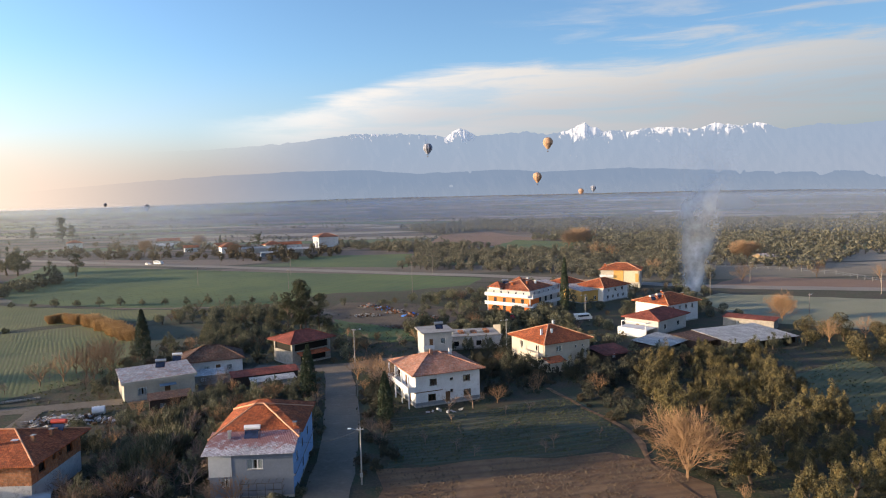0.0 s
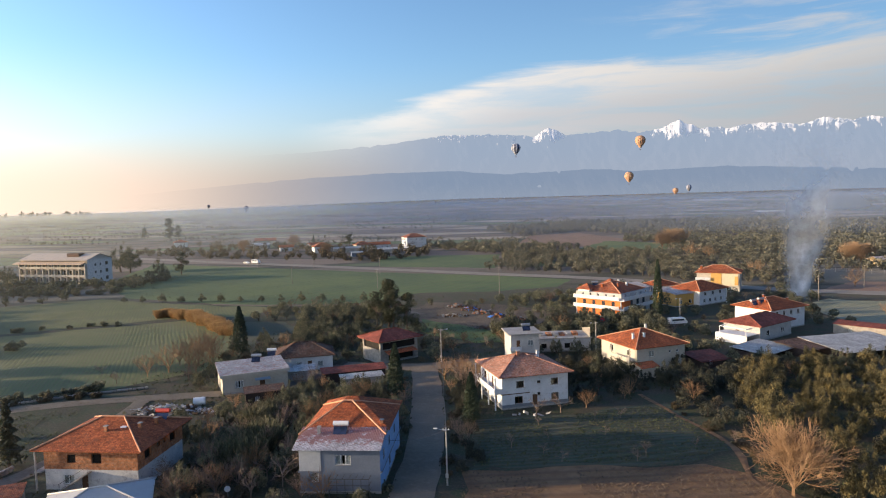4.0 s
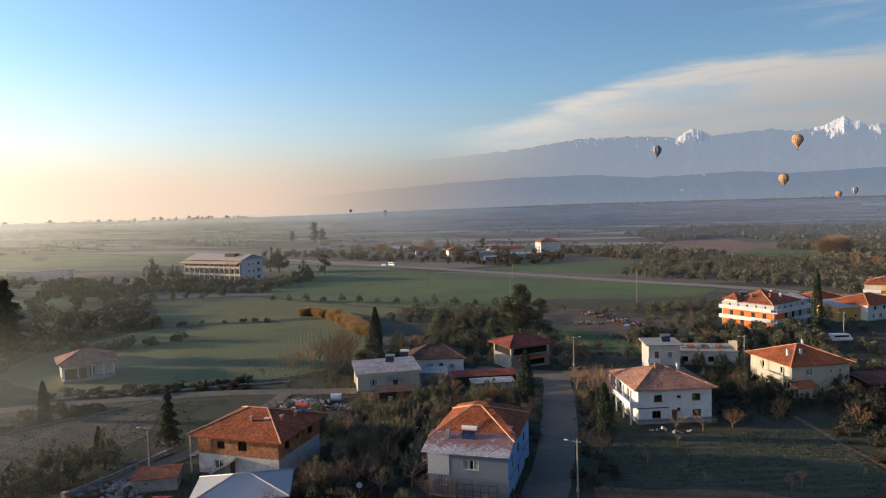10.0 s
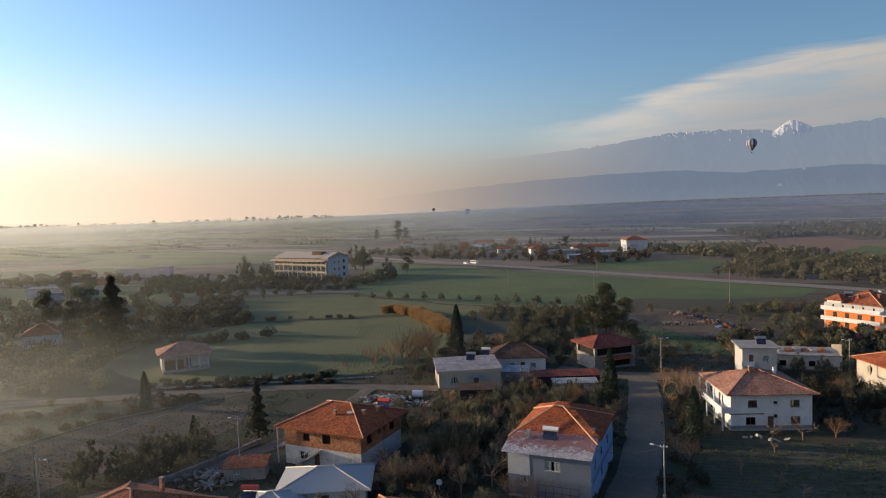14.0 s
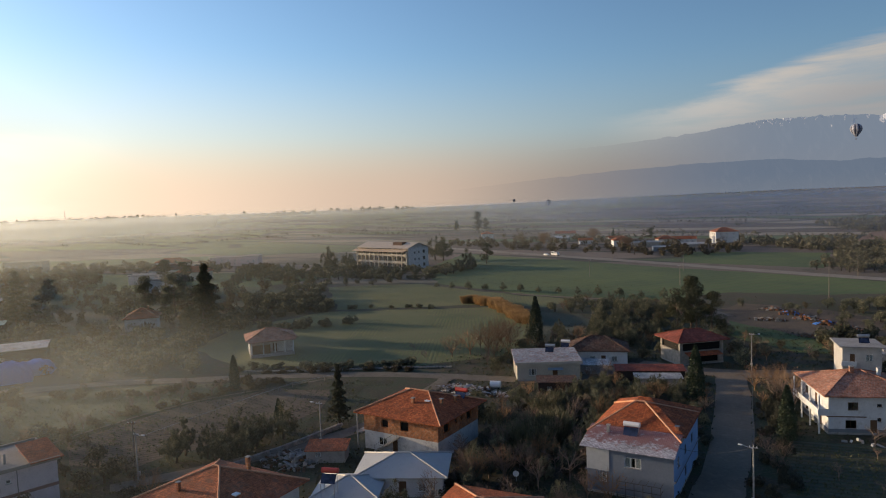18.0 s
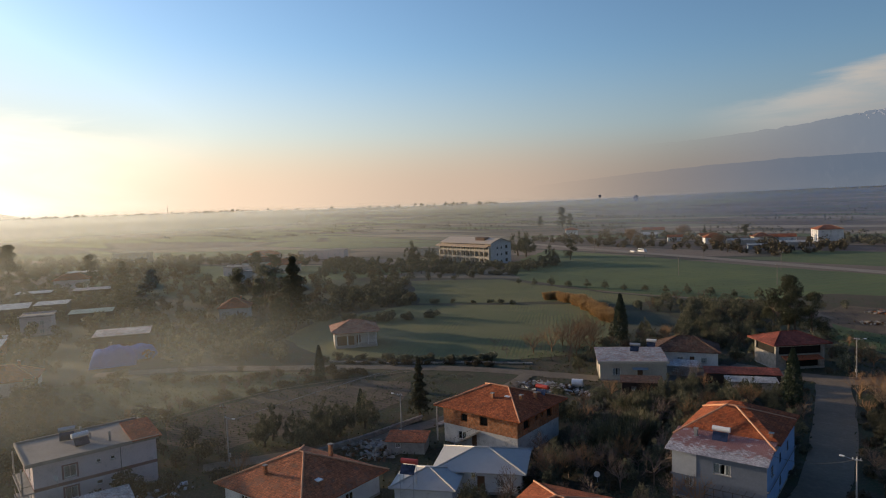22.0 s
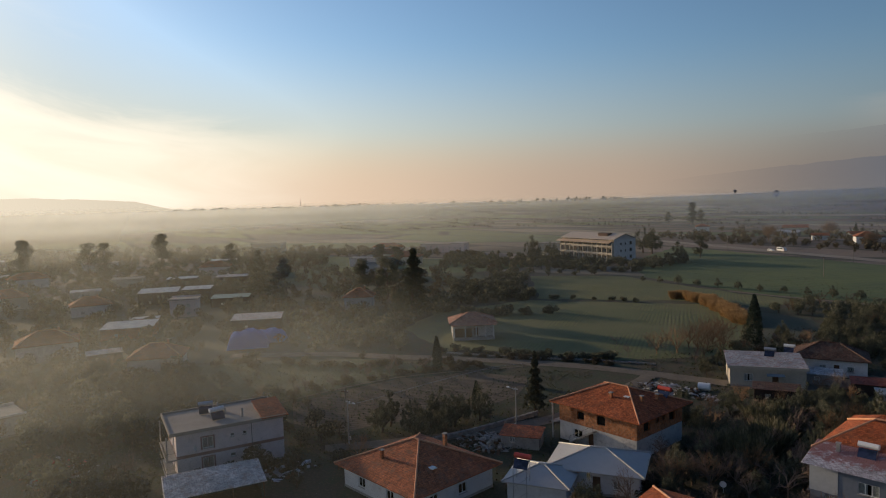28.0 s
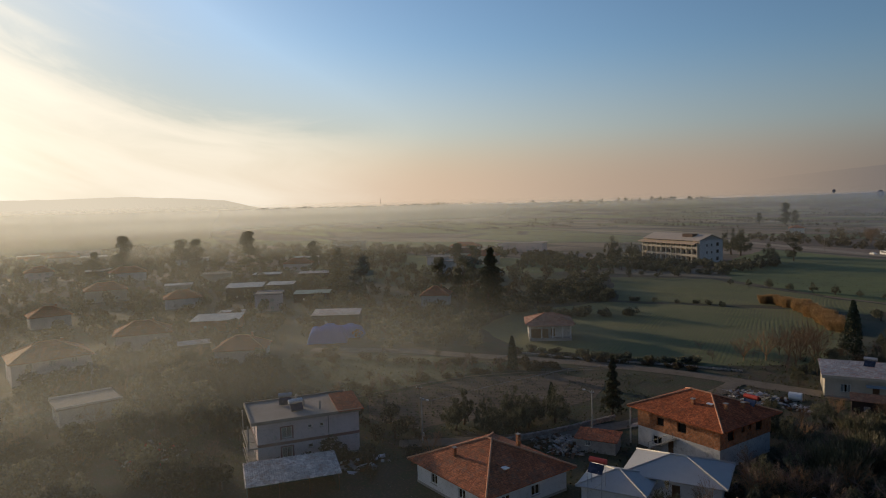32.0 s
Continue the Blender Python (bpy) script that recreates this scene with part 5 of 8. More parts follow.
def make_flat_house():
    w, d, h = 15.4, 10.4, 6.5
    holes = [("f", 4.3, 3.9, 1.5, 1.6), ("f", 4.3, 0.9, 1.5, 1.6), ("f", 7.8, 4.9, 0.6, 0.5), ("f", 9.6, 4.9, 0.6, 0.5), ("f", 7.8, 1.9, 0.8, 0.55), ("f", 9.6, 1.9, 0.8, 0.55),
             ("l", 3.0, 3.9, 1.5, 1.5), ("l", 7.0, 0.9, 1.5, 1.5), ("l", 7.0, 3.9, 1.5, 1.5)]
    x, y, yaw = -99.9, 43.2, 78.5
    t = house("flat_roofed_house", x, y, yaw, w, d, h, LILAC, "lilac-grey two-storey house with a flat concrete roof and balconies", holes)
    part("floor_band", walls(w + 0.06, d + 0.06, 2.95, 3.4, (), 0.1), MAROON, t, "dark red painted floor band")
    part("roof_slab", boxes((-8.6, 8.0, -5.7, 5.7, 6.501, 6.75)), SCREED, t)
    part("parapet", boxes((-8.6, 8.0, -5.7, -5.5, 6.751, 7.0), (-8.6, 8.0, 5.5, 5.7, 6.751, 7.0), (-8.6, -8.4, -5.5, 5.5, 6.751, 7.0), (7.8, 8.0, -5.5, 5.5, 6.751, 7.0)), SCREED, t)
    bm = slab(4.4, 8.4, -5.9, 1.6, 6.95, 7.85, 0.12)
    part("stair_roof", bm, TILE_OLD, t, "small lean-to roof of weathered tiles")
    part("stair_head", boxes((4.7, 7.7, -5.3, 1.4, 6.76, 6.9), (4.7, 7.7, 0.7, 1.4, 6.9, 7.6), (4.7, 4.95, -5.0, 0.69, 6.901, 7.0)), MAROON, t)
    for z in (3.15, 0.35):
        b = part("balcony", boxes((-9.2, -7.71, -5.6, 3.6, z - 0.2, z)), CONCRETE, t, "concrete balcony with an iron rail")
        bm = bmesh.new()
        for i in range(19):
            yy = -5.55 + i * 0.5
            rod(bm, (-9.12, yy, z), (-9.12, yy, z + 0.95), 0.015, n=4)
        rod(bm, (-9.12, -5.55, z + 0.95), (-9.12, 3.5, z + 0.95), 0.03, n=5)
        rod(bm, (-9.12, -5.55, z + 0.95), (-7.8, -5.55, z + 0.95), 0.03, n=5)
        part("railing", bm, IRON, b)
    for yy in (-5.4, 3.4):
        part("post", boxes((-9.1, -8.9, yy - 0.1, yy + 0.1, 3.16, 6.5)), CONCRETE, t)
    for z in (3.9, 0.9):
        x0 = -w / 2 + 4.3
        part("window_surround", boxes((x0 - 1.0, x0 - 0.78, -d / 2 - 0.03, -d / 2 - 0.003, z - 0.2, z + 1.8), (x0 + 0.78, x0 + 1.0, -d / 2 - 0.03, -d / 2 - 0.003, z - 0.2, z + 1.8), (x0 - 0.78, x0 + 0.78, -d / 2 - 0.03, -d / 2 - 0.003, z + 1.62, z + 1.8)), MAROON, t)
    part("drain_pipe", rods(((2.9, -5.28, 0.1), (2.9, -5.28, 6.45), 0.05), n=6), IRON, t)
    base = place(x, y, yaw)
    solar_heater(base @ pose(-1.2, -1.8, 6.752, 0, 0, 10), PVC, "solar water heater with a white tank on a flat roof")
    solar_heater(base @ pose(-2.4, 2.2, 6.752, 0, 0, -10), STEEL, "old solar water heater on a flat roof")
    for i, (px, py, s) in enumerate(((0.2, 0.6, 0.35), (-0.4, 3.6, 0.3), (2.2, -2.4, 0.3))):
        part("roof_vent", boxes((px - s / 2, px + s / 2, py - s / 2, py + s / 2, 6.751, 7.7 + 0.2 * i)), CONCRETE, t)
    return t


make_flat_house()


def hipped(name, x, y, yaw, w, d, h, wall, roof, rise, ridge, label, holes=(), doors=(), over=0.6, caps=None, voids=(), plinth=0.35):
    """A plain house under one hipped roof."""
    t = house(name, x, y, yaw, w, d, h, wall, label, holes, doors=doors, voids=voids, plinth=plinth)
    part("roof", hip_roof(w + 2 * over, d + 2 * over, h + 0.2, h + 0.2 + rise, ridge), roof, t)
    ridge_caps(t, w + 2 * over, d + 2 * over, h + 0.2, h + 0.2 + rise, ridge, (0, 0), caps)
    part("soffit", boxes((-w / 2 - over * 0.7, w / 2 + over * 0.7, -d / 2 - over * 0.7, d / 2 + over * 0.7, h + 0.001, h + 0.038)), CONCRETE, t)
    return t


def gabled(name, x, y, yaw, w, d, h, wall, roof, rise, label, along="x", holes=(), doors=(), over=0.45, voids=()):
    """A plain house under a pitched roof, with its gables."""
    t = house(name, x, y, yaw, w, d, h, wall, label, holes, doors=doors, voids=voids)
    part("roof", gable_roof(w + 2 * over, d + 2 * over, h + 0.1 - over * 0.1, h + 0.2 + rise, 0.14, along), roof, t)
    bm = bmesh.new()
    for s in (-1, 1):
        if along == "x":
            a = [(s * w / 2, -d / 2, h + 0.002), (s * w / 2, d / 2, h + 0.002), (s * w / 2, 0, h + rise - 0.05)]
        else:
            a = [(w / 2, s * d / 2, h + 0.002), (-w / 2, s * d / 2, h + 0.002), (0, s * d / 2, h + rise - 0.05)]
        vs = [bm.verts.new(p) for p in a]
        bm.faces.new(vs if s > 0 else vs[::-1])
    bmesh.ops.solidify(bm, geom=bm.faces[:], thickness=0.2)
    part("gable", bm, wall, t)
    return t


def shed(name, x, y, yaw, w, d, za, zb, wall, roof, label, ribs=0.0, open_front=False, over=0.3):
    """A low shed under one sloping sheet, open in front or walled."""
    t = thing(name, place(x, y, yaw), label, "shed", "sheds of the village")
    zc = min(za, zb)
    if open_front:
        for i in range(max(2, int(w / 3.5)) + 1):
            n = max(2, int(w / 3.5))
            px = -w / 2 + 0.1 + (w - 0.2) * i / n
            part("post", boxes((px - 0.07, px + 0.07, -d / 2, -d / 2 + 0.14, 0, za - 0.1)), TIMBER, t)
        part("wall", boxes((-w / 2, w / 2, d / 2 - 0.15, d / 2, 0, zb - 0.12), (-w / 2, -w / 2 + 0.15, -d / 2 + 0.8, d / 2 - 0.15, 0, zc - 0.12), (w / 2 - 0.15, w / 2, -d / 2 + 0.8, d / 2 - 0.15, 0, zc - 0.12)), wall, t)
    else:
        part("wall", walls(w, d, 0, zc - 0.12, [("f", w * 0.3, 0.9, 0.9, 0.8)]), wall, t)
        opening(t, w, d, "f", w * 0.3, 0.9, 0.9, 0.8)
    part("roof", slab(-w / 2 - over, w / 2 + over, -d / 2 - over, d / 2 + over, za, zb, 0.08, ribs), roof, t)
    return t


def row(side, length, n, z, hw, hh, margin=1.2):
    return [(side, margin + (length - 2 * margin) * (i + 0.5) / n, z, hw, hh) for i in range(n)]


# the large tiled house in front
t = hipped("tiled_house", -70.8, 58.2, 3, 15.0, 13.6, 3.1, WHITE, TILE_OLD, 3.3, 1.0, "low white house under a wide weathered tile roof",
           [("r", 3.0, 1.0, 1.4, 1.3), ("r", 8.0, 1.0, 1.4, 1.3), ("f", 4.0, 1.0, 1.4, 1.3), ("f", 10.0, 1.0, 1.4, 1.3)], over=1.0)
chimney(t, 2.2, 3.2, 4.6, 7.0, 0.45, BRICK)
chimney(t, -2.0, -4.4, 4.4, 5.8, 0.4, TILE_OLD)
part("skylight", boxes((4.9, 5.8, -2.4, -1.6, 4.62, 4.76)), PVC, t)

# white metal roofs beside it
t = hipped("metal_roofed_house", -54.6, 76.6, 28, 11.4, 7.8, 3.0, WHITE, WHITEROOF, 1.7, 2.0, "white house under a white sheet-metal hip roof",
           [("r", 2.4, 1.0, 1.2, 1.2), ("f", 2.4, 1.0, 1.0, 1.1), ("f", 8.6, 1.0, 1.0, 1.1)], [("f", 6.0, 0.36, 1.0, 2.1)], over=0.7, caps=WHITEROOF)
t = hipped("metal_roofed_annex", -57.6, 68.6, 28, 7.6, 6.6, 2.5, WHITE, WHITEROOF, 1.3, 0.6, "low white annex under a white sheet-metal roof",
           [("r", 2.4, 0.9, 1.0, 1.1)], over=0.6, caps=WHITEROOF, plinth=0)
t = solar_heater(place(-57.4, 64.4, 20, 4.6), REDPAINT, "solar water heater with a red tank on a tall steel frame")
part("stand", rods(*[((a * 0.9, b, -4.6), (a * 0.9, b, 0.05), 0.05) for a in (-1, 1) for b in (-0.4, 0.75)], *[((-0.9, b, z), (0.9, b, z + 1.4), 0.03) for b in (-0.4, 0.75) for z in (-4.2, -2.4)], n=5), STEEL, t)

# orange roof that just enters below
t = hipped("orange_roofed_house", -36.6, 66.6, 8, 10.0, 10.0, 4.6, WHITE, TILE, 1.5, 0.8, "small house under a bright orange tile roof", [("l", 4.0, 1.2, 1.2, 1.2)], over=0.6)

# cream flat-roofed house and its neighbours along the lane
t = house("cream_house", -61.6, 140.2, 31, 13.6, 10.6, 3.9, CREAM, "cream single-storey house with a flat sheet-covered roof", [("f", 3.4, 1.2, 1.7, 1.5), ("r", 4.0, 1.2, 1.3, 1.3)],
          doors=[("f", 8.2, 0.36, 1.1, 2.1)])
part("roof", slab(-7.3, 7.3, -5.8, 5.8, 4.0, 4.75, 0.14, 0.3), CORR, t, "pale corrugated sheet roof")
part("canopy", slab(-0.2, 3.0, -6.5, -5.31, 2.65, 2.85, 0.08), surf("faded_blue_sheet", (0.25, 0.33, 0.42), (0.2, 0.28, 0.36), 1.0), t)
part("parapet", boxes((-7.25, 7.25, -5.95, -5.81, 3.7, 4.3)), CREAM, t)
base = place(-61.6, 140.2, 31)
solar_heater(base @ pose(1.2, 2.2, 4.55, 0, 0, -20), STEEL, "solar water heater on a steel frame over a sheet roof")

t = hipped("dark_roofed_house", -55.4, 156.6, 20, 13.4, 9.0, 3.4, WHITE, TILE_DARK, 2.6, 3.5, "white single-storey house under a dark brown tile roof",
           [("f", 10.5, 1.1, 1.3, 1.2), ("f", 5.5, 1.1, 1.3, 1.2), ("r", 4.0, 1.1, 1.2, 1.2)], [("f", 8.0, 0.36, 1.0, 2.1)], over=0.6, caps=TILE_DARK)
solar_heater(place(-62.0, 152.5, 10, 3.6), PVC, "white solar tank beside a dark roof")
t = hipped("red_roofed_house", -36.0, 166.5, 44, 11.0, 8.6, 5.4, STONE, REDSHEET, 1.9, 4.0, "two-storey house with open porches under a dark red roof",
           [], over=1.1, caps=REDSHEET, voids=[("f", 5.5, 3.3, 9.6, 1.7), ("f", 6.0, 0.5, 7.4, 2.0), ("l", 4.3, 3.3, 7.4, 1.7)])
part("porch_roof", slab(-4.5, 4.0, -6.6, -4.52, 2.6, 3.1, 0.1), TILE_OLD, t)
shed("long_shed", -40.2, 146.2, 24, 14.0, 3.6, 2.2, 2.7, DARKBOARD, REDSHEET, "low brick shed under a dark brown roof")
shed("white_shed", -37.2, 141.8, 24, 9.0, 3.0, 1.9, 2.2, CONCRETE, METAL, "low shed under a white sheet roof")
shed("shed", -52.6, 146.4, 20, 6.0, 4.0, 2.2, 2.6, CONCRETE, RUSTY, "rusty lean-to shed beside a house")

shed("brick_store", -54.0, 128.5, 26, 7.5, 4.0, 2.6, 2.9, DARKBOARD, TILE_DARK, "low dark boarded store below the cream house")

# tower block and unfinished annex behind the white house
t = house("tower_house", -2.6, 165.0, 14, 7.0, 7.5, 7.0, OFFWHITE, "narrow cream house with a flat roof and a small balcony", [("f", 4.8, 4.2, 1.2, 1.4)], doors=[("f", 1.8, 3.6, 0.9, 2.0)])
part("roof_slab", boxes((-4.2, 4.2, -4.4, 4.4, 7.001, 7.25)), CONCRETE, t)
part("balcony", boxes((-3.9, -1.2, -4.9, -3.76, 3.3, 3.45), (-3.9, -1.2, -4.9, -4.8, 3.45, 4.3)), WHITE, t)
solar_heater(place(-1.4, 164.6, 14, 7.252), STEEL, "solar water heater on a flat roof")
t = house("unfinished_annex", 6.8, 178.0, 8, 15.0, 9.0, 3.4, PLASTER, "long unfinished plastered building with a roofless upper wall", [], voids=[("f", 3.0, 0.9, 1.4, 1.3), ("f", 9.0, 0.9, 1.4, 1.3)])
part("roof_slab", boxes((-7.8, 7.8, -4.8, 4.8, 3.401, 3.6)), CONCRETE, t)
bm = bmesh.new()
vs = [bm.verts.new(p) for p in ((7.3, -4.7, 3.61), (7.3, 4.6, 3.61), (7.3, 4.6, 4.4), (7.3, -4.7, 6.2))]
bm.faces.new(vs)
bmesh.ops.solidify(bm, geom=bm.faces[:], thickness=0.25)
part("gable_stub", bm, CREAM, t, "sloping stub of an unfinished wall")
for i in range(6):
    part("block", boxes((-5 + i * 1.7, -4 + i * 1.7 + 0.3, -2.0, 1.0, 3.601, 4.0 + 0.15 * (i % 3))), BRICK if i % 2 else CONCRETE, t)

# houses up the road
t = hipped("orange_tiled_house", 25.2, 159.0, 28, 13.0, 13.4, 6.0, CREAM, TILE, 2.8, 0.8, "cream two-storey house under a bright orange tile roof",
           [("f", 4.0, 3.9, 1.5, 1.4), ("f", 9.0, 4.3, 0.6, 0.6), ("f", 11.0, 4.3, 0.6, 0.6), ("f", 4.5, 1.0, 1.5, 1.4), ("f", 10.0, 1.0, 1.5, 1.4), ("l", 4.0, 3.9, 1.4, 1.4), ("l", 10.5, 3.9, 1.4, 1.4)], over=0.8)
part("balcony", boxes((-7.9, -6.52, -6.0, 1.0, 3.0, 3.15), (-7.9, -7.8, -6.0, 1.0, 3.15, 4.0)), CREAM, t)
for y in (-5.9, 0.9):
    part("post", boxes((-7.88, -7.66, y - 0.1, y + 0.1, 4.0, 6.0)), CREAM, t)
part("side_wing", boxes((-7.0, -3.0, -9.4, -7.15, 0, 2.4)), CREAM, t)
part("wing_roof", slab(-7.4, -2.6, -9.8, -7.12, 2.45, 3.2, 0.1), TILE_OLD, t)
for x, y, z in ((2.2, 1.6, 8.2), (-4.4, -2.6, 7.4), (-2.0, -3.4, 7.4)):
    chimney(t, x, y, z - 0.3, z + 1.2, 0.42, WHITE)


def make_apartments():
    x, y, yaw, w, d, h = 27.5, 233.0, 53, 19.0, 17.0, 7.9
    holes = row("f", w, 5, 6.55, 1.1, 1.05) + row("f", w, 4, 1.0, 1.4, 1.3) + row("l", d, 5, 6.6, 0.75, 1.0)
    t = house("apartment_house", x, y, yaw, w, d, h, OFFWHITE, "white three-storey apartment house with orange walls behind long balconies", holes, category="apartment house")
    part("roof", hip_roof(16.6, 15.0, 8.05, 10.7, 3.0), TILE_OLD, t)
    ridge_caps(t, 16.6, 15.0, 8.05, 10.7, 3.0)
    for cx in (-7.2, 7.6):
        bm = hip_roof(5.4, 5.4, 8.75, 10.5, 0)
        bmesh.ops.transform(bm, matrix=Matrix.Translation((cx, 5.6, 0)), verts=bm.verts[:])
        part("turret_roof", bm, TILE_OLD, t)
        part("turret", boxes((cx - 2.2, cx + 2.2, 3.5, 7.7, 7.901, 8.56)), WHITE, t)
    for z in (3.1, 6.1):
        for s in (("f", 1.9), ("l", 1.7)):
            side, out = s
            if side == "f":
                b = part("balcony", boxes((-w / 2 - 1.7, w / 2 + 0.6, -d / 2 - out, -d / 2 - 0.01, z - 0.2, z), (-w / 2 - 1.7, w / 2 + 0.6, -d / 2 - out, -d / 2 - out + 0.12, z, z + 1.0)), WHITE, t, "long white balcony with a solid parapet")
            else:
                b = part("balcony", boxes((-w / 2 - out, -w / 2 - 0.01, -d / 2, d / 2, z - 0.2, z), (-w / 2 - out, -w / 2 - out + 0.12, -d / 2, d / 2, z, z + 1.0)), WHITE, t, "long white balcony with a solid parapet")
    part("orange_wall", boxes((-w / 2 - 0.06, -w / 2 - 0.005, -d / 2 + 0.4, d / 2 - 0.4, 0.4, 5.88)), ORANGE, t, "bright orange painted wall")
    part("orange_wall", boxes((-w / 2 + 0.3, -w / 2 + 7.0, -d / 2 - 0.06, -d / 2 - 0.005, 3.2, 5.88)), ORANGE, t)
    for i, u in enumerate((-5.6, -2.0, 1.6, 5.2)):
        for z in (0.5, 3.2):
            part("balcony_door", boxes((-w / 2 - 0.1, -w / 2 - 0.061, u - 0.6, u + 0.6, z, z + 2.1)), PANE, t)
    for u in (-3.0, 1.0, 5.0):
        part("balcony_door", boxes((u - 0.7, u + 0.7, -d / 2 - 0.1, -d / 2 - 0.061, 3.2, 5.3)), PANE, t)
    for cx, cy, z in ((-3.0, -3.6, 9.2), (2.0, -4.0, 9.0), (4.6, 0.5, 9.3), (-5.2, 1.0, 8.9)):
        chimney(t, cx, cy, z - 0.5, z + 1.4, 0.6, WHITE if cx > 0 else TILE)
    solar_heater(place(x, y, yaw) @ pose(-4.0, 4.5, 9.0, 0, 0, -50), STEEL, "solar water heater above a tiled roof")
    return t


make_apartments()

t = house("small_flat_house", 51.5, 249.0, 30, 9.0, 10.0, 4.6, YELLOW, "small ochre house under a grey lean-to sheet roof", [("f", 2.2, 1.0, 1.2, 1.3), ("f", 6.5, 1.0, 1.2, 1.3), ("l", 4.0, 1.0, 1.2, 1.3)])
part("roof", slab(-5.2, 5.2, -5.8, 5.8, 4.65, 5.7, 0.12, 0.4), CORR, t)
t = hipped("red_tiled_house", 60.5, 254.0, 40, 15.0, 12.0, 5.2, WHITE, TILE, 2.6, 3.0, "white house under orange tiled roofs", row("f", 15, 4, 1.0, 1.2, 1.3) + row("f", 15, 3, 3.5, 1.3, 1.2), over=1.0)
part("porch_post", boxes((6.2, 6.4, -7.2, -7.0, 0, 5.2)), WHITE, t)
t = hipped("tiled_wing", 48.6, 262.0, 30, 9.0, 8.0, 5.6, WHITE, TILE, 1.9, 0.5, "white wing under an orange tile roof", row("l", 8, 2, 3.4, 1.2, 1.2), over=0.7)
t = hipped("yellow_house", 76.0, 285.0, -20, 16.0, 11.5, 7.6, CREAM, TILE, 2.5, 4.5, "cream and yellow three-storey house under an orange roof",
           row("r", 11.5, 2, 5.0, 1.2, 1.3) + row("f", 16.0, 3, 1.0, 1.2, 1.3), over=0.7)
part("painted_bay", boxes((-2.6, 1.4, -6.1, -5.76, 2.6, 7.5)), YELLOW, t, "bay painted orange-yellow")
part("painted_bay", boxes((1.6, 7.4, -6.0, -5.76, 2.6, 7.5)), surf("pale_yellow_paint", (0.66, 0.58, 0.42), (0.58, 0.5, 0.37), 0.7), t, "pale yellow painted bay")
part("painted_bay", boxes((6.2, 7.5, -6.15, -6.01, 2.9, 6.4)), YELLOW, t, "bay painted orange-yellow")
part("balcony", boxes((-8.3, -2.7, -6.9, -5.76, 4.7, 4.85), (-8.3, -2.7, -6.9, -6.8, 4.85, 5.8), (-8.3, -8.2, -6.79, -5.76, 4.85, 5.8)), WHITE, t)
chimney(t, -6.4, -3.6, 7.9, 10.2, 0.9, TILE)
t = hipped("white_tiled_house", 70.0, 209.0, 35, 15.0, 12.0, 5.9, WHITE, TILE, 2.5, 3.5, "white two-storey house under a patched orange roof",
           row("f", 15, 4, 3.9, 1.1, 1.4) + row("r", 12, 3, 3.9, 1.1, 1.4) + row("r", 12, 3, 1.0, 1.1, 1.4), over=0.9)
for x, y, z in ((4.4, -2.6, 7.2), (-2.0, 0.5, 8.2), (-4.6, -2.0, 7.4)):
    chimney(t, x, y, z - 0.3, z + 1.0, 0.5, TILE)
solar_heater(place(67.0, 205.6, 35, 7.0), STEEL, "row of solar panels on a patched orange roof")
solar_heater(place(64.4, 204.0, 35, 6.8), STEEL, "row of solar panels on a patched orange roof")
t = hipped("red_sheet_house", 62.0, 194.5, 43, 16.0, 10.5, 4.0, OFFWHITE, REDSHEET, 1.9, 9.0, "white house under a broad dark red sheet roof",
           [("f", 4.0, 1.2, 1.5, 1.4), ("f", 11.5, 1.2, 1.5, 1.4), ("r", 5.0, 1.2, 1.4, 1.4)], [("l", 4.0, 0.36, 1.0, 2.1)], over=0.9, caps=REDSHEET)
part("terrace_frame", rods(((-13.5, -4.5, 0), (-13.5, -4.5, 4.0), 0.09), ((-13.5, 3.0, 0), (-13.5, 3.0, 4.0), 0.09), ((-13.5, -4.5, 4.0), (-9.0, -4.5, 4.0), 0.09), ((-13.5, 3.0, 4.0), (-9.0, 3.0, 4.0), 0.09), ((-13.5, -4.5, 4.0), (-13.5, 3.0, 4.0), 0.09), n=6), PVC, t)
part("terrace_slab", boxes((-14.0, -8.55, -5.0, 4.0, 2.1, 2.3), (-14.0, -13.8, -5.0, 4.0, 0, 2.1)), WHITE, t)
shed("metal_shed", 55.5, 170.0, 44, 13.0, 9.0, 1.9, 2.5, DARKBOARD, METAL, "long shed under a pale sheet-metal roof", 0.0, True)
shed("metal_shed", 79.5, 175.5, 20, 21.0, 15.0, 1.9, 2.7, DARKBOARD, METAL, "wide low barn under a pale sheet-metal roof", 0.0, True)
shed("brown_shed", 65.5, 172.5, 30, 8.0, 9.0, 2.0, 2.6, DARKBOARD, TILE_DARK, "low shed under a dark brown roof between two barns", 0.0, True)
shed("red_shed", 90.0, 195.0, -40, 14.0, 5.0, 2.6, 3.0, STONE, REDSHEET, "low shed under a dark red sheet roof")
shed("dark_red_shed", 40.2, 161.5, 25, 8.0, 7.0, 1.6, 2.4, DARKBOARD, REDSHEET, "small shed under a dark red roof")
shed("corrugated_shed", -86.0, 36.0, 76, 12.0, 5.5, 2.5, 3.5, surf("dark_green_boards", (0.07, 0.12, 0.1), (0.05, 0.09, 0.075), 1.0), RUSTY, "open shed under a rusty corrugated roof", 0.3, True)
shed("grey_sheet_shed", 37.0, 256.0, 30, 12.0, 8.0, 5.6, 6.6, CONCRETE, CORR, "grey sheet roof on a tall open frame", 0.4, True)
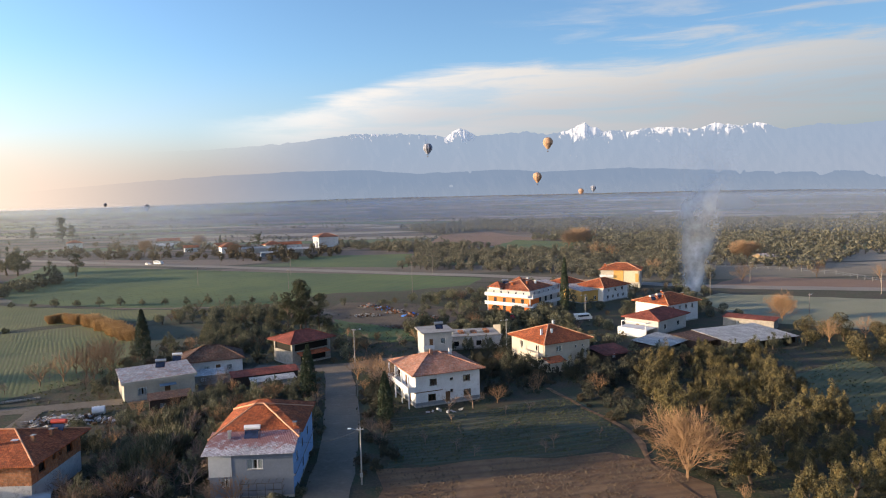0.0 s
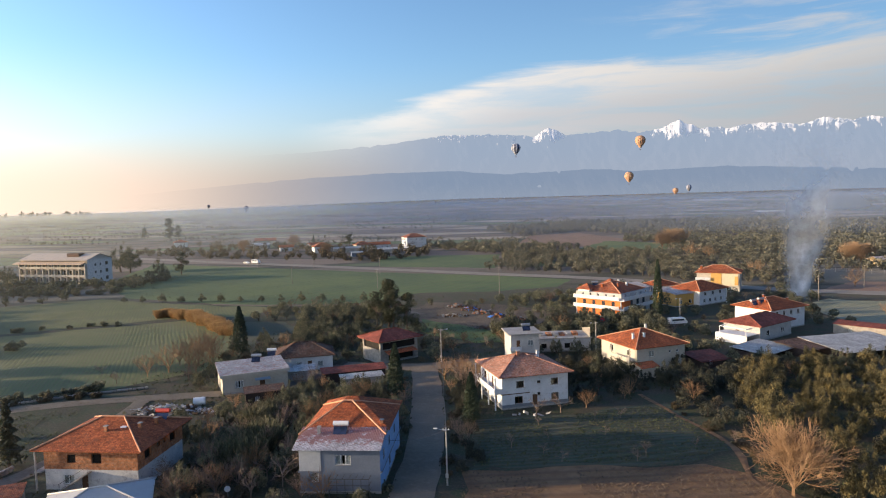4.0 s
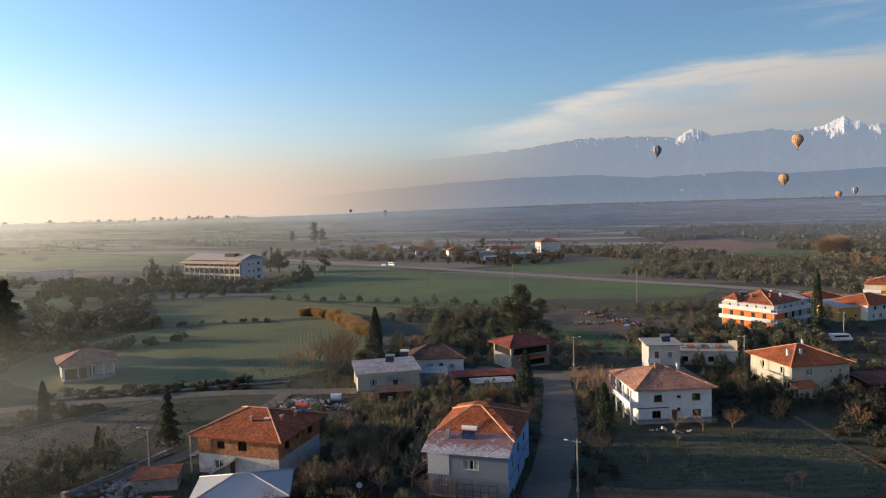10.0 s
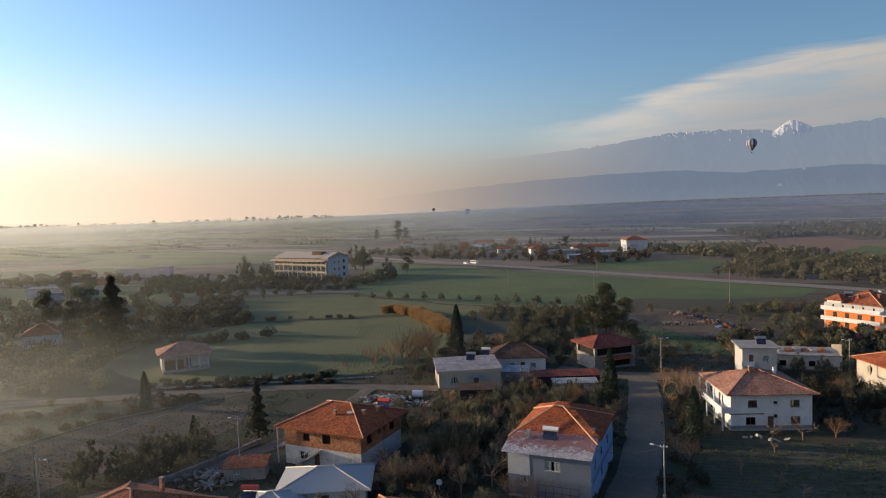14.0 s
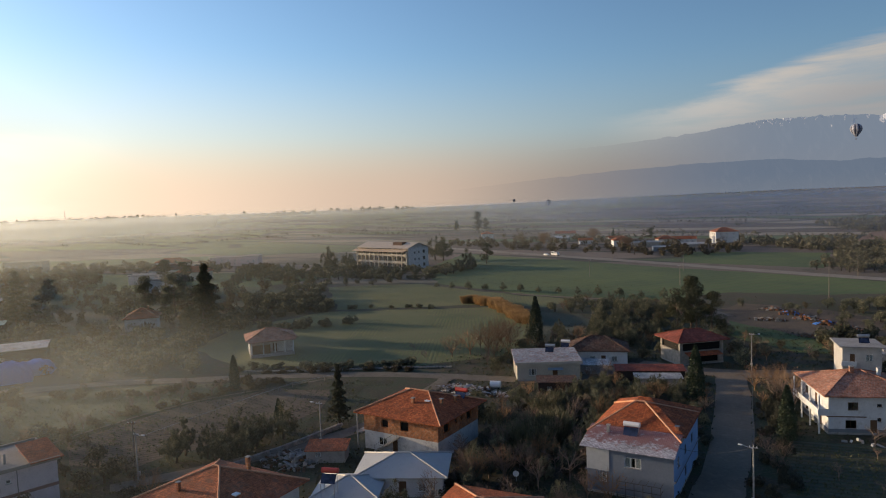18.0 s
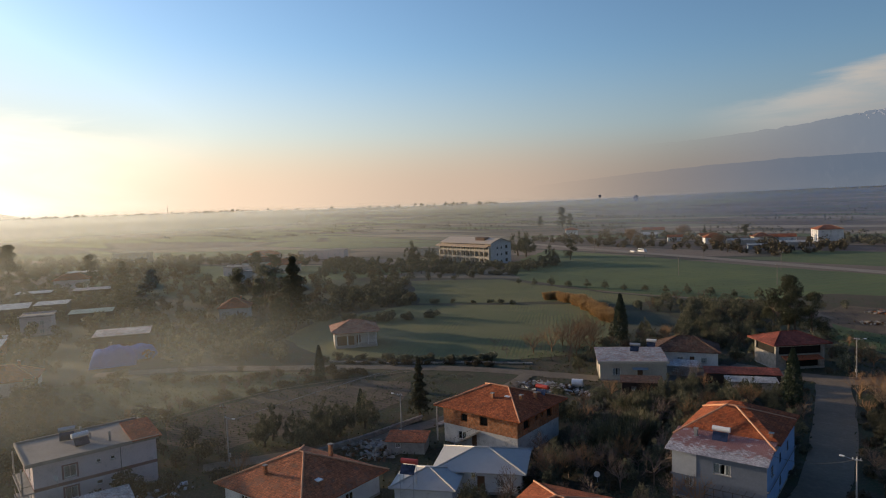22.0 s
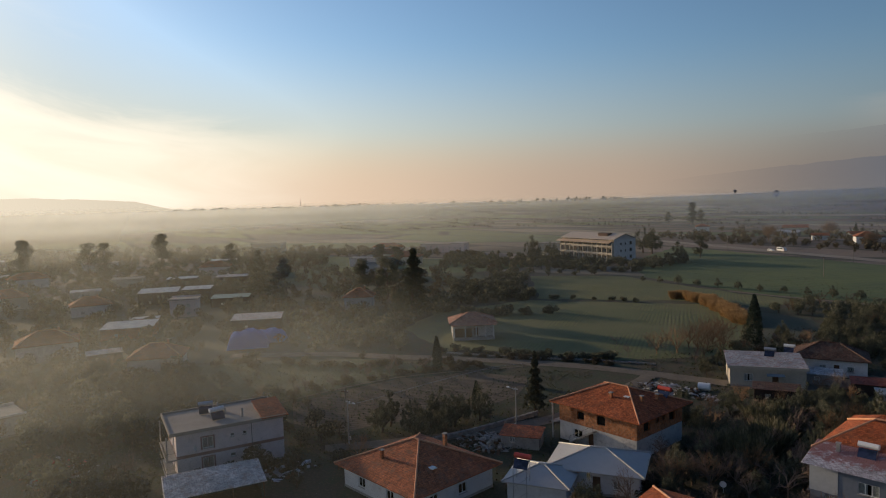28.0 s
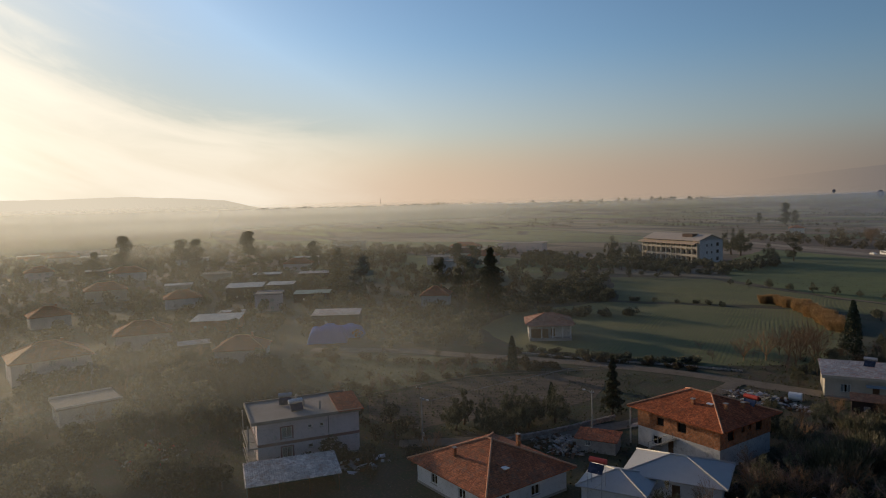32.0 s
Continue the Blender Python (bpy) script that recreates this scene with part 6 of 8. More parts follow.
shed("red_shed", -71.5, 79.5, 30, 6.0, 3.5, 2.0, 2.5, CONCRETE, TILE_OLD, "small shed with weathered tiles beside a rubble heap")


HOTELWALL = surf("tan_render", (0.44, 0.36, 0.275), (0.37, 0.30, 0.23), 0.5, 0.9, 0.1, 8, stain=(0.28, 0.23, 0.18), amount=0.4)


def make_hotel():
    x, y, yaw, w, d, h = -254.5, 340.0, -10, 46.0, 17.0, 12.8
    holes = []
    for f in range(3):
        holes += row("f", w, 11, 0.8 + f * 4.2, 2.4, 2.4, 0.8)
    t = house("hotel", x, y, yaw, w, d, h, HOTELWALL, "long cream three-storey hotel with balconies and a pale roof", holes, category="hotel")
    part("end_wall", boxes((w / 2 + 0.005, w / 2 + 0.08, -d / 2, d / 2, 0, 12.8)), WHITE, t)
    for f in range(3):
        for u, s in ((-3.2, 0.5), (0.3, 0.5), (4.6, 0.9)):
            part("end_window", boxes((w / 2 + 0.081, w / 2 + 0.12, u - s, u + s, 1.4 + f * 4.0, 1.9 + 2 * s * 0.8 + f * 4.0)), PANE, t)
    part("roof", gable_roof(w + 1.0, d + 1.6, 12.9, 16.0, 0.2, "x"), surf("pale_roof_sheet", (0.52, 0.45, 0.38), (0.45, 0.39, 0.33), 0.3), t)
    bm = bmesh.new()
    for s in (-1, 1):
        vs = [bm.verts.new(p) for p in ((s * w / 2, -d / 2, h + 0.002), (s * w / 2, d / 2, h + 0.002), (s * w / 2, 0, 15.6))]
        bm.faces.new(vs if s > 0 else vs[::-1])
    bmesh.ops.solidify(bm, geom=bm.faces[:], thickness=0.2)
    part("gable", bm, WHITE, t)
    part("canopy", slab(-w / 2 - 2.5, w / 2 - 1.0, -d / 2 - 3.0, -d / 2 - 0.02, 11.0, 11.9, 0.3), surf("warm_canopy", (0.58, 0.44, 0.32), (0.5, 0.38, 0.28), 0.4), t)
    for i in range(12):
        px = -w / 2 + 0.4 + i * (w - 0.8) / 11
        part("pier", boxes((px - 0.3, px + 0.3, -d / 2 - 1.6, -d / 2 - 0.01, 0, 11.0)), CREAM, t)
    for f in range(1, 3):
        part("balcony", boxes((-w / 2, w / 2, -d / 2 - 1.5, -d / 2 - 0.012, f * 4.2 - 0.25, f * 4.2), (-w / 2, w / 2, -d / 2 - 1.5, -d / 2 - 1.4, f * 4.2, f * 4.2 + 0.9)), CREAM, t)
    part("dormer", boxes((6.0, 14.0, -5.0, -1.0, 14.2, 16.2)), TILE_DARK, t)
    part("clerestory", boxes((-20.0, 18.0, -8.56, -8.505, 12.2, 12.65)), PANE, t)
    return t


make_hotel()


def make_field_house():
    t = hipped("field_house", -140.2, 131.6, 52, 11.5, 9.5, 4.2, PLASTER, TILE_PALE, 2.3, 2.0, "small white house with a columned porch under a pink roof",
               [("f", 2.0, 1.6, 1.6, 1.5), ("r", 3.0, 1.6, 1.4, 1.4), ("r", 6.5, 1.6, 1.4, 1.4), ("l", 5.0, 1.6, 1.4, 1.4)], [("f", 6.5, 0.9, 1.1, 2.2)], over=1.0, caps=TILE_PALE, plinth=0.8)
    part("porch_floor", boxes((-5.7, 5.7, -6.9, -4.8, 0, 0.8)), CONCRETE, t)
    for px in (-5.4, -2.4, 0.6, 3.2, 5.4):
        part("column", rods(((px, -6.5, 0.8), (px, -6.5, 4.0), 0.16), n=10), WHITE, t)
    part("porch_wall", boxes((-5.5, -0.6, -6.3, -6.15, 0.801, 3.2)), TIMBER, t, "dark boarded half of the porch")
    part("porch_beam", boxes((-5.7, 5.7, -6.7, -6.3, 4.0, 4.2)), WHITE, t)
    part("porch_roof", slab(-6.2, 6.2, -7.3, -5.2, 4.21, 4.66, 0.12), TILE_PALE, t)
    return t


make_field_house()

# ---------------------------------------------------------------- houses in the mist to the west, and far off
rng = random.Random(11)
t = hipped("far_white_house", -98.0, 560.0, 28, 17.0, 15.0, 9.0, WHITE, TILE_OLD, 3.0, 4.0, "white three-storey house far off beyond the highway",
           row("l", 15, 3, 1.2, 2.0, 1.6) + row("l", 15, 3, 4.0, 2.0, 1.6) + row("l", 15, 3, 6.9, 2.0, 1.4) + row("f", 17, 3, 4.0, 1.3, 1.3) + row("f", 17, 3, 6.9, 1.3, 1.3))
t = hipped("far_village_house", -166.0, 520.0, 30, 14.0, 10.0, 5.0, WHITE, TILE, 3.2, 2.0, "white house with a steep orange roof by the highway", row("f", 14, 3, 2.6, 1.5, 1.4))
shed("far_shed", -146.0, 522.0, 20, 22.0, 9.0, 3.4, 4.2, CONCRETE, METAL, "long pale shed by the highway")
shed("far_shed", -250.0, 585.0, 15, 26.0, 14.0, 3.0, 4.4, CONCRETE, METAL, "pale shed roof beyond the highway")
shed("far_shed", -112.0, 508.0, 22, 24.0, 9.0, 3.0, 3.8, CONCRETE, METAL, "long pale shed by the highway")
t = gabled("far_village_house", -128.0, 560.0, 20, 18.0, 9.0, 3.4, WHITE, TILE, 2.0, "low farmhouse under an orange roof", "x", row("f", 18, 4, 1.0, 1.3, 1.2))
t = gabled("far_village_house", -190.0, 575.0, 40, 12.0, 8.0, 3.2, CREAM, TILE_OLD, 1.8, "low cream farmhouse far off", "x", row("f", 12, 3, 1.0, 1.3, 1.2))
t = hipped("far_village_house", -330.0, 600.0, 30, 12.0, 10.0, 6.0, WHITE, TILE_OLD, 2.4, 2.0, "white farmhouse among pines far off", row("f", 12, 3, 3.4, 1.3, 1.2))
t = gabled("far_barn", 178.0, 370.0, 15, 8.0, 9.0, 3.2, surf("yellow_block", (0.36, 0.27, 0.15), (0.29, 0.215, 0.12), 0.5), CORR, 1.5, "small barn with an ochre wall in a field", "x")
shed("far_greenhouse", 420.0, 1215.0, 0, 70.0, 26.0, 5.0, 6.5, WHITE, METAL, "long white shed far out on the plain")
shed("far_greenhouse", 560.0, 2150.0, 0, 120.0, 40.0, 16.0, 20.0, WHITE, METAL, "long white factory far out on the plain")
shed("far_greenhouse", 700.0, 1600.0, 10, 60.0, 20.0, 10.0, 12.0, WHITE, METAL, "white shed far out on the plain")

t = hipped("far_village_house", -139.0, 545.0, 30, 13.0, 10.0, 4.4, CREAM, TILE_OLD, 2.6, 2.5, "cream farmhouse under a weathered red roof", row("f", 13, 3, 1.6, 1.4, 1.3))
t = gabled("far_village_house", -262.0, 640.0, 20, 20.0, 10.0, 4.0, CREAM, TILE_OLD, 2.4, "long low farmhouse under a red-brown roof", "x", row("f", 20, 4, 1.2, 1.3, 1.2))
t = gabled("far_village_house", -205.0, 545.0, 25, 11.0, 8.0, 3.4, WHITE, TILE, 1.8, "small white farmhouse under an orange roof", "x", row("f", 11, 3, 1.0, 1.3, 1.2))
shed("far_shed", -124.0, 480.0, 24, 14.0, 7.0, 3.0, 3.6, surf("blue_grey_sheet", (0.16, 0.2, 0.26), (0.13, 0.165, 0.22), 0.8), METAL, "blue-grey shed by the highway")
GREENSHEET = surf("faded_green_sheet", (0.20, 0.30, 0.27), (0.16, 0.25, 0.23), 0.6, 0.7)
WEST = [  # x, y, yaw, width, depth, height, roof kind
    (-202, 36, 80, 14, 10, 4.6, "tile"), (-181, 12, 95, 16, 12, 5.2, "old"), (-209, 138, 50, 10, 9, 4.4, "old"), (-300, 206, 40, 13, 9, 6.5, "flat"),
    (-385, 322, 30, 26, 10, 6.2, "flat"), (-362, 322, 30, 10, 10, 7.5, "flat"), (-525, 252, 40, 26, 12, 7.0, "flat"), (-330, 250, 35, 18, 10, 5.0, "old"),
    (-420, 300, 25, 22, 9, 4.2, "tile"), (-372, 262, 45, 20, 10, 4.0, "dark"), (-345, 228, 40, 14, 9, 5.0, "flat"), (-318, 372, 20, 18, 9, 5.5, "flat"),
    (-275, 62, 80, 13, 9, 4.0, "old"), (-262, 16, 95, 12, 9, 4.0, "tile"), (-320, 40, 85, 16, 10, 5.0, "old"), (-350, 95, 70, 14, 9, 5.0, "flat"),
    (-400, 60, 85, 18, 10, 5.0, "tile"), (-440, 20, 90, 14, 10, 5.5, "old"), (-470, 110, 70, 20, 10, 5.0, "flat"), (-380, 150, 60, 16, 9, 4.6, "old"),
    (-140, 16, 95, 10, 8, 3.4, "flat"), (-169, 54, 62, 12, 9, 3.2, "old"), (-243, 86, 62, 9, 8, 6.4, "flat"), (-560, 40, 85, 20, 12, 6.0, "tile"), (-640, 60, 85, 26, 12, 6.0, "flat"), (-255, -6, 95, 14, 9, 5.0, "old")]
for x, y, yaw, w, d, h, kind in WEST:
    wl = rng.choice((WHITE, CREAM, CREAM, PLASTER, LILAC))
    floors = 2 if h > 5 else 1
    hs = [q for f in range(floors) for q in row("f", w, max(2, int(w / 4.5)), 1.0 + 2.8 * f, 1.3, 1.2)] + row("l", d, 2, 1.0, 1.2, 1.2)
    if kind == "flat":
        t = house("village_house", x, y, yaw, w, d, h, wl, "pale flat-roofed house half hidden in mist", hs)
        part("roof_slab", boxes((-w / 2 - 0.5, w / 2 + 0.5, -d / 2 - 0.5, d / 2 + 0.5, h + 0.001, h + 0.25)), SCREED, t)
        part("parapet", boxes((-w / 2 - 0.5, w / 2 + 0.5, -d / 2 - 0.5, -d / 2 - 0.3, h + 0.251, h + 0.6), (-w / 2 - 0.5, w / 2 + 0.5, d / 2 + 0.3, d / 2 + 0.5, h + 0.251, h + 0.6)), wl, t)
    else:
        roof = {"tile": TILE, "old": TILE_OLD, "dark": TILE_DARK}[kind]
        t = hipped("village_house", x, y, yaw, w, d, h, wl, roof, 2.0 + 0.1 * d, max(0.5, w - d), "tiled village house half hidden in mist", hs, over=0.6)
        chimney(t, w * 0.2, 0.8, h + 1.4, h + 3.6, 0.5)
for x, y, yaw, w, d, za, zb, roof in ((-219, 61, 64, 14.5, 11, 3.4, 3.9, METAL), (-285, 90, 66, 14.8, 12, 5.2, 5.8, METAL), (-280, 104, 60, 11, 10, 5.4, 5.7, METAL), (-200, 94, 58, 14.9, 9, 3.6, 4.2, CORR), (-255, 108, 60, 14, 8, 3.6, 4.0, GREENSHEET), (-330, 140, 60, 16, 8, 3.6, 4.0, CORR),
                                      (-236, 70, 66, 9, 3, 2.4, 2.6, METAL), (-340, 118, 60, 14, 8, 4.0, 4.3, METAL), (-330, 72, 75, 12, 6, 3.4, 3.7, METAL), (-430, 175, 60, 16, 8, 4.0, 4.4, METAL),
                                      (-580, 60, 85, 22, 10, 4.0, 4.5, METAL), (-690, 36, 88, 30, 12, 5.0, 5.6, METAL), (-440, 50, 85, 14, 8, 4, 4.4, METAL), (-640, 20, 88, 16, 8, 4.0, 4.4, METAL), (-186, 46, 80, 8, 4, 2.6, 3.0, CORR)):
    shed("village_shed", x, y, yaw, w, d, za, zb, rng.choice((DARKBOARD, CONCRETE, BRICK)), roof, "low shed under a pale sheet roof in the mist", 0.0, w > 15)

# ---------------------------------------------------------------- trees
OLIVES = [olive_kind(100 + i, OLIVE, 6000, 2.7, 1.0, 0.125) for i in range(6)]
# olive shapes with the shade put into their leaf colour
DARKS = [olive_kind(220 + i, SHADELEAF, 3000, 2.6, 0.7, 0.15) for i in range(3)]
DULLS = [olive_kind(200 + i, DULL, 3600, 2.6, 1.2, 0.14) for i in range(6)]


def cypress_kind(seed, n=3000, height=13.0, radius=1.85):
    rng = np.random.default_rng(seed)
    z = rng.random(n) ** 0.8
    r = radius * np.clip(np.minimum(z * 7 + 0.35, 1.12 - z ** 2.2), 0.05, 1) * (0.55 + 0.5 * rng.random(n))
    a = rng.random(n) * math.tau
    pts = np.stack([np.cos(a) * r, np.sin(a) * r, 0.5 + z * (height - 0.5)], 1)
    return trunk_mesh("trunk", rng, 1.2, 0.2, 0), leaf_mesh("crown", pts, 0.30 * (0.6 + 0.6 * rng.random(n)), rng, material=CYPRESS)


def fir_kind(seed, n=2800, height=11.0, radius=2.6):
    rng = np.random.default_rng(seed)
    tier = rng.random(n)
    z = 0.12 + 0.86 * tier
    lay = 0.75 + 0.35 * np.cos(z * height * 4.2)
    r = radius * (1.02 - z) * lay * rng.random(n) ** 0.45
    a = rng.random(n) * math.tau
    pts = np.stack([np.cos(a) * r, np.sin(a) * r, z * height - r * 0.25], 1)
    return trunk_mesh("trunk", rng, height * 0.8, 0.22, 0), leaf_mesh("crown", pts, 0.32 * (0.6 + 0.6 * rng.random(n)), rng, material=PINE)


def pine_kind(seed, n=5600, height=14.0, radius=4.6):
    rng = np.random.default_rng(seed)
    c, r = [], []
    for i in range(20):
        a, f = rng.random() * math.tau, rng.random()
        s = radius * (0.95 - 0.65 * f) * rng.random() ** 0.5
        c.append((math.cos(a) * s, math.sin(a) * s, height * (0.16 + 0.76 * f)))
        r.append(1.0 + 1.1 * rng.random())
    pts = clumps(rng, n, c, r, 0.7)
    return trunk_mesh("trunk", rng, height * 0.55, 0.32, 5, 2.4), leaf_mesh("crown", pts, 0.2 * (0.6 + 0.7 * rng.random(n)), rng, material=PINE)


def bare_kind(seed, height, spread, material, levels=4, forks=3, first=0.32, r0=0.14):
    rng = np.random.default_rng(seed)
    bm = branches(rng, height, spread, levels, first, 0.55, r0, forks)
    me = bpy.data.meshes.new("trunk")
    bm.to_mesh(me)
    bm.free()
    me.materials.append(material)
    return (me,)


def shrub_kind(seed, material, n=420, radius=1.1, leaf=0.2, tall=1.0):
    rng = np.random.default_rng(seed)
    c = [(rng.normal() * radius * 0.6, rng.normal() * radius * 0.6, radius * (0.25 + 0.6 * rng.random())) for _ in range(6)]
    pts = clumps(rng, n, c, [radius * (0.4 + 0.3 * rng.random()) for _ in c], 0.9)
    pts[:, 2] = np.abs(pts[:, 2]) * tall
    bm = rods(((0, 0, -0.1), (0.1, 0, radius * 0.7), 0.06, 0.03), ((0, 0, -0.1), (-0.3, 0.2, radius * 0.7), 0.05, 0.02), n=5)
    me = bpy.data.meshes.new("trunk")
    bm.to_mesh(me)
    bm.free()
    me.materials.append(BARK)
    return me, leaf_mesh("crown", pts, leaf * (0.6 + 0.8 * rng.random(n)), rng, material=material)


CYPRESSES = [cypress_kind(300 + i) for i in range(2)]
FIRS = [fir_kind(320 + i) for i in range(2)]
PINES = [pine_kind(340 + i) for i in range(3)]
BARES = [bare_kind(360 + i, 6.5, 1.0, GREYTWIG, 4, 3) for i in range(3)]
BIGBARE = [fan_kind(380 + i, 9.0, 0.72, 22, TWIG) for i in range(2)]
BUSHY = [fan_kind(385 + i, 7.0, 0.85, 10, TWIG if i < 3 else GREYTWIG) for i in range(5)]
SHRUBS = [shrub_kind(400 + i, SCRUB) for i in range(3)]
GREENSHRUBS = [shrub_kind(410 + i, DULL, 500, 1.3) for i in range(3)]


def reed_kind(seed, material, n=800, radius=1.1, tall=2.3):
    """A clump of thin upright stalks with feathery heads."""
    rng = np.random.default_rng(seed)
    a, s = rng.random(n) * math.tau, radius * rng.random(n) ** 0.55
    h = tall * (0.55 + 0.5 * rng.random(n))
    base = np.stack([np.cos(a) * s, np.sin(a) * s, np.zeros(n)], 1)
    top = base * 1.35 + np.stack([rng.normal(size=n) * 0.5, rng.normal(size=n) * 0.5, h], 1)
    side = np.stack([np.cos(a * 7), np.sin(a * 7), np.zeros(n)], 1) * 0.016
    v = np.stack([base - side, base + side, top + side * 2.2, top - side * 2.2], 1).reshape(-1, 3)
    me = bpy.data.meshes.new("stalks")
    i = np.arange(n)[:, None] * 4
    me.from_pydata(v.tolist(), [], (i + np.array([[0, 1, 2, 3]])).tolist())
    me.materials.append(material)
    return (me,)


REEDS = [reed_kind(420 + i, DRY) for i in range(3)]
STRAWREEDS = [reed_kind(430 + i, leafy("pale_green_reeds", (0.075, 0.078, 0.042), (0.12, 0.115, 0.065), (0.18, 0.15, 0.09), 0.3), 700, 1.3, 2.6) for i in range(3)]

rng = np.random.default_rng(5)
HOUSES = [(o.location.x, o.location.y) for o in scene.collection.objects if o.get("category") in ("house", "hotel", "apartment house", "shed")]


def clear(x, y, far):
    return all((x - a) ** 2 + (y - b) ** 2 > far * far for a, b in HOUSES)


def plant(kinds, name, spots, size, label, group, vary=0.2, category="tree", away=0.0, stretch=1.0):
    for x, y in spots:
        if away and not clear(x, y, away):
            continue
        tree_at(kinds[int(rng.integers(len(kinds)))], name, x, y, size * (1 + vary * (2 * rng.random() - 1)), label, group, 360 * rng.random(), category, stretch=stretch)


# the olive grove on the east side
GLADE = [(77, 164), (97, 163), (90, 128), (82, 112), (72, 112), (66, 118), (68, 136)]
grove = [(36, 101), (41, 84), (40, 64), (85, 66), (120, 140), (124, 176), (98, 186), (86, 160), (64, 156), (46, 158), (38, 140), (34, 118)]
GROVE = [p for p in scatter(rng, grove, 6.9, 0.27, 20, 0.95) if not inside(p, GLADE)]
plant(OLIVES, "olive_tree", [p for p in GROVE if p[1] < 150], 1.12, "tall olive tree with sunlit grey-green leaves", "trees of the olive grove", 0.3)
# trees between the houses
plant(DULLS, "olive_tree", scatter(rng, [(-50, 112), (-30, 108), (-30, 134), (-46, 138), (-56, 128)], 5.2, 0.25), 0.95, "olive tree among the houses", "olive trees among the houses", 0.25, away=9)
plant(DULLS, "olive_tree", scatter(rng, [(-52, 84), (-36, 88), (-34, 104), (-52, 112), (-50, 96)], 6.0, 0.3), 0.8, "shaded olive tree beside the brick house", "olive trees among the houses", 0.25, away=9)
plant(DULLS, "olive_tree", scatter(rng, [(-95, 63), (-84, 68), (-82, 82), (-89, 84), (-93, 74)], 4.0, 0.2), 1.0, "olive tree beside the ploughed plot", "olive trees among the houses", 0.2, away=7)
plant(DARKS, "evergreen_tree", scatter(rng, [(8, 140), (20, 144), (30, 140), (40, 150), (44, 170), (36, 176), (8, 168)], 5.5, 0.25, 10), 0.95, "shade-darkened bushy evergreen tree between the houses", "olive trees among the houses", 0.25, away=9)
plant(DULLS, "olive_tree", scatter(rng, [(-72, 196), (-52, 200), (-50, 175), (-66, 172)], 5.5, 0.25), 0.9, "olive tree behind the dark roof", "olive trees behind the lane", 0.25, away=8)
plant(DULLS, "olive_tree", scatter(rng, [(-82, 222), (-70, 235), (-52, 230), (-58, 196), (-70, 192), (-74, 208)], 5.4, 0.25), 0.85, "olive tree in the plot behind the cypress", "olive trees behind the lane", 0.25)
plant(DULLS, "olive_tree", [(-109.8 + i * 8.6, 261 + 0.4 * rng.normal()) for i in range(-7, 6)], 0.72, "small round olive tree in a row along the field", "row of olive trees along the field", 0.2)
for x, y, h, k, lab in ((-77.2, 169, 1.0, 0, "tall dark cypress behind the cream house"), (-27.6, 132, 0.86, 1, "dark cypress at the roadside"), (39.5, 218, 1.45, 0, "very tall slim cypress beside the apartment house"),
                        (-117.5, 100, 0.6, 1, "small cypress beside a lane"), (-88, 85, 0.46, 0, "slim young cypress beside olive trees"), (-10.9, 117, 0.72, 1, "dark cypress beside the white house")):
    tree_at(CYPRESSES[k], "cypress", x, y, h if h < 1.2 else 0.8, lab, "cypresses", 40 * k, stretch=1.0 if h < 1.2 else 1.85)
for x, y, s, k in ((-81.5, 93.5, 1.0, 1.0), (-262, 123, 3.6, 0.52), (-178, 140, 3.4, 0.62)):
    tree_at(FIRS[0], "fir_tree", x, y, s, "dark conical fir tree" if s < 2 else "broad dark conifer in the mist", "fir trees", 30, stretch=k)
for x, y, s in ((-254, 388, 3.3), (-245, 384, 3.0), (-207, 352, 2.0), (-292, 322, 2.6), (-290, 338, 1.9), (-281, 330, 1.6)):
    tree_at(DULLS[int(rng.integers(6))], "evergreen_oak", x, y, s, "big round evergreen tree beside the hotel", "trees beside the hotel", 360 * rng.random())
for x, y, s in ((-47, 199, 0.95), (-42, 200, 0.95), (-44.5, 205, 1.15), (-37.5, 198.5, 0.9)):
    tree_at(PINES[int(rng.integers(3))], "pine_tree", x, y, s, "dense dark pine beside the red-roofed house", "pines behind the red roof", 360 * rng.random())
for x, y, s in ((-176, 137, 1.2), (-173, 130, 0.8), (-222, 160, 1.3), (-279, 196, 1.3), (-272, 201, 1.2), (-228, 152, 1.2), (-215, 168, 0.9), (-205, 372, 1.0),
                (-420, 760, 1.3), (-440, 775, 1.2), (-455, 800, 1.9), (-470, 770, 1.1), (-435, 63, 1.75), (-431, 95, 1.55), (-427, 103, 1.5), (-419, 133, 1.75), (-442, 48, 1.1), (-400, 168, 1.2), (-150, 545, 1.0)):
    tree_at(PINES[int(rng.integers(3))], "pine_tree", x, y, s, "broad pine standing alone on the plain", "scattered pines", 360 * rng.random())
tree_at(BIGBARE[0], "bare_tree", 33.5, 91, 1.0, "large leafless tree with dense reddish twigs", "bare trees", 20)
for x, y, s in ((-83, 157, 1.25), (-87, 150, 1.0), (-80, 150, 0.9), (-84, 154, 1.2), (-78, 154, 1.1), (-81, 161, 1.2), (-88, 157, 1.0), (-90, 146, 0.9), (-19.5, 146, 0.85), (-17, 150, 0.8), (100, 172, 1.0), (112, 176, 0.9), (-86, 165, 1.1), (130, 290, 1.3), (168, 300, 1.2), (190, 290, 1.0), (104, 330, 1.2), (96, 420, 1.6), (104, 410, 1.4)):
    tree_at(BUSHY[int(rng.integers(3))], "bare_tree", x, y, s, "leafless bush of fine reddish twigs", "bare trees", 360 * rng.random())
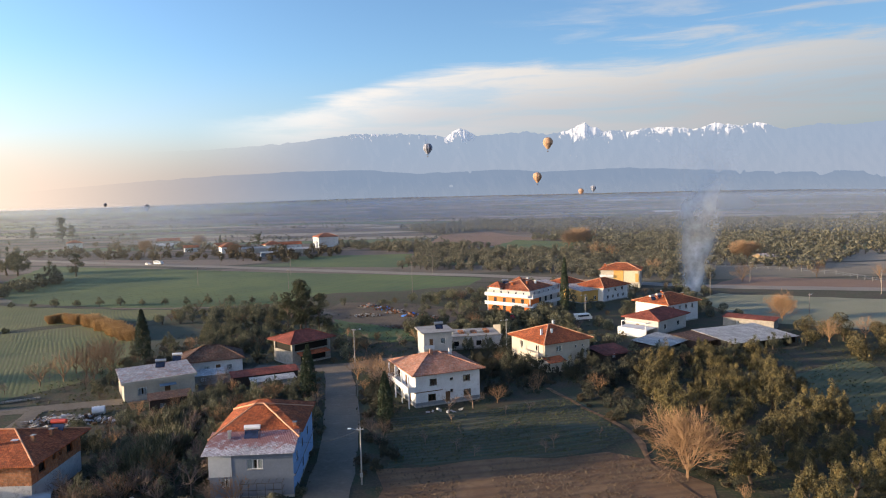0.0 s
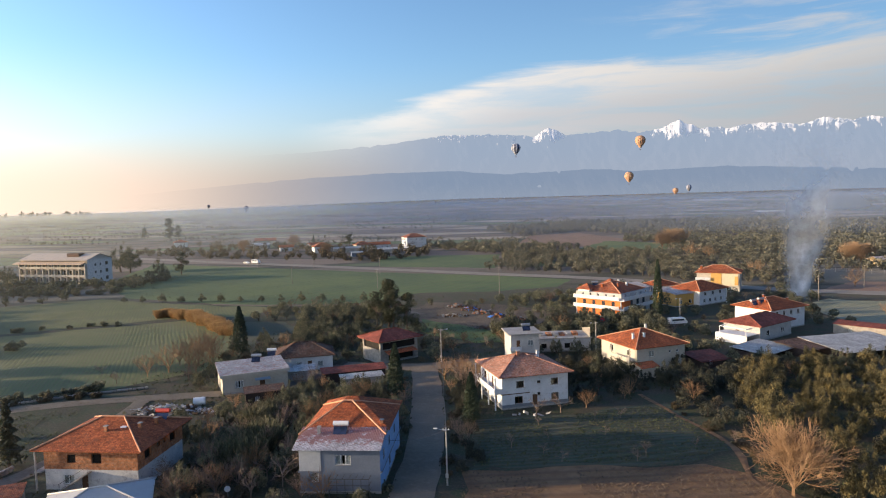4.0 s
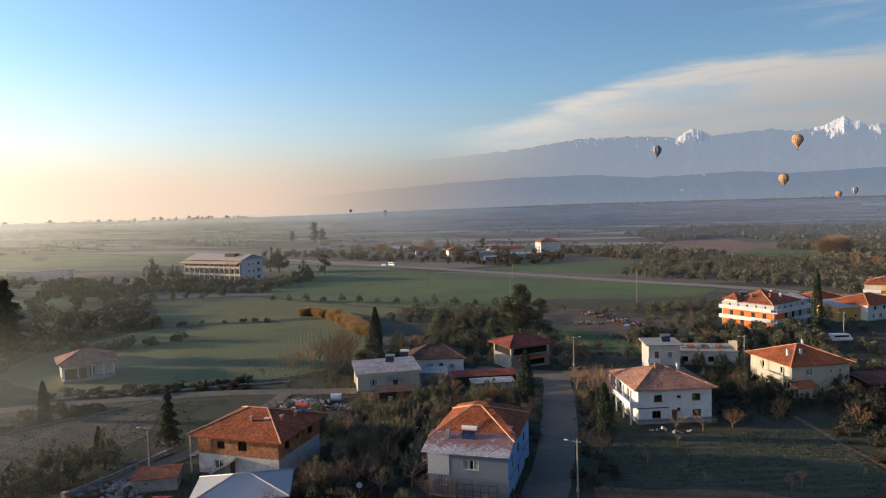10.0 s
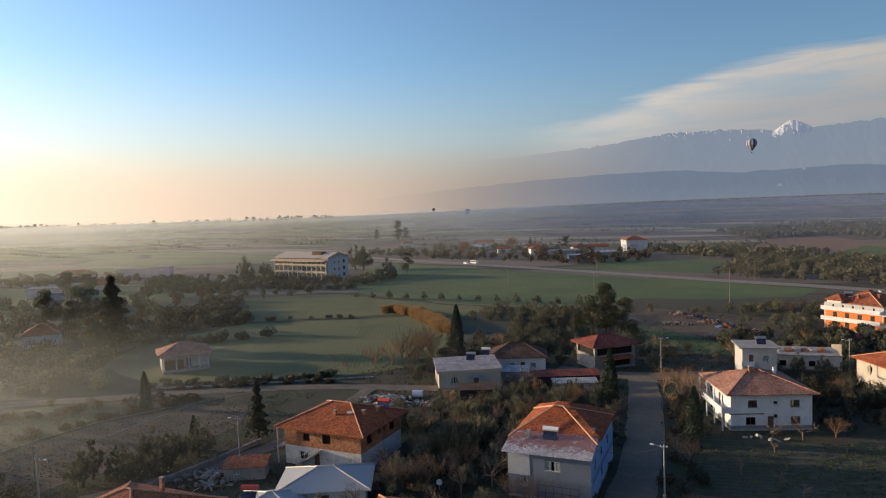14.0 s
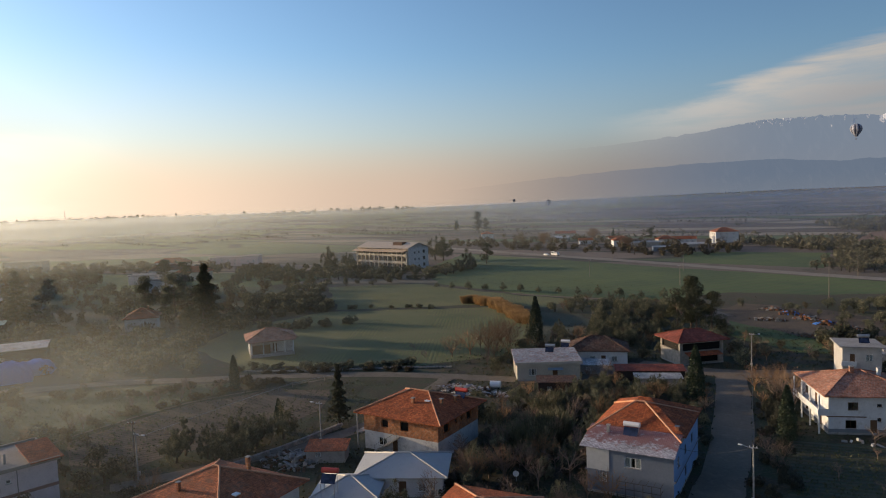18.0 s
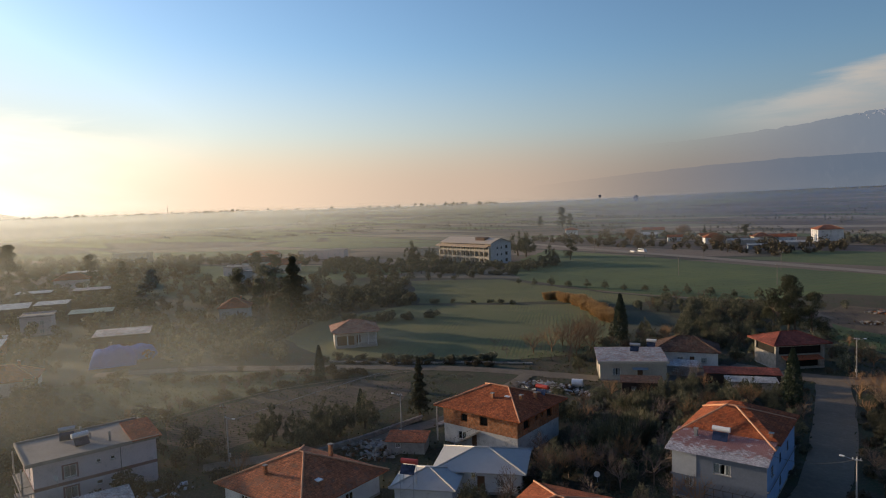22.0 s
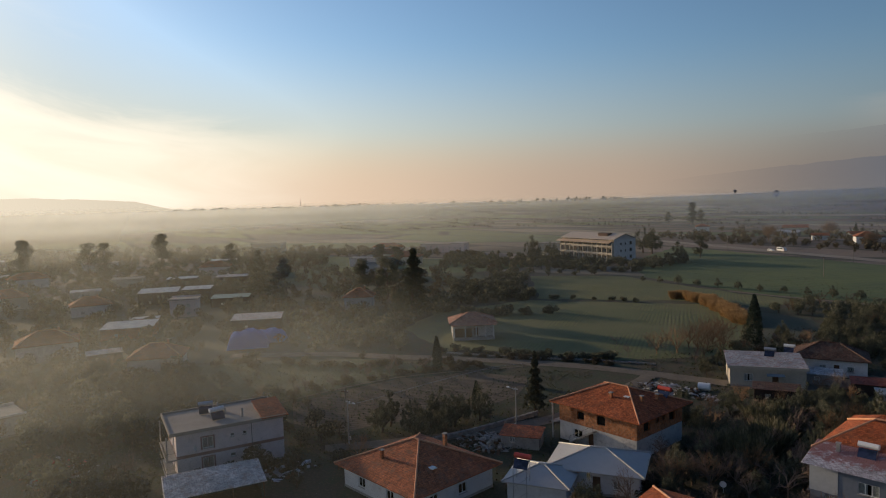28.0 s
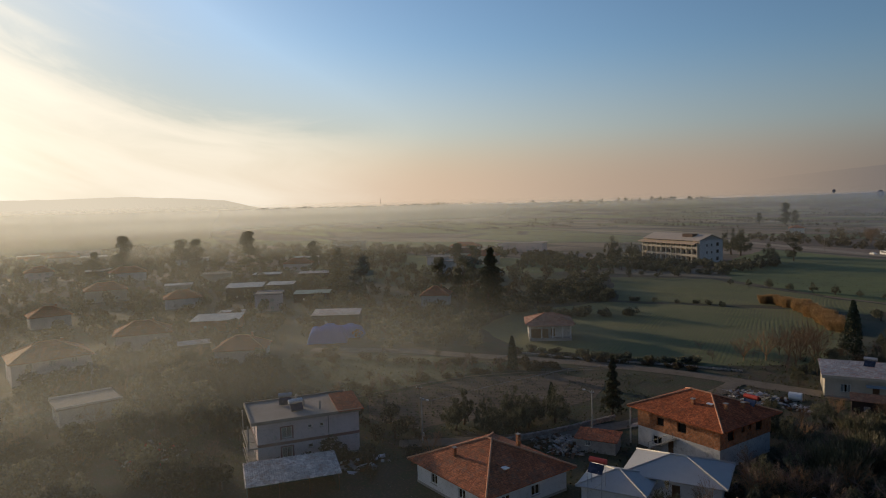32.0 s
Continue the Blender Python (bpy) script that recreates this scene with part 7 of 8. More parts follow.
plant(BARES, "bare_tree", scatter(rng, [(-120, 66), (-116, 100), (-122, 104), (-128, 94), (-126, 66)], 5.0, 0.3), 0.6, "leafless fruit tree beside a path", "bare fruit trees", 0.25)
plant(BARES, "bare_tree", scatter(rng, [(-8, 99), (0, 119), (22, 126), (28, 106), (22, 102)], 7.5, 0.25, 15, 0.8), 0.4, "young fruit tree in the garden plot", "young fruit trees", 0.3)
plant(BARES, "bare_tree", scatter(rng, [(-50, 68), (-36, 72), (-34, 110), (-46, 116), (-52, 90)], 4.6, 0.3), 0.85, "leafless tree with grey-brown twigs", "bare trees", 0.25, away=7)
plant(DULLS, "olive_tree", [(1, 170), (6, 171), (11, 172), (16, 172.5), (20, 168), (14, 152), (20, 155)], 0.8, "olive tree before an unfinished house", "olive trees among the houses", 0.2)
plant(BUSHY, "bare_tree", [(-11.5, 134), (-13, 140), (-12, 146), (-9.5, 142), (-14, 136), (-15, 145)], 0.85, "leafless bush of fine reddish twigs", "bare trees", 0.2)
plant(BARES, "bare_tree", [(0.5, 121.5), (5.0, 124.0), (-94, 140), (-103, 148)], 0.7, "leafless grey fruit tree", "bare trees", 0.25)
plant(BUSHY, "bare_tree", [(-230, 140), (-245, 180), (-190, 120), (-46, 80), (-41, 92), (-47, 101), (-38, 112)], 0.75, "leafless tree of fine brown twigs", "bare trees", 0.25)
for x, y, s in ((102, 510, 1.5), (110, 516, 1.4), (95, 505, 1.3), (169, 380, 1.2), (176, 386, 1.1), (182, 392, 1.0), (103, 202, 0.85), (-232, 520, 1.2), (-150, 480, 1.1), (-215, 590, 1.2)):
    tree_at(BIGBARE[int(rng.integers(2))], "bare_tree", x, y, s, "tall leafless tree with reddish upright twigs", "bare trees", 360 * rng.random())
tree_at(FIRS[1], "fir_tree", -192, 578, 1.1, "dark conical fir tree beside a farmhouse", "fir trees", 10)


# ---------------------------------------------------------------- far orchards and woods, joined
def orchard(name, spots, size, leaves, material, label, leaf=0.8):
    """Far trees as one mesh: uneven clumps of leaves, with a short trunk each."""
    pts, sizes, tv, tf = [], [], [], []
    for x, y in spots:
        s = size * (0.75 + 0.5 * rng.random())
        z = lie(x, y)
        c = rng.normal(size=(3, 3)) * s * 0.28 + np.array((x, y, z + s * 0.85))
        pts.append(clumps(rng, leaves, c, [s * 0.62] * 3, 0.85))
        sizes.append(leaf * s / 2.6 * (0.6 + 0.7 * rng.random(leaves)))
        k = len(tv)
        for a in range(3):
            tv += [(x + 0.12 * s * math.cos(a * 2.1), y + 0.12 * s * math.sin(a * 2.1), z), (x + 0.08 * s * math.cos(a * 2.1), y + 0.08 * s * math.sin(a * 2.1), z + s * 0.8)]
        tf += [(k, k + 2, k + 3, k + 1), (k + 2, k + 4, k + 5, k + 3), (k + 4, k, k + 1, k + 5)]
    o = new(name, leaf_mesh(name, np.concatenate(pts), np.concatenate(sizes), rng, material=material))
    tagged(o, label, "trees", kind="stuff")
    me = bpy.data.meshes.new("trunks")
    me.from_pydata(tv, [], tf)
    me.materials.append(BARK)
    new("trunks", me).parent = o


# the thicket of the village: trees and bushes on every free spot between houses, roads and plots
RECTS = []
for o in scene.collection.objects:
    if o.get("category") in ("house", "hotel", "apartment house", "shed") and o.children:
        cs = [(c.matrix_basis @ Vector(b)) for c in o.children if c.type == "MESH" for b in c.bound_box]
        if cs:
            RECTS.append((o.matrix_basis.inverted(), min(c.x for c in cs), max(c.x for c in cs), min(c.y for c in cs), max(c.y for c in cs)))


YARDS = [[(38, 198), (48, 200), (50, 216), (40, 216)], [(-84, 112), (-60, 114), (-56, 130), (-84, 129)], [(-41, 84), (-33, 82), (-33, 97), (-39, 99)], [(-79, 69), (-62, 74), (-68, 82), (-79, 80)]]


def off_line(p, line, far):
    for (x0, y0), (x1, y1) in zip(line, line[1:]):
        dx, dy = x1 - x0, y1 - y0
        f = min(1.0, max(0.0, ((p[0] - x0) * dx + (p[1] - y0) * dy) / (dx * dx + dy * dy)))
        if math.hypot(p[0] - x0 - f * dx, p[1] - y0 - f * dy) < far:
            return False
    return True


def free(p, gap=2.0):
    for m, x0, x1, y0, y1 in RECTS:
        q = m @ Vector((p[0], p[1], 0))
        if x0 - gap < q.x < x1 + gap and y0 - gap < q.y < y1 + gap:
            return False
    return all(off_line(p, l, w / 2 + 1.0) for l, w in LINES) and not any(inside(p, q) for q in PLOTS + YARDS)


def thicket(poly, step, keep, olives, bare, size, where, joined="", dark=False):
    greens, browns = [], []
    for p in scatter(rng, poly, step, 0.3, 17, keep):
        u = rng.random()
        if not free(p, 2.2 if u < olives else 1.2):
            continue
        if joined and (u < olives or u > olives + bare):
            (greens if rng.random() < 0.75 else browns).append(p)
            continue
        s, turn = size * (0.7 + 0.6 * rng.random()), 360 * rng.random()
        if u < olives:
            tree_at(DARKS[int(rng.integers(3))] if dark else DULLS[int(rng.integers(6))], "evergreen_tree" if dark else "olive_tree", p[0], p[1], s * 0.8, ("shade-darkened bushy evergreen tree " if dark else "grey-green olive tree ") + where, "olive trees among the houses", turn)
        elif u < olives + bare:
            tree_at(BUSHY[int(rng.integers(5))], "bare_tree", p[0], p[1], s * 0.62, "leafless brown tree " + where, "bare trees", turn)
        else:
            kinds = (SHRUBS, GREENSHRUBS)[int(rng.integers(2))]
            tree_at(kinds[int(rng.integers(3))], "shrub", p[0], p[1], s * 1.0, "dense winter shrub " + where, "shrubs among the houses", turn, "shrub")
    if joined:
        orchard(joined + "_trees", greens, 2.3 * size, 620, SHADELEAF if dark else DULL, "grey-green olive trees " + where, 0.23)
        orchard(joined + "_scrub", browns, 1.6 * size, 340, SCRUB, "brown winter scrub " + where, 0.25)


thicket([(-50, 60), (-19, 66), (-21, 140), (-30, 152), (-46, 150), (-54, 138), (-78, 126), (-76, 100), (-54, 82)], 3.8, 0.92, 0.34, 0.36, 0.95, "between the village houses")
thicket([(-13, 119), (-20, 150), (0, 160), (40, 150), (33, 134), (24, 131), (0, 123)], 3.8, 0.9, 0.6, 0.15, 0.9, "beside the white house", dark=True)
thicket([(-40, 160), (0, 170), (40, 156), (60, 160), (50, 210), (30, 232), (-8, 240), (-36, 200)], 5.2, 0.72, 0.6, 0.12, 0.95, "behind the cross road", "crossroad")
thicket([(-78, 134), (-56, 142), (-46, 160), (-38, 196), (-62, 206), (-86, 190), (-84, 170)], 4.4, 0.85, 0.55, 0.25, 0.95, "behind the cream house")
thicket([(50, 215), (100, 200), (120, 245), (90, 290), (40, 300), (14, 277), (14, 240)], 6.0, 0.7, 0.75, 0.1, 0.95, "round the far houses", "farther")
thicket([(-90, 4), (-80, 30), (-80, 62), (-104, 64), (-140, 60), (-160, 56), (-195, 36), (-200, 6), (-150, 0)], 5.0, 0.85, 0.6, 0.15, 0.95, "in the misty yards", "misty_yard", True)
thicket([(-21, 254), (14, 277), (14, 224), (14, 196), (-5, 236)], 5.0, 0.9, 0.85, 0.05, 0.9, "beside the scrap yard", "scrapyard")
thicket([(-8, 79), (-12, 96), (-14, 118), (-6, 118), (-5, 98), (-4, 80)], 2.6, 0.95, 0.45, 0.25, 0.7, "along the village road", dark=True)
thicket([(24, 130), (36, 104), (40, 84), (36, 76), (34, 90), (29, 108), (22, 128)], 2.6, 0.9, 0.25, 0.15, 0.62, "along the garden's edge", dark=True)
thicket([(24, 132), (48, 160), (62, 158), (40, 128), (36, 112)], 4.2, 0.9, 0.7, 0.1, 0.9, "at the edge of the grove", "grove_edge", True)
thicket([(22, 166), (30, 136), (44, 142), (54, 166), (42, 172)], 3.6, 0.9, 0.75, 0.08, 0.78, "before the tiled house", "tiled_house_front", True)
thicket([(-98, 247), (-64, 249), (-50, 232), (-52, 205), (-72, 212), (-84, 220), (-94, 218)], 5.0, 0.85, 0.7, 0.15, 0.9, "behind the dry reeds", "reedside")
plant(DULLS, "olive_tree", [(46, 161), (52, 160), (58, 161), (64, 163), (70, 160), (76, 162), (82, 165), (67, 158), (88, 170)], 0.75, "olive tree before a low barn", "olive trees among the houses", 0.2)
# hedges and rough edges
for line, n, kinds, name, label, s in (
        ([(-200, 156), (-180, 152), (-160, 158), (-150, 172)], 16, GREENSHRUBS, "shrub", "dark hedge shrub at a field edge", 1.5),
        ([(-190, 158), (-175, 190), (-185, 205)], 12, GREENSHRUBS, "shrub", "dark hedge shrub at a field edge", 1.8),
        ([(-168, 200), (-150, 208), (-140, 212)], 6, GREENSHRUBS, "shrub", "lone shrub between two fields", 0.9),
        ([(-172, 128), (-165, 119), (-158, 104)], 18, GREENSHRUBS, "shrub", "dark shrub on the slope below the pines", 2.0),
        ([(-131, 110), (-108, 122), (-92, 131)], 14, SHRUBS, "shrub", "brown winter hedge along the lane", 0.9),
        ([(-132, 227), (-121, 223)], 16, REEDS, "reed_clump", "tall dry orange reeds", 1.05),
        ([(-120, 223.5), (-112, 216), (-103, 206), (-90, 192)], 64, REEDS, "reed_clump", "tall dry orange reeds", 1.15),
        ([(-46, 92), (-44, 104), (-48, 116)], 20, STRAWREEDS, "reed_clump", "tall pale green reeds between the houses", 1.35),
        ([(-36, 100), (-35, 112), (-38, 122)], 14, STRAWREEDS, "reed_clump", "tall pale green reeds between the houses", 1.2),
        ([(-165, 60), (-140, 84), (-122, 101), (-108, 112)], 18, SHRUBS, "shrub", "brown bare shrub along the misty meadow", 1.2),
        ([(-122, 66), (-121, 90), (-113, 107)], 16, SHRUBS, "shrub", "bare brown shrub between meadow and ploughed plot", 1.0),
        ([(-130, 115.5), (-110, 125.5), (-94, 135)], 26, GREENSHRUBS, "shrub", "dark low hedge shrub beside the wheat field", 0.8),
        ([(-78, 72), (-80, 84), (-79, 92)], 10, SHRUBS, "shrub", "scrub along a stone wall", 0.7),
        ([(-13, 96), (-14, 112), (-18, 135)], 12, SHRUBS, "shrub", "scrub along the village road", 0.8),
        ([(-21.5, 84), (-22, 110), (-26, 128)], 10, GREENSHRUBS, "shrub", "shrub beside the village road", 0.8),
        ([(33, 100), (32, 112), (26, 128)], 14, SHRUBS, "shrub", "dry scrub along a garden path", 0.6),
        ([(-30, 80), (-24, 79), (-20, 82)], 5, GREENSHRUBS, "shrub", "yellowing shrub before the house", 1.0),
        ([(-290, 322), (-250, 312), (-215, 326), (-200, 340)], 22, GREENSHRUBS, "shrub", "dark shrubs before the hotel", 2.0),
        ([(-260, 290), (-225, 285), (-196, 290)], 14, GREENSHRUBS, "shrub", "grey-green shrub below the hotel", 1.6)):
    for i in range(n):
        f = i / (n - 1) * (len(line) - 1)
        j = min(int(f), len(line) - 2)
        x = line[j][0] + (line[j + 1][0] - line[j][0]) * (f - j) + rng.normal() * 1.1
        y = line[j][1] + (line[j + 1][1] - line[j][1]) * (f - j) + rng.normal() * 1.1
        if not all(off_line((x, y), l, w / 2 + 0.6) for l, w in LINES):
            continue
        tree_at(kinds[int(rng.integers(len(kinds)))], name, x, y, s * (0.7 + 0.6 * rng.random()), label, "hedge along " + name + " line", 360 * rng.random(), "shrub")


orchard("grove_back_trees", [p for p in GROVE if p[1] >= 150], 2.9, 900, OLIVE, "sunlit olive trees at the back of the grove", 0.2)
orchard("roadside_scrub", list(scatter(rng, [(-52, 74), (-34, 78), (-32, 106), (-34, 130), (-52, 134), (-50, 112), (-46, 96)], 2.6, 0.35, 15, 0.7)), 1.25, 130, SCRUB, "dense winter scrub and reeds between the houses", 0.42)
orchard("village_scrub", [p for p in scatter(rng, [(-14, 96), (-12, 120), (-16, 150), (4, 146), (10, 138), (44, 140), (46, 200), (30, 232), (-10, 240), (-34, 186), (-70, 190), (-100, 142), (-60, 146), (-30, 140)], 5.0, 0.4, 15, 0.45) if clear(*p, 9) and free(p, 1.0)], 1.1, 110, SCRUB, "winter scrub between the houses", 0.42)
orchard("west_scrub", [p for p in scatter(rng, [(-84, 30), (-80, 60), (-104, 66), (-128, 74), (-170, 60), (-160, 20), (-110, 10)], 5.5, 0.4, 15, 0.5) if clear(*p, 9)], 1.3, 110, SCRUB, "winter scrub in the shade", 0.42)
orchard("lane_scrub", [p for p in scatter(rng, [(-186, 70), (-158, 92), (-134, 116), (-170, 122), (-200, 150), (-240, 140), (-220, 90)], 6.5, 0.4, 15, 0.42) if clear(*p, 10)], 1.7, 130, DULL, "shrubs and low trees along the misty lane", 0.5)
orchard("garden_tufts", list(scatter(rng, [(-10, 98), (2, 121), (25, 129), (31, 108), (26, 102)], 1.5, 0.45, 15, 0.8)), 0.24, 14, MEADOWGRASS, "tufts of rough grass in the garden plot", 1.0)
def crop_rows(name, poly, gap, turn, high, label, material):
    """Low ridges of crop in wavering rows over a field."""
    c, s = math.cos(radians(turn)), math.sin(radians(turn))
    cx, cy = sum(p[0] for p in poly) / len(poly), sum(p[1] for p in poly) / len(poly)
    vs, fs = [], []
    for i in range(-80, 81):
        last = False
        for j in range(-60, 61):
            u, v = j * 1.6, i * gap + 0.9 * noise.noise((j * 0.06, i * 0.08, 0))
            p = (cx + c * u - s * v, cy + s * u + c * v)
            on = inside(p, poly) and noise.noise((p[0] * 0.045, p[1] * 0.045, 3)) + 0.35 * noise.noise((p[0] * 0.3, p[1] * 0.3, 6)) > -0.02
            if on:
                h = high * (0.35 + 0.6 * rng.random() + 0.8 * max(0.0, noise.noise((p[0] * 0.11, p[1] * 0.11, 8)) + 0.3))
                w = gap * (0.28 + 0.1 * rng.random())
                for k, z in ((-w, 0.0), (-w * 0.2, h), (w * 0.3, h * 0.9), (w, 0.0)):
                    vs.append((p[0] - s * k, p[1] + c * k, 0.05 + z))
                if last:
                    n = len(vs)
                    fs += [(n - 8 + k, n - 4 + k, n - 3 + k, n - 7 + k) for k in range(3)]
            last = on
    me = bpy.data.meshes.new(name)
    me.from_pydata(vs, [], fs)
    me.materials.append(material)
    return tagged(new(name, me), label, "crop", kind="stuff")


WHEATROW = 119
crop_rows("wheat_rows_near", [(-172, 188), (-112, 223), (-86, 179), (-79, 156), (-94, 137), (-124, 125), (-163, 128)], 1.15, WHEATROW, 0.018, "low rows of young wheat in the field", WHEAT)
crop_rows("wheat_rows_middle", [(-222, 248), (-189, 270), (-158, 260), (-123, 250), (-102, 246), (-102, 229), (-124, 230), (-146, 212), (-170, 198)], 1.2, WHEATROW, 0.018, "low rows of young wheat beyond the hedge", WHEAT)
crop_rows("garden_rows", [(-6, 99), (2, 119), (23, 127), (29, 108), (24, 103)], 2.2, 18, 0.22, "low overgrown rows in the garden plot", GARDEN)
orchard("yard_tufts", [p for p in scatter(rng, [(-14, 120), (-13, 150), (8, 144), (26, 136), (40, 150), (44, 186), (0, 192), (-34, 176), (-66, 176), (-98, 146), (-60, 144), (-34, 138)], 2.2, 0.45, 15, 0.7) if clear(*p, 8) and free(p, 0.5)], 0.35, 14, GRASS, "tufts of winter grass and weeds round the houses", 1.0)
orchard("west_tufts", [p for p in scatter(rng, [(-88, 30), (-84, 60), (-108, 66), (-130, 100), (-165, 62), (-130, 14)], 2.0, 0.45, 15, 0.7) if clear(*p, 8)], 0.3, 12, MEADOWGRASS, "tufts of rough grass on the meadow", 1.0)
orchard("slope_olives", [p for p in scatter(rng, [(-10, 190), (10, 196), (34, 190), (48, 200), (44, 216), (10, 218), (-8, 240), (-30, 250), (-14, 215)], 5.2, 0.25, 25) if clear(*p, 10) and free(p, 1.0)], 2.6, 700, DULL, "olive trees on the slope behind the houses", 0.28)
GAPS = [[(22, 480), (92, 466), (110, 560), (66, 600)], [(-16, 566), (31, 523), (88, 608), (52, 745), (0, 712)], [(122, 284), (140, 350), (176, 318), (172, 272)]]


def grove_spots(poly, step, keep, turn=22):
    return [p for p in scatter(rng, poly, step, 0.16, turn, keep) if not any(inside(p, g) for g in GAPS) and off_line(p, LINES[3][0], 12)]


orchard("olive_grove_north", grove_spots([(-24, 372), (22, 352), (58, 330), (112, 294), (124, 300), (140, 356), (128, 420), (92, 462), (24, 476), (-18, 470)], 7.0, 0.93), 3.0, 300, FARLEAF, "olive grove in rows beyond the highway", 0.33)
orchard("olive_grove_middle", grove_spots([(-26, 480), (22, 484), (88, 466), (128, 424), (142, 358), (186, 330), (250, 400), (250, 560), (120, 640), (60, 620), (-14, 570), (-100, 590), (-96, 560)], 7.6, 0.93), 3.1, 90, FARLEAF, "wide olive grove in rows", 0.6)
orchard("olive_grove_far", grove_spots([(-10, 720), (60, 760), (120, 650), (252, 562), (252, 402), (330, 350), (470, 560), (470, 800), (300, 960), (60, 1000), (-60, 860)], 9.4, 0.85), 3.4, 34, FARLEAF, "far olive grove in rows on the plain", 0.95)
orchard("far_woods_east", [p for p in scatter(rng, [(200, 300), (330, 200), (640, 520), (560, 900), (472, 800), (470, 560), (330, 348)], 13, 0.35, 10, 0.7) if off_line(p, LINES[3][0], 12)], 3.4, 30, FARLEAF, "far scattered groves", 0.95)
orchard("village_trees_far", list(scatter(rng, [(-330, 560), (-60, 480), (-100, 560), (-330, 640)], 13, 0.4, 10, 0.55)), 3.2, 40, SCRUB, "winter trees round far farmhouses")
def near_tarps(p):
    return -196 < p[0] < -164 and 70 < p[1] < 97


orchard("village_trees_west", [p for p in scatter(rng, [(-160, -30), (-150, 60), (-185, 100), (-210, 180), (-280, 290), (-420, 340), (-640, 240), (-760, 60), (-700, -60)], 8.0, 0.42, 10, 0.5) if not near_tarps(p) and free(p, 1.0)], 2.6, 120, SCRUB, "winter trees between the misty houses", 0.55)
orchard("village_greens_west", [p for p in scatter(rng, [(-150, -30), (-145, 50), (-185, 110), (-230, 190), (-300, 280), (-420, 320), (-560, 200), (-600, -40)], 10.5, 0.42, 30, 0.5) if not near_tarps(p) and free(p, 1.5)], 2.9, 160, DULL, "evergreen trees between the misty houses", 0.5)
orchard("lane_trees", [p for p in scatter(rng, [(-204, 104), (-170, 66), (-150, 62), (-130, 98), (-150, 118), (-176, 124), (-206, 150)], 5.6, 0.4, 22, 0.55) if not near_tarps(p) and free(p, 1.0)], 2.1, 170, DULL, "low trees and shrubs between meadow and lane", 0.4)
orchard("lane_brush", [p for p in scatter(rng, [(-204, 104), (-186, 58), (-150, 56), (-130, 98), (-150, 118), (-176, 124), (-206, 150)], 4.4, 0.4, 12, 0.5) if not near_tarps(p) and free(p, 1.0)], 1.5, 130, SCRUB, "brown winter brush between meadow and lane", 0.4)
orchard("west_edge_trees", list(scatter(rng, [(-100, 0), (-100, 24), (-128, 44), (-150, 40), (-140, -10)], 6.0, 0.3, 30, 0.35)), 2.6, 260, DULL, "dark trees close by in the shade", 0.5)
PLAIN = [(-1500, 300), (-1300, 1400), (300, 1900), (1300, 1500), (700, 700), (300, 760), (-100, 640), (-420, 660), (-700, 500)]
spots = []
for x, y in scatter(rng, PLAIN, 84, 0.45, 15, 0.85):
    a = radians(-14 + 90 * (rng.random() < 0.15) + rng.normal() * 6)
    n = int(8 + 44 * rng.random() ** 2)
    spots += [(x + math.cos(a) * 4.6 * (i - n / 2) + rng.normal() * 1.2, y + math.sin(a) * 4.6 * (i - n / 2) + rng.normal() * 1.2) for i in range(n) if rng.random() < 0.85]
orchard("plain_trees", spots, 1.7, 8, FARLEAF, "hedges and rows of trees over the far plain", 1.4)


def tufts(name, poly, n, size, material, label, high=0.12, keep_off=True):
    """Loose blades, clods or stalks strewn over the ground, one mesh."""
    xs, ys = [p[0] for p in poly], [p[1] for p in poly]
    p = np.stack([min(xs) + (max(xs) - min(xs)) * rng.random(n), min(ys) + (max(ys) - min(ys)) * rng.random(n), 0.08 + high * rng.random(n)], 1)
    ok = [q for q in p.tolist() if inside(q[:2], poly) and (not keep_off or all(off_line(q[:2], l, w / 2 - 0.2) for l, w in LINES)) and noise.noise((q[0] * 0.12, q[1] * 0.12, 5)) > -0.35]
    me = leaf_mesh(name, np.array(ok), size * (0.5 + rng.random(len(ok))), rng, material=material)
    tagged(new(name, me), label, "ground cover", kind="stuff")


tufts("soil_clods", [(-10, 96), (23.5, 101), (31, 98), (35, 88), (31, 77), (-10, 79)], 9000, 0.12, PLOUGH, "clods and stubble on the bare soil plot", 0.06)
tufts("garden_weeds", [(-10, 117), (1, 121), (24, 129), (30, 108), (24, 102), (-4, 98), (-8, 98)], 9000, 0.14, MEADOWGRASS, "rough grass and weeds in the garden plot", 0.16)
tufts("village_grass", [(-80, 62), (-14, 70), (-14, 120), (0, 122), (34, 140), (46, 200), (-40, 215), (-80, 200), (-90, 140), (-80, 126)], 26000, 0.22, GRASS, "winter grass and weeds between the houses", 0.2)
tufts("meadow_grass", [(-165, 59), (-128, 99), (-90, 122), (-80, 100), (-84, 60), (-90, 20), (-150, 20)], 22000, 0.17, MEADOWGRASS, "rough grass on the misty meadow", 0.14)
tufts("grove_grass", [(36, 101), (38, 80), (40, 60), (85, 62), (124, 140), (128, 180), (98, 190), (46, 160), (34, 118)], 12000, 0.22, GRASS, "rough grass below the olive trees", 0.2)
tufts("verge_grass", [(-60, 252), (-110, 254), (-170, 276), (-225, 330), (-200, 350), (-40, 272), (-10, 290), (40, 320), (60, 260), (10, 236), (-40, 216)], 9000, 0.2, MEADOWGRASS, "rough grass beside the field path", 0.12)
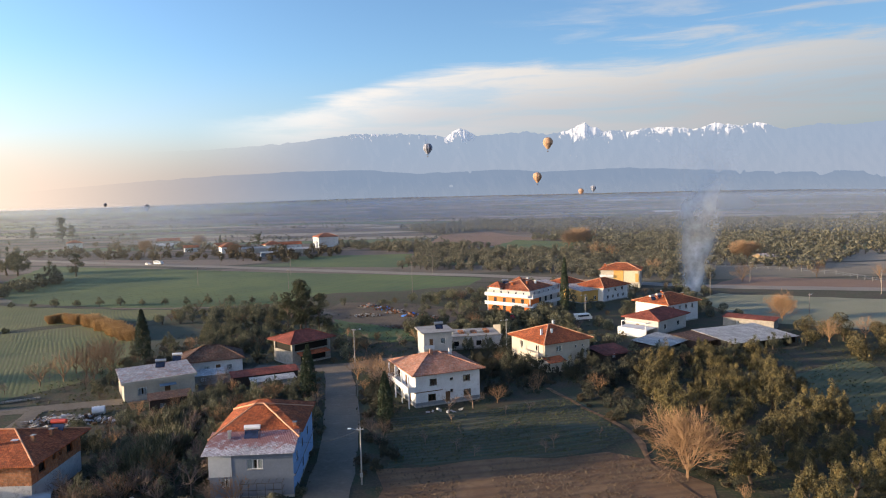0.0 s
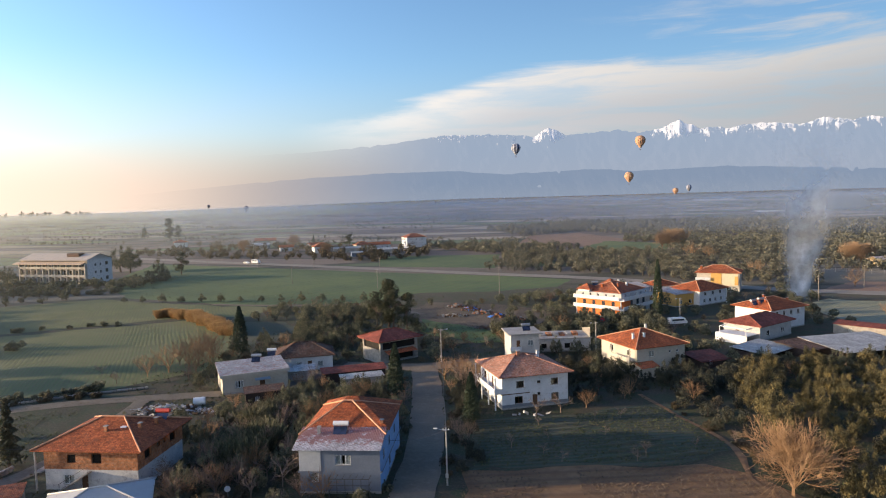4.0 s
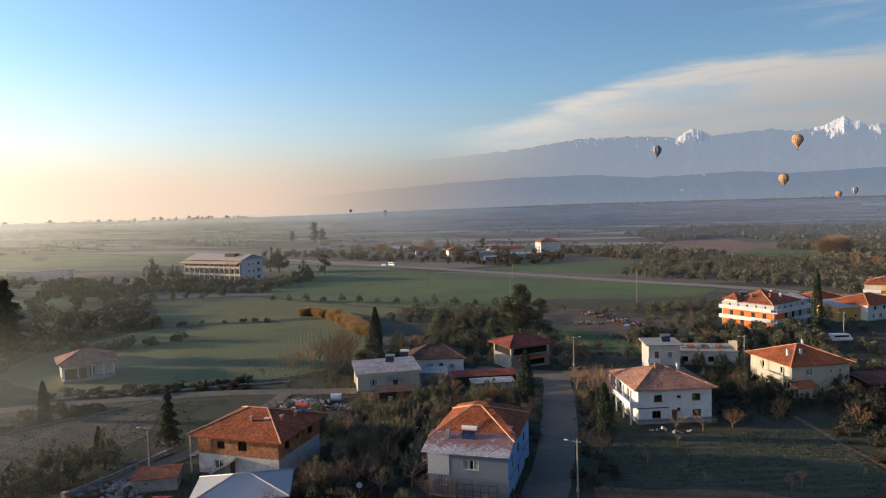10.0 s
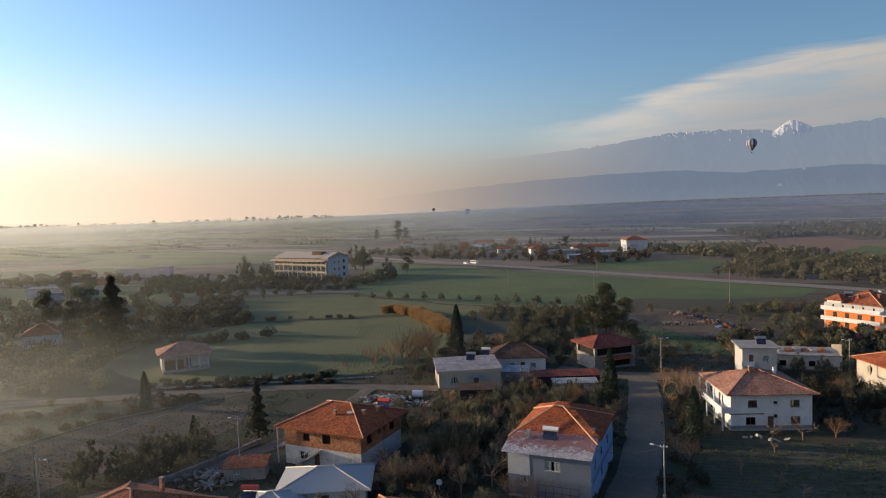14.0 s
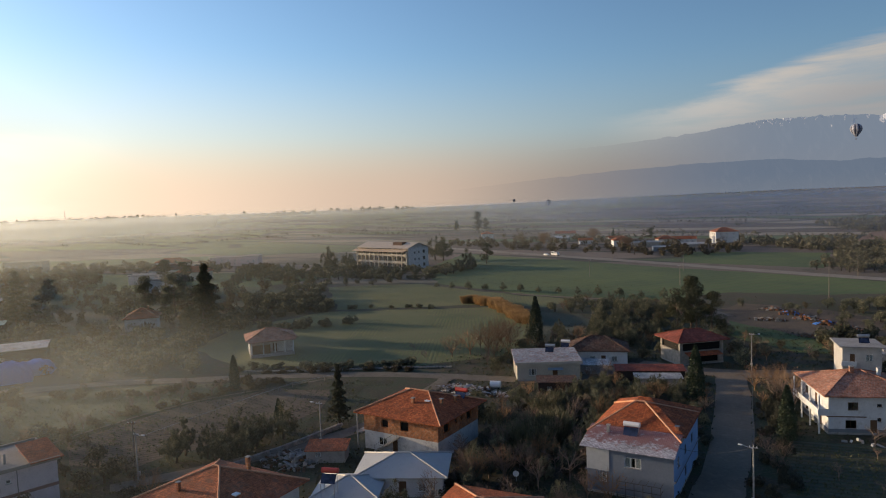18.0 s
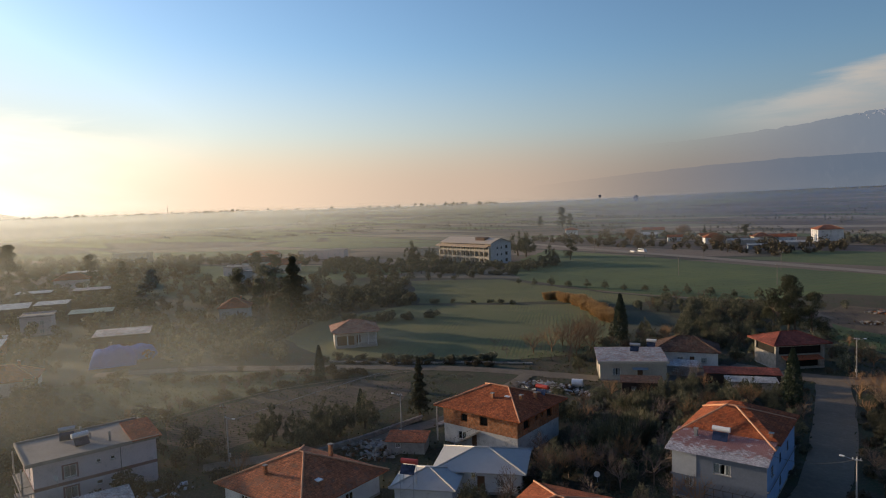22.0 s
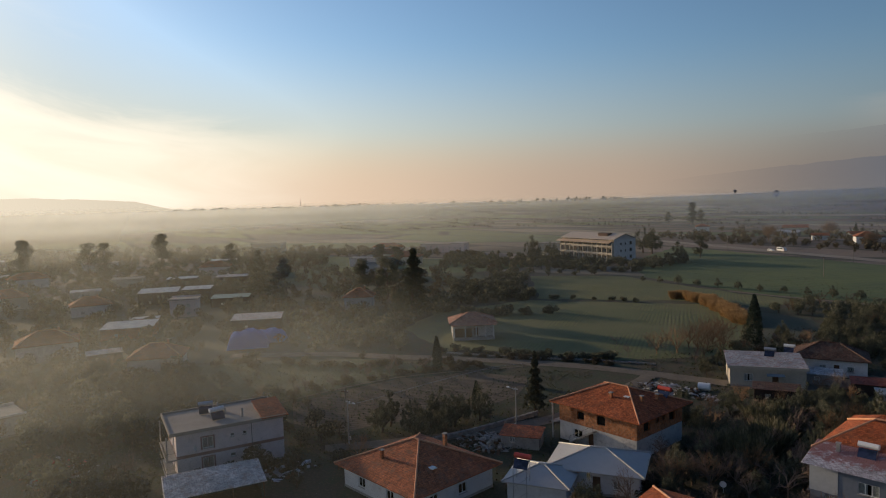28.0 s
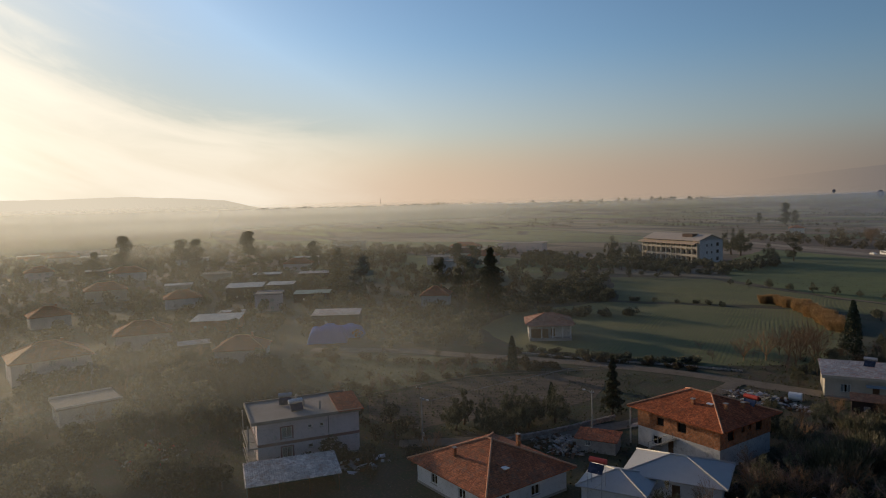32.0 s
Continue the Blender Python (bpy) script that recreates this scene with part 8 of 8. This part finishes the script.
orchard("yard_bushes", list(scatter(rng, [(-38, 250), (-24, 250), (-2, 240), (8, 228), (2, 208), (-4, 222), (-14, 236)], 4.6, 0.35, 10, 0.6)), 1.7, 420, DULL, "olive bushes round the scrap heaps", 0.25)
orchard("hotel_grove", list(scatter(rng, [(-345, 338), (-290, 302), (-225, 292), (-196, 272), (-212, 254), (-232, 232), (-285, 240), (-335, 290)], 6.5, 0.4, 10, 0.4)), 2.1, 260, DULL, "grey-green olive grove beside the hotel", 0.42)
orchard("field_corner_trees", list(scatter(rng, [(-222, 216), (-200, 212), (-186, 202), (-188, 184), (-206, 180), (-226, 196)], 5.0, 0.3, 10, 0.85)), 2.6, 420, DULL, "clump of shrubs and low trees at a field corner", 0.34)
orchard("hotel_trees", list(scatter(rng, [(-345, 300), (-285, 318), (-228, 318), (-200, 350), (-188, 318), (-215, 292), (-262, 262), (-310, 250)], 6.5, 0.35, 10, 0.7)), 2.7, 130, DULL, "low trees and shrubs round the hotel", 0.6)
orchard("hedge_trees", list(scatter(rng, [(-206, 152), (-186, 150), (-172, 172), (-182, 198), (-226, 246), (-240, 240), (-205, 200), (-198, 176)], 5.5, 0.35, 10, 0.75)), 2.6, 150, DULL, "thick hedgerow of low trees between fields", 0.5)
orchard("hamlet_trees", list(scatter(rng, [(-340, 520), (-300, 505), (-190, 455), (-110, 430), (-60, 470), (-80, 520), (-200, 500), (-330, 560)], 9, 0.4, 10, 0.55)), 2.8, 60, SCRUB, "winter trees and hedges along the far highway", 0.8)
orchard("rise_trees", list(scatter(rng, [(-3330, 2260), (-3480, 2360), (-4020, 1250), (-3900, 1180)], 34, 0.45, 15, 0.5)), 11.5, 16, DULL, "row of tall trees on a far rise", 1.5)
orchard("horizon_trees", list(scatter(rng, [(-3200, 900), (-2900, 2100), (-2300, 3300), (-2150, 3100), (-2700, 1900), (-3000, 850)], 42, 0.45, 15, 0.4)), 11.0, 12, DULL, "line of trees on the horizon", 1.5)

# ---------------------------------------------------------------- poles, balloons and small things


def lamp_post(x, y, h, yaw, label, arm=1.3, lean=0.0):
    t = thing("street_lamp", pose(x, y, 0, 0, lean, yaw), label, "street lamp", "poles along the roads")
    part("pole", rods(((0, 0, -0.3), (0, 0, h), 0.13, 0.085), n=8), CONCRETE, t)
    part("arm", rods(((0, 0, h - 0.5), (-arm, 0, h - 0.2), 0.03), n=6), STEEL, t)
    part("lamp_head", boxes((-arm - 0.45, -arm + 0.05, -0.12, 0.12, h - 0.26, h - 0.12), bevel=0.03), PVC, t)
    part("crossbar", boxes((-0.5, 0.5, -0.16, -0.09, h - 0.35, h - 0.25)), STEEL, t)
    for k in (-0.4, 0.0, 0.4):
        part("insulator", rods(((k, -0.125, h - 0.249), (k, -0.125, h - 0.1), 0.04), n=6), PVC, t)
    part("meter_box", boxes((-0.2, 0.2, -0.32, -0.14, 1.2, 1.75)), STEEL, t)
    return t


def wood_pole(x, y, h, label="grey wooden power pole"):
    t = thing("power_pole", place(x, y, 20), label, "power pole", "poles along the roads")
    part("pole", rods(((0, 0, -0.3), (0, 0, h), 0.14, 0.09), n=8), WOOD, t)
    part("crossbar", boxes((-0.7, 0.7, -0.17, -0.1, h - 0.6, h - 0.48)), TIMBER, t)
    for k in (-0.6, 0.0, 0.6):
        part("insulator", rods(((k, -0.135, h - 0.479), (k, -0.135, h - 0.3), 0.04), n=6), PVC, t)
    return t


lamp_post(-12.1, 91.2, 8.3, 0, "concrete lamp post with a small street lamp at the road")
lamp_post(-22.2, 161.5, 8.4, 200, "concrete lamp post at the road crossing")
lamp_post(-75.6, 82.4, 7.8, 10, "pole with a street lamp beside the brick house")
lamp_post(-90.0, 59.2, 7.6, 190, "pole with a lit lamp beside the ploughed plot")
lamp_post(45.0, 212.0, 8.0, 30, "white lamp post beside the parked van")
lamp_post(15.5, 167.0, 9.0, 30, "lamp post among the olive trees")
for x, y, h in ((-13.2, 278, 13.5), (-5.6, 346, 10), (44.7, 351, 9), (100.9, 252, 9.5), (112.3, 204, 8), (164.6, 250, 9), (133, 289, 9), (-96.5, 62.8, 7.5), (-82, 358, 9), (-128, 384, 9), (-170, 402, 9), (-215, 424, 9), (-70, 300, 9), (-118, 320, 9)):
    wood_pole(x, y, h)


def wire(a, b, sag):
    """A slack cable between two poles."""
    a, b = Vector(a), Vector(b)
    pts = [a.lerp(b, i / 12) - Vector((0, 0, sag * 4 * (i / 12) * (1 - i / 12))) for i in range(13)]
    bm = bmesh.new()
    side = (b - a).cross(Vector((0, 0, 1))).normalized() * 0.022
    rings = [[bm.verts.new(p + o) for o in (side, Vector((0, 0, 0.022)), -side, Vector((0, 0, -0.022)))] for p in pts]
    for p, q in zip(rings, rings[1:]):
        for i in range(4):
            bm.faces.new((p[i], p[(i + 1) % 4], q[(i + 1) % 4], q[i]))
    return tagged(link_mesh("power_cable", bm, IRON), "thin slack power cable between poles", "cable", "power cables")


wire((-12.1, 91.2, 8.0), (-21.2, 92.0, 6.1), 0.7)
wire((-12.1, 91.2, 8.0), (-22.2, 161.5, 8.1), 2.0)
wire((-22.2, 161.5, 8.1), (-32.0, 163.0, 5.6), 0.6)
wire((-75.6, 82.4, 7.4), (-90.0, 59.2, 7.2), 1.2)
wire((-75.6, 82.4, 7.4), (-69.5, 88.0, 5.6), 0.4)


def balloon(x, y, z, size, c1, c2, label):
    """A hot-air balloon: an envelope of gores, its skirt, lines and basket."""
    t = thing("hot_air_balloon", pose(x, y, z) @ Matrix.Diagonal((size / 17, size / 17, size / 17, 1)), label, "hot-air balloon", "hot-air balloons")
    prof = [(0.0, 20.5), (3.2, 20.0), (6.0, 18.4), (7.9, 15.6), (8.5, 12.5), (8.0, 9.6), (6.4, 6.6), (4.3, 3.6), (2.6, 1.4), (2.0, 0.0)]
    for g in range(16):
        bm = bmesh.new()
        rows = []
        for r, h in prof:
            row_ = []
            for k in range(3):
                a = (g + k / 2) * math.tau / 16
                rr = r * (1.03 if k == 1 else 1.0)
                row_.append(bm.verts.new((rr * math.cos(a), rr * math.sin(a), h)))
            rows.append(row_)
        for p, q in zip(rows, rows[1:]):
            for k in range(2):
                bm.faces.new((q[k], q[k + 1], p[k + 1], p[k]))
        part("gore", bm, c1 if g % 2 else c2, t)
    part("lines", rods(*[((2.0 * math.cos(i * math.pi / 2), 2.0 * math.sin(i * math.pi / 2), 0), (0.7 * math.cos(i * math.pi / 2), 0.7 * math.sin(i * math.pi / 2), -3.2), 0.05) for i in range(4)], n=4), IRON, t)
    part("basket", boxes((-0.9, 0.9, -0.7, 0.7, -4.3, -3.1), bevel=0.08), TIMBER, t)
    return t


STRIPE = surf("dark_striped_cloth", (0.10, 0.11, 0.16), (0.07, 0.08, 0.12), 0.3)
PALECLOTH = surf("pale_grey_cloth", (0.42, 0.44, 0.52), (0.34, 0.36, 0.44), 0.3)
TAN = surf("tan_cloth", (0.50, 0.32, 0.20), (0.42, 0.27, 0.17), 0.3)
TAN2 = surf("orange_cloth", (0.46, 0.26, 0.17), (0.38, 0.22, 0.15), 0.3)

for az, el, d, c1, c2, lab in ((1.1, 4.1, 1260, STRIPE, PALECLOTH, "dark blue and grey striped hot-air balloon"), (-9.0, 4.3, 1190, TAN, TAN2, "tan hot-air balloon in the morning sun"),
                               (-8.1, 1.47, 1350, TAN2, TAN, "orange-tan hot-air balloon over the plain"), (-11.7, 0.2, 2240, TAN2, TAN, "small far tan hot-air balloon"),
                               (-12.7, 0.43, 2240, STRIPE, PALECLOTH, "small far grey hot-air balloon"), (23.7, -0.32, 2240, STRIPE, STRIPE, "dark hot-air balloon low over the misty plain"),
                               (26.6, -0.05, 4000, STRIPE, STRIPE, "tiny dark hot-air balloon on the horizon")):
    balloon(-math.sin(radians(az)) * d, math.cos(radians(az)) * d, 40 + d * math.tan(radians(el)) - 11, 17, c1, c2, lab)


def smoke(x, y, height, w0, w1, drift, alpha, label):
    """A rising plume of thin smoke: one wavering sheet, thinner at its edges."""
    n, m = 26, 10
    vs, fs, uvs = [], [], []
    for i in range(n + 1):
        f = i / n
        z = f * height
        w = w0 + (w1 - w0) * f ** 0.8
        cx = x + drift * f ** 1.6 + noise.noise((f * 4, x, 1)) * w1 * 0.22 * f
        for j in range(m + 1):
            u = j / m * 2 - 1
            vs.append((cx + u * w / 2, y + noise.noise((f * 3, u * 0.8, 4)) * w * 0.15, z))
            uvs.append(((1 - u * u) ** 1.5, z))
    for i in range(n):
        for j in range(m):
            k = i * (m + 1) + j
            fs.append((k, k + 1, k + m + 2, k + m + 1))
    me = bpy.data.meshes.new("smoke")
    me.from_pydata(vs, [], fs)
    layer = me.uv_layers.new(name="UVMap")
    for l in me.loops:
        layer.data[l.index].uv = uvs[l.vertex_index]
    me.materials.append(mist("smoke", (0.80, 0.85, 0.92), alpha, 2.5, (height * 0.25, height), 0.55, 0.09))
    return tagged(new("smoke_plume", me), label, "smoke", kind="stuff")


smoke(95.0, 253, 66, 7, 32, 6, 0.66, "pale blue smoke rising behind the houses")
smoke(-163, 19, 9, 0.8, 6, 7, 0.6, "white chimney smoke drifting low")


def vehicle(name, x, y, yaw, length, width, height, paint, label, van=False):
    t = thing(name, place(x, y, yaw), label, "van" if van else "car", "parked vehicles")
    bm = bmesh.new()
    prof = [(-0.5, 0.30), (0.5, 0.30), (0.5, 0.62), (0.42, 0.66), (0.36, 0.97), (-0.49, 1.0)] if van else [(-0.5, 0.28), (0.5, 0.28), (0.5, 0.55), (0.26, 0.62), (0.12, 0.97), (-0.26, 1.0), (-0.42, 0.66), (-0.5, 0.6)]
    a = [bm.verts.new((px * length, -width / 2, pz * height)) for px, pz in prof]
    b = [bm.verts.new((px * length, width / 2, pz * height)) for px, pz in prof]
    n = len(prof)
    bm.faces.new(a)
    bm.faces.new(b[::-1])
    for i in range(n):
        bm.faces.new((a[i], b[i], b[(i + 1) % n], a[(i + 1) % n]))
    bmesh.ops.recalc_face_normals(bm, faces=bm.faces[:])
    bmesh.ops.bevel(bm, geom=bm.edges[:], offset=0.07, segments=2, affect="EDGES")
    part("body", bm, paint, t)
    for s in (-1, 1):
        y0, y1 = (s * width / 2 + 0.004, s * width / 2 + 0.02) if s > 0 else (s * width / 2 - 0.02, s * width / 2 - 0.004)
        part("side_window", boxes((-0.42 * length if van else -0.25 * length, 0.30 * length if van else 0.1 * length, y0, y1, height * 0.66, height * 0.88)), PANE, t)
        for px in (-0.32, 0.32):
            wh = part("wheel", rods(((px * length, s * (width / 2 - 0.22), 0.32), (px * length, s * (width / 2 + 0.02), 0.32), 0.32), n=14), IRON, t)
            part("rim", rods(((px * length, s * (width / 2 + 0.021), 0.32), (px * length, s * (width / 2 + 0.03), 0.32), 0.18), n=12), STEEL, wh)
    return t


WHITECAR = surf("white_car_paint", (0.8, 0.8, 0.8), (0.75, 0.75, 0.75), 0.8, 0.25, 0.0)
REDCAR = surf("red_car_paint", (0.5, 0.05, 0.04), (0.42, 0.04, 0.03), 0.8, 0.25, 0.0)
vehicle("van", 43.5, 208.5, 20, 5.6, 2.1, 2.5, WHITECAR, "white van parked beside a cypress", True)
vehicle("car", -192.0, 434.5, -24, 4.4, 1.8, 1.5, WHITECAR, "white car on the highway")
vehicle("van", -184.0, 431.5, -24, 6.4, 2.3, 2.9, WHITECAR, "white lorry on the highway", True)
vehicle("car", 22.5, 214.0, 60, 4.3, 1.8, 1.5, REDCAR, "red car parked before the apartment house")


def heap(name, x, y, rx, ry, n, high, mats, label, seed, sheet=0.4):
    """A heap of loose boards, sheets, blocks and sacks, one mesh for each material."""
    r = random.Random(seed)
    t = thing(name, place(x, y, 0), label, "heap", kind="stuff")
    for k, mt in enumerate(mats):
        bm = bmesh.new()
        for i in range(n // len(mats)):
            a, s = r.random() * math.tau, r.random() ** 0.6
            px, py = math.cos(a) * s * rx, math.sin(a) * s * ry
            if r.random() < sheet:
                dims = (r.uniform(0.6, 2.4), r.uniform(0.15, 0.9), r.uniform(0.03, 0.1))
            else:
                dims = (r.uniform(0.25, 0.8), r.uniform(0.25, 0.6), r.uniform(0.2, 0.5))
            z = max(0.05, (1 - s) * high * r.random()) + dims[2] / 2
            box(bm, -dims[0] / 2, dims[0] / 2, -dims[1] / 2, dims[1] / 2, -dims[2] / 2, dims[2] / 2, pose(px, py, z, r.uniform(-25, 25), r.uniform(-25, 25), r.uniform(0, 180)))
        part("pieces", bm, mt, t)
    return t


heap("rubble_heap", -76.0, 76.0, 5.0, 4.0, 160, 1.1, (CONCRETE, STONE, TIMBER, STONE), "heap of grey rubble, boards and blocks", 1)
heap("timber_heap", -70.0, 121.5, 9.0, 3.0, 170, 1.5, (CONCRETE, TIMBER, CONCRETE, PLASTER), "long heap of boards, sheets and sacks beside a lane", 2, 0.7)
for i, (x, y) in enumerate(((-28.0, 246.0), (-22.0, 239.0), (-16.5, 231.5), (-11.0, 225.0), (-5.5, 218.5))):
    heap("scrap_heap", x, y, 4.2, 2.2, 90, 1.5, ((IRON, TIMBER, BRICK, CONCRETE), (TIMBER, IRON, TARP, BRICK, BARK, TIMBER))[i % 2], "scrap heap of rusty machines, barrels and sheets in a yard", 20 + i)
heap("scrap_heap", -27.0, 226.0, 6.0, 2.0, 60, 0.9, (STONE, TIMBER, CONCRETE), "low heap of rubble and timber in a bare yard", 4)
heap("scrap_heap", -3.0, 207.0, 6.0, 1.5, 60, 0.9, (TIMBER, REDPAINT, IRON), "row of rusty farm machines in a yard", 14)
heap("brush_heap", -10.0, 205.0, 7.0, 2.5, 90, 1.2, (TIMBER, BARK), "heap of brushwood and planks", 5, 0.8)
heap("litter", -1.0, 122.5, 5.0, 1.0, 8, 0.1, (PLASTER, CONCRETE), "white litter and sacks before the white house", 6)
heap("yard_litter", -112.0, 22.0, 7.0, 5.0, 120, 0.7, (WHITE, TIMBER, REDPAINT, CONCRETE), "scattered junk in a shaded yard", 8)
heap("yard_litter", -88.0, 47.0, 3.0, 5.0, 50, 0.7, (CONCRETE, TIMBER, WHITE), "boxes and boards in a small yard", 9)
dish(place(-40.5, 83.0, 20, 1.2), "white satellite dish on a pole above scrub")
dish(place(-95.0, 37.0, 20, 3.4), "white satellite dish on a balcony")


def tank(x, y, z, r, l, yaw, label):
    bm = rods(((-l / 2, 0, r), (l / 2, 0, r), r), n=14)
    t = thing("water_tank", place(x, y, yaw, z), label, "water tank")
    part("shell", bm, PVC, t, smooth=False)
    part("cradle", boxes((-l * 0.35, -l * 0.25, -r * 0.8, r * 0.8, 0, r * 0.35), (l * 0.25, l * 0.35, -r * 0.8, r * 0.8, 0, r * 0.35)), IRON, t)


tank(-66.5, 125.5, 0, 0.8, 2.2, 20, "white round water tank beside the lane")


def covered_heap(x, y, yaw, w, d, h, label):
    """Blue sheeting thrown over a low frame."""
    t = thing("tarpaulin_cover", place(x, y, yaw), label, "tarpaulin")
    bm = bmesh.new()
    nu, nv = 30, 20
    grid = []
    for i in range(nu + 1):
        row_ = []
        for j in range(nv + 1):
            u, v = i / nu * 2 - 1, j / nv * 2 - 1
            e = (1 - abs(u) ** 7) * (1 - abs(v) ** 6)
            z = h * e * (0.82 + 0.22 * noise.noise((u * 1.6, v * 1.6, 3)) + 0.08 * noise.noise((u * 4, v * 4, 8)))
            row_.append(bm.verts.new((u * w / 2, v * d / 2, max(0.02, z) + 0.06 * noise.noise((u * 9, v * 9, 5)) * e)))
        grid.append(row_)
    for i in range(nu):
        for j in range(nv):
            bm.faces.new((grid[i][j], grid[i + 1][j], grid[i + 1][j + 1], grid[i][j + 1]))
    bmesh.ops.solidify(bm, geom=bm.faces[:], thickness=0.03)
    part("sheet", bm, TARP, t, "creased blue plastic sheet")


covered_heap(-175.5, 80.0, 62, 11, 7, 5.4, "big heap covered with creased blue plastic sheeting")
covered_heap(-179.0, 88.0, 50, 9, 7, 3.8, "blue plastic sheeting over a frame in the mist")


def fence(line, step, h, material, label, rails=1):
    t = thing("fence", place(0, 0), label, "fence", "fences of the fields")
    for (x0, y0), (x1, y1) in zip(line, line[1:]):
        n = max(1, int(math.hypot(x1 - x0, y1 - y0) / step))
        for i in range(n):
            x, y = x0 + (x1 - x0) * i / n, y0 + (y1 - y0) * i / n
            part("post", boxes((x - 0.06, x + 0.06, y - 0.06, y + 0.06, -0.2, h)), material, t)
        for k in range(rails):
            z = h * (0.9 - 0.4 * k)
            part("rail", rods(((x0, y0, z), (x1, y1, z), 0.03), n=4), STEEL, t)
    return t


fence([(128, 350), (150, 343), (170, 326), (181, 307), (184, 275), (196, 255)], 4.5, 1.9, CONCRETE, "field fence of pale concrete posts and wire", 2)
fence([(-106, 71), (-107, 90), (-107, 107), (-103, 118)], 3.5, 1.2, WOOD, "low wooden post fence beside a path")
fence([(-230, 205), (-205, 195), (-180, 192)], 4.0, 1.5, WOOD, "pale field fence in the mist", 2)


def stone_wall(line, h, label):
    t = thing("stone_wall", place(0, 0), label, "stone wall")
    r = random.Random(len(line) * 7)
    kinds = []
    for k in range(6):
        bm = boxes((-0.25, 0.25, -0.2, 0.2, -0.16, 0.16), bevel=0.06)
        for v in bm.verts:
            v.co *= 1 + r.uniform(-0.18, 0.18)
        me = bpy.data.meshes.new("stone")
        bm.to_mesh(me)
        bm.free()
        me.materials.append(STONE)
        kinds.append(me)
    for (x0, y0), (x1, y1) in zip(line, line[1:]):
        n = int(math.hypot(x1 - x0, y1 - y0) / 0.75)
        a = math.degrees(math.atan2(y1 - y0, x1 - x0))
        for i in range(n):
            for j in range(max(1, int(h / 0.45))):
                f = (i + 0.5 * (j % 2)) / n
                o = new("stone", kinds[r.randrange(6)])
                o.parent = t
                o.matrix_local = pose(x0 + (x1 - x0) * f, y0 + (y1 - y0) * f, 0.2 + j * 0.42, 0, 0, a + r.uniform(-15, 15)) @ Matrix.Diagonal((1.5, 1.3, 1.35, 1))


stone_wall([(-82.5, 68.0), (-80.5, 80.0), (-79.5, 92.0)], 0.9, "low wall of rough grey stones beside a lane")
stone_wall([(-128, 112), (-112, 120), (-96, 131), (-84, 137)], 0.5, "low bank of grey stones between lane and wheat field")
t = thing("radio_mast", place(-2207, 1174, 0, lie(-2207, 1174)), "thin lattice radio mast on the horizon", "radio mast")
part("mast", rods(((-1.2, 0, 0), (0, 0, 52), 0.7, 0.35), ((1.2, 0, 0), (0, 0, 52), 0.7, 0.35), ((0, 1.2, 0), (0, 0, 54), 0.6, 0.3), n=4), IRON, t)
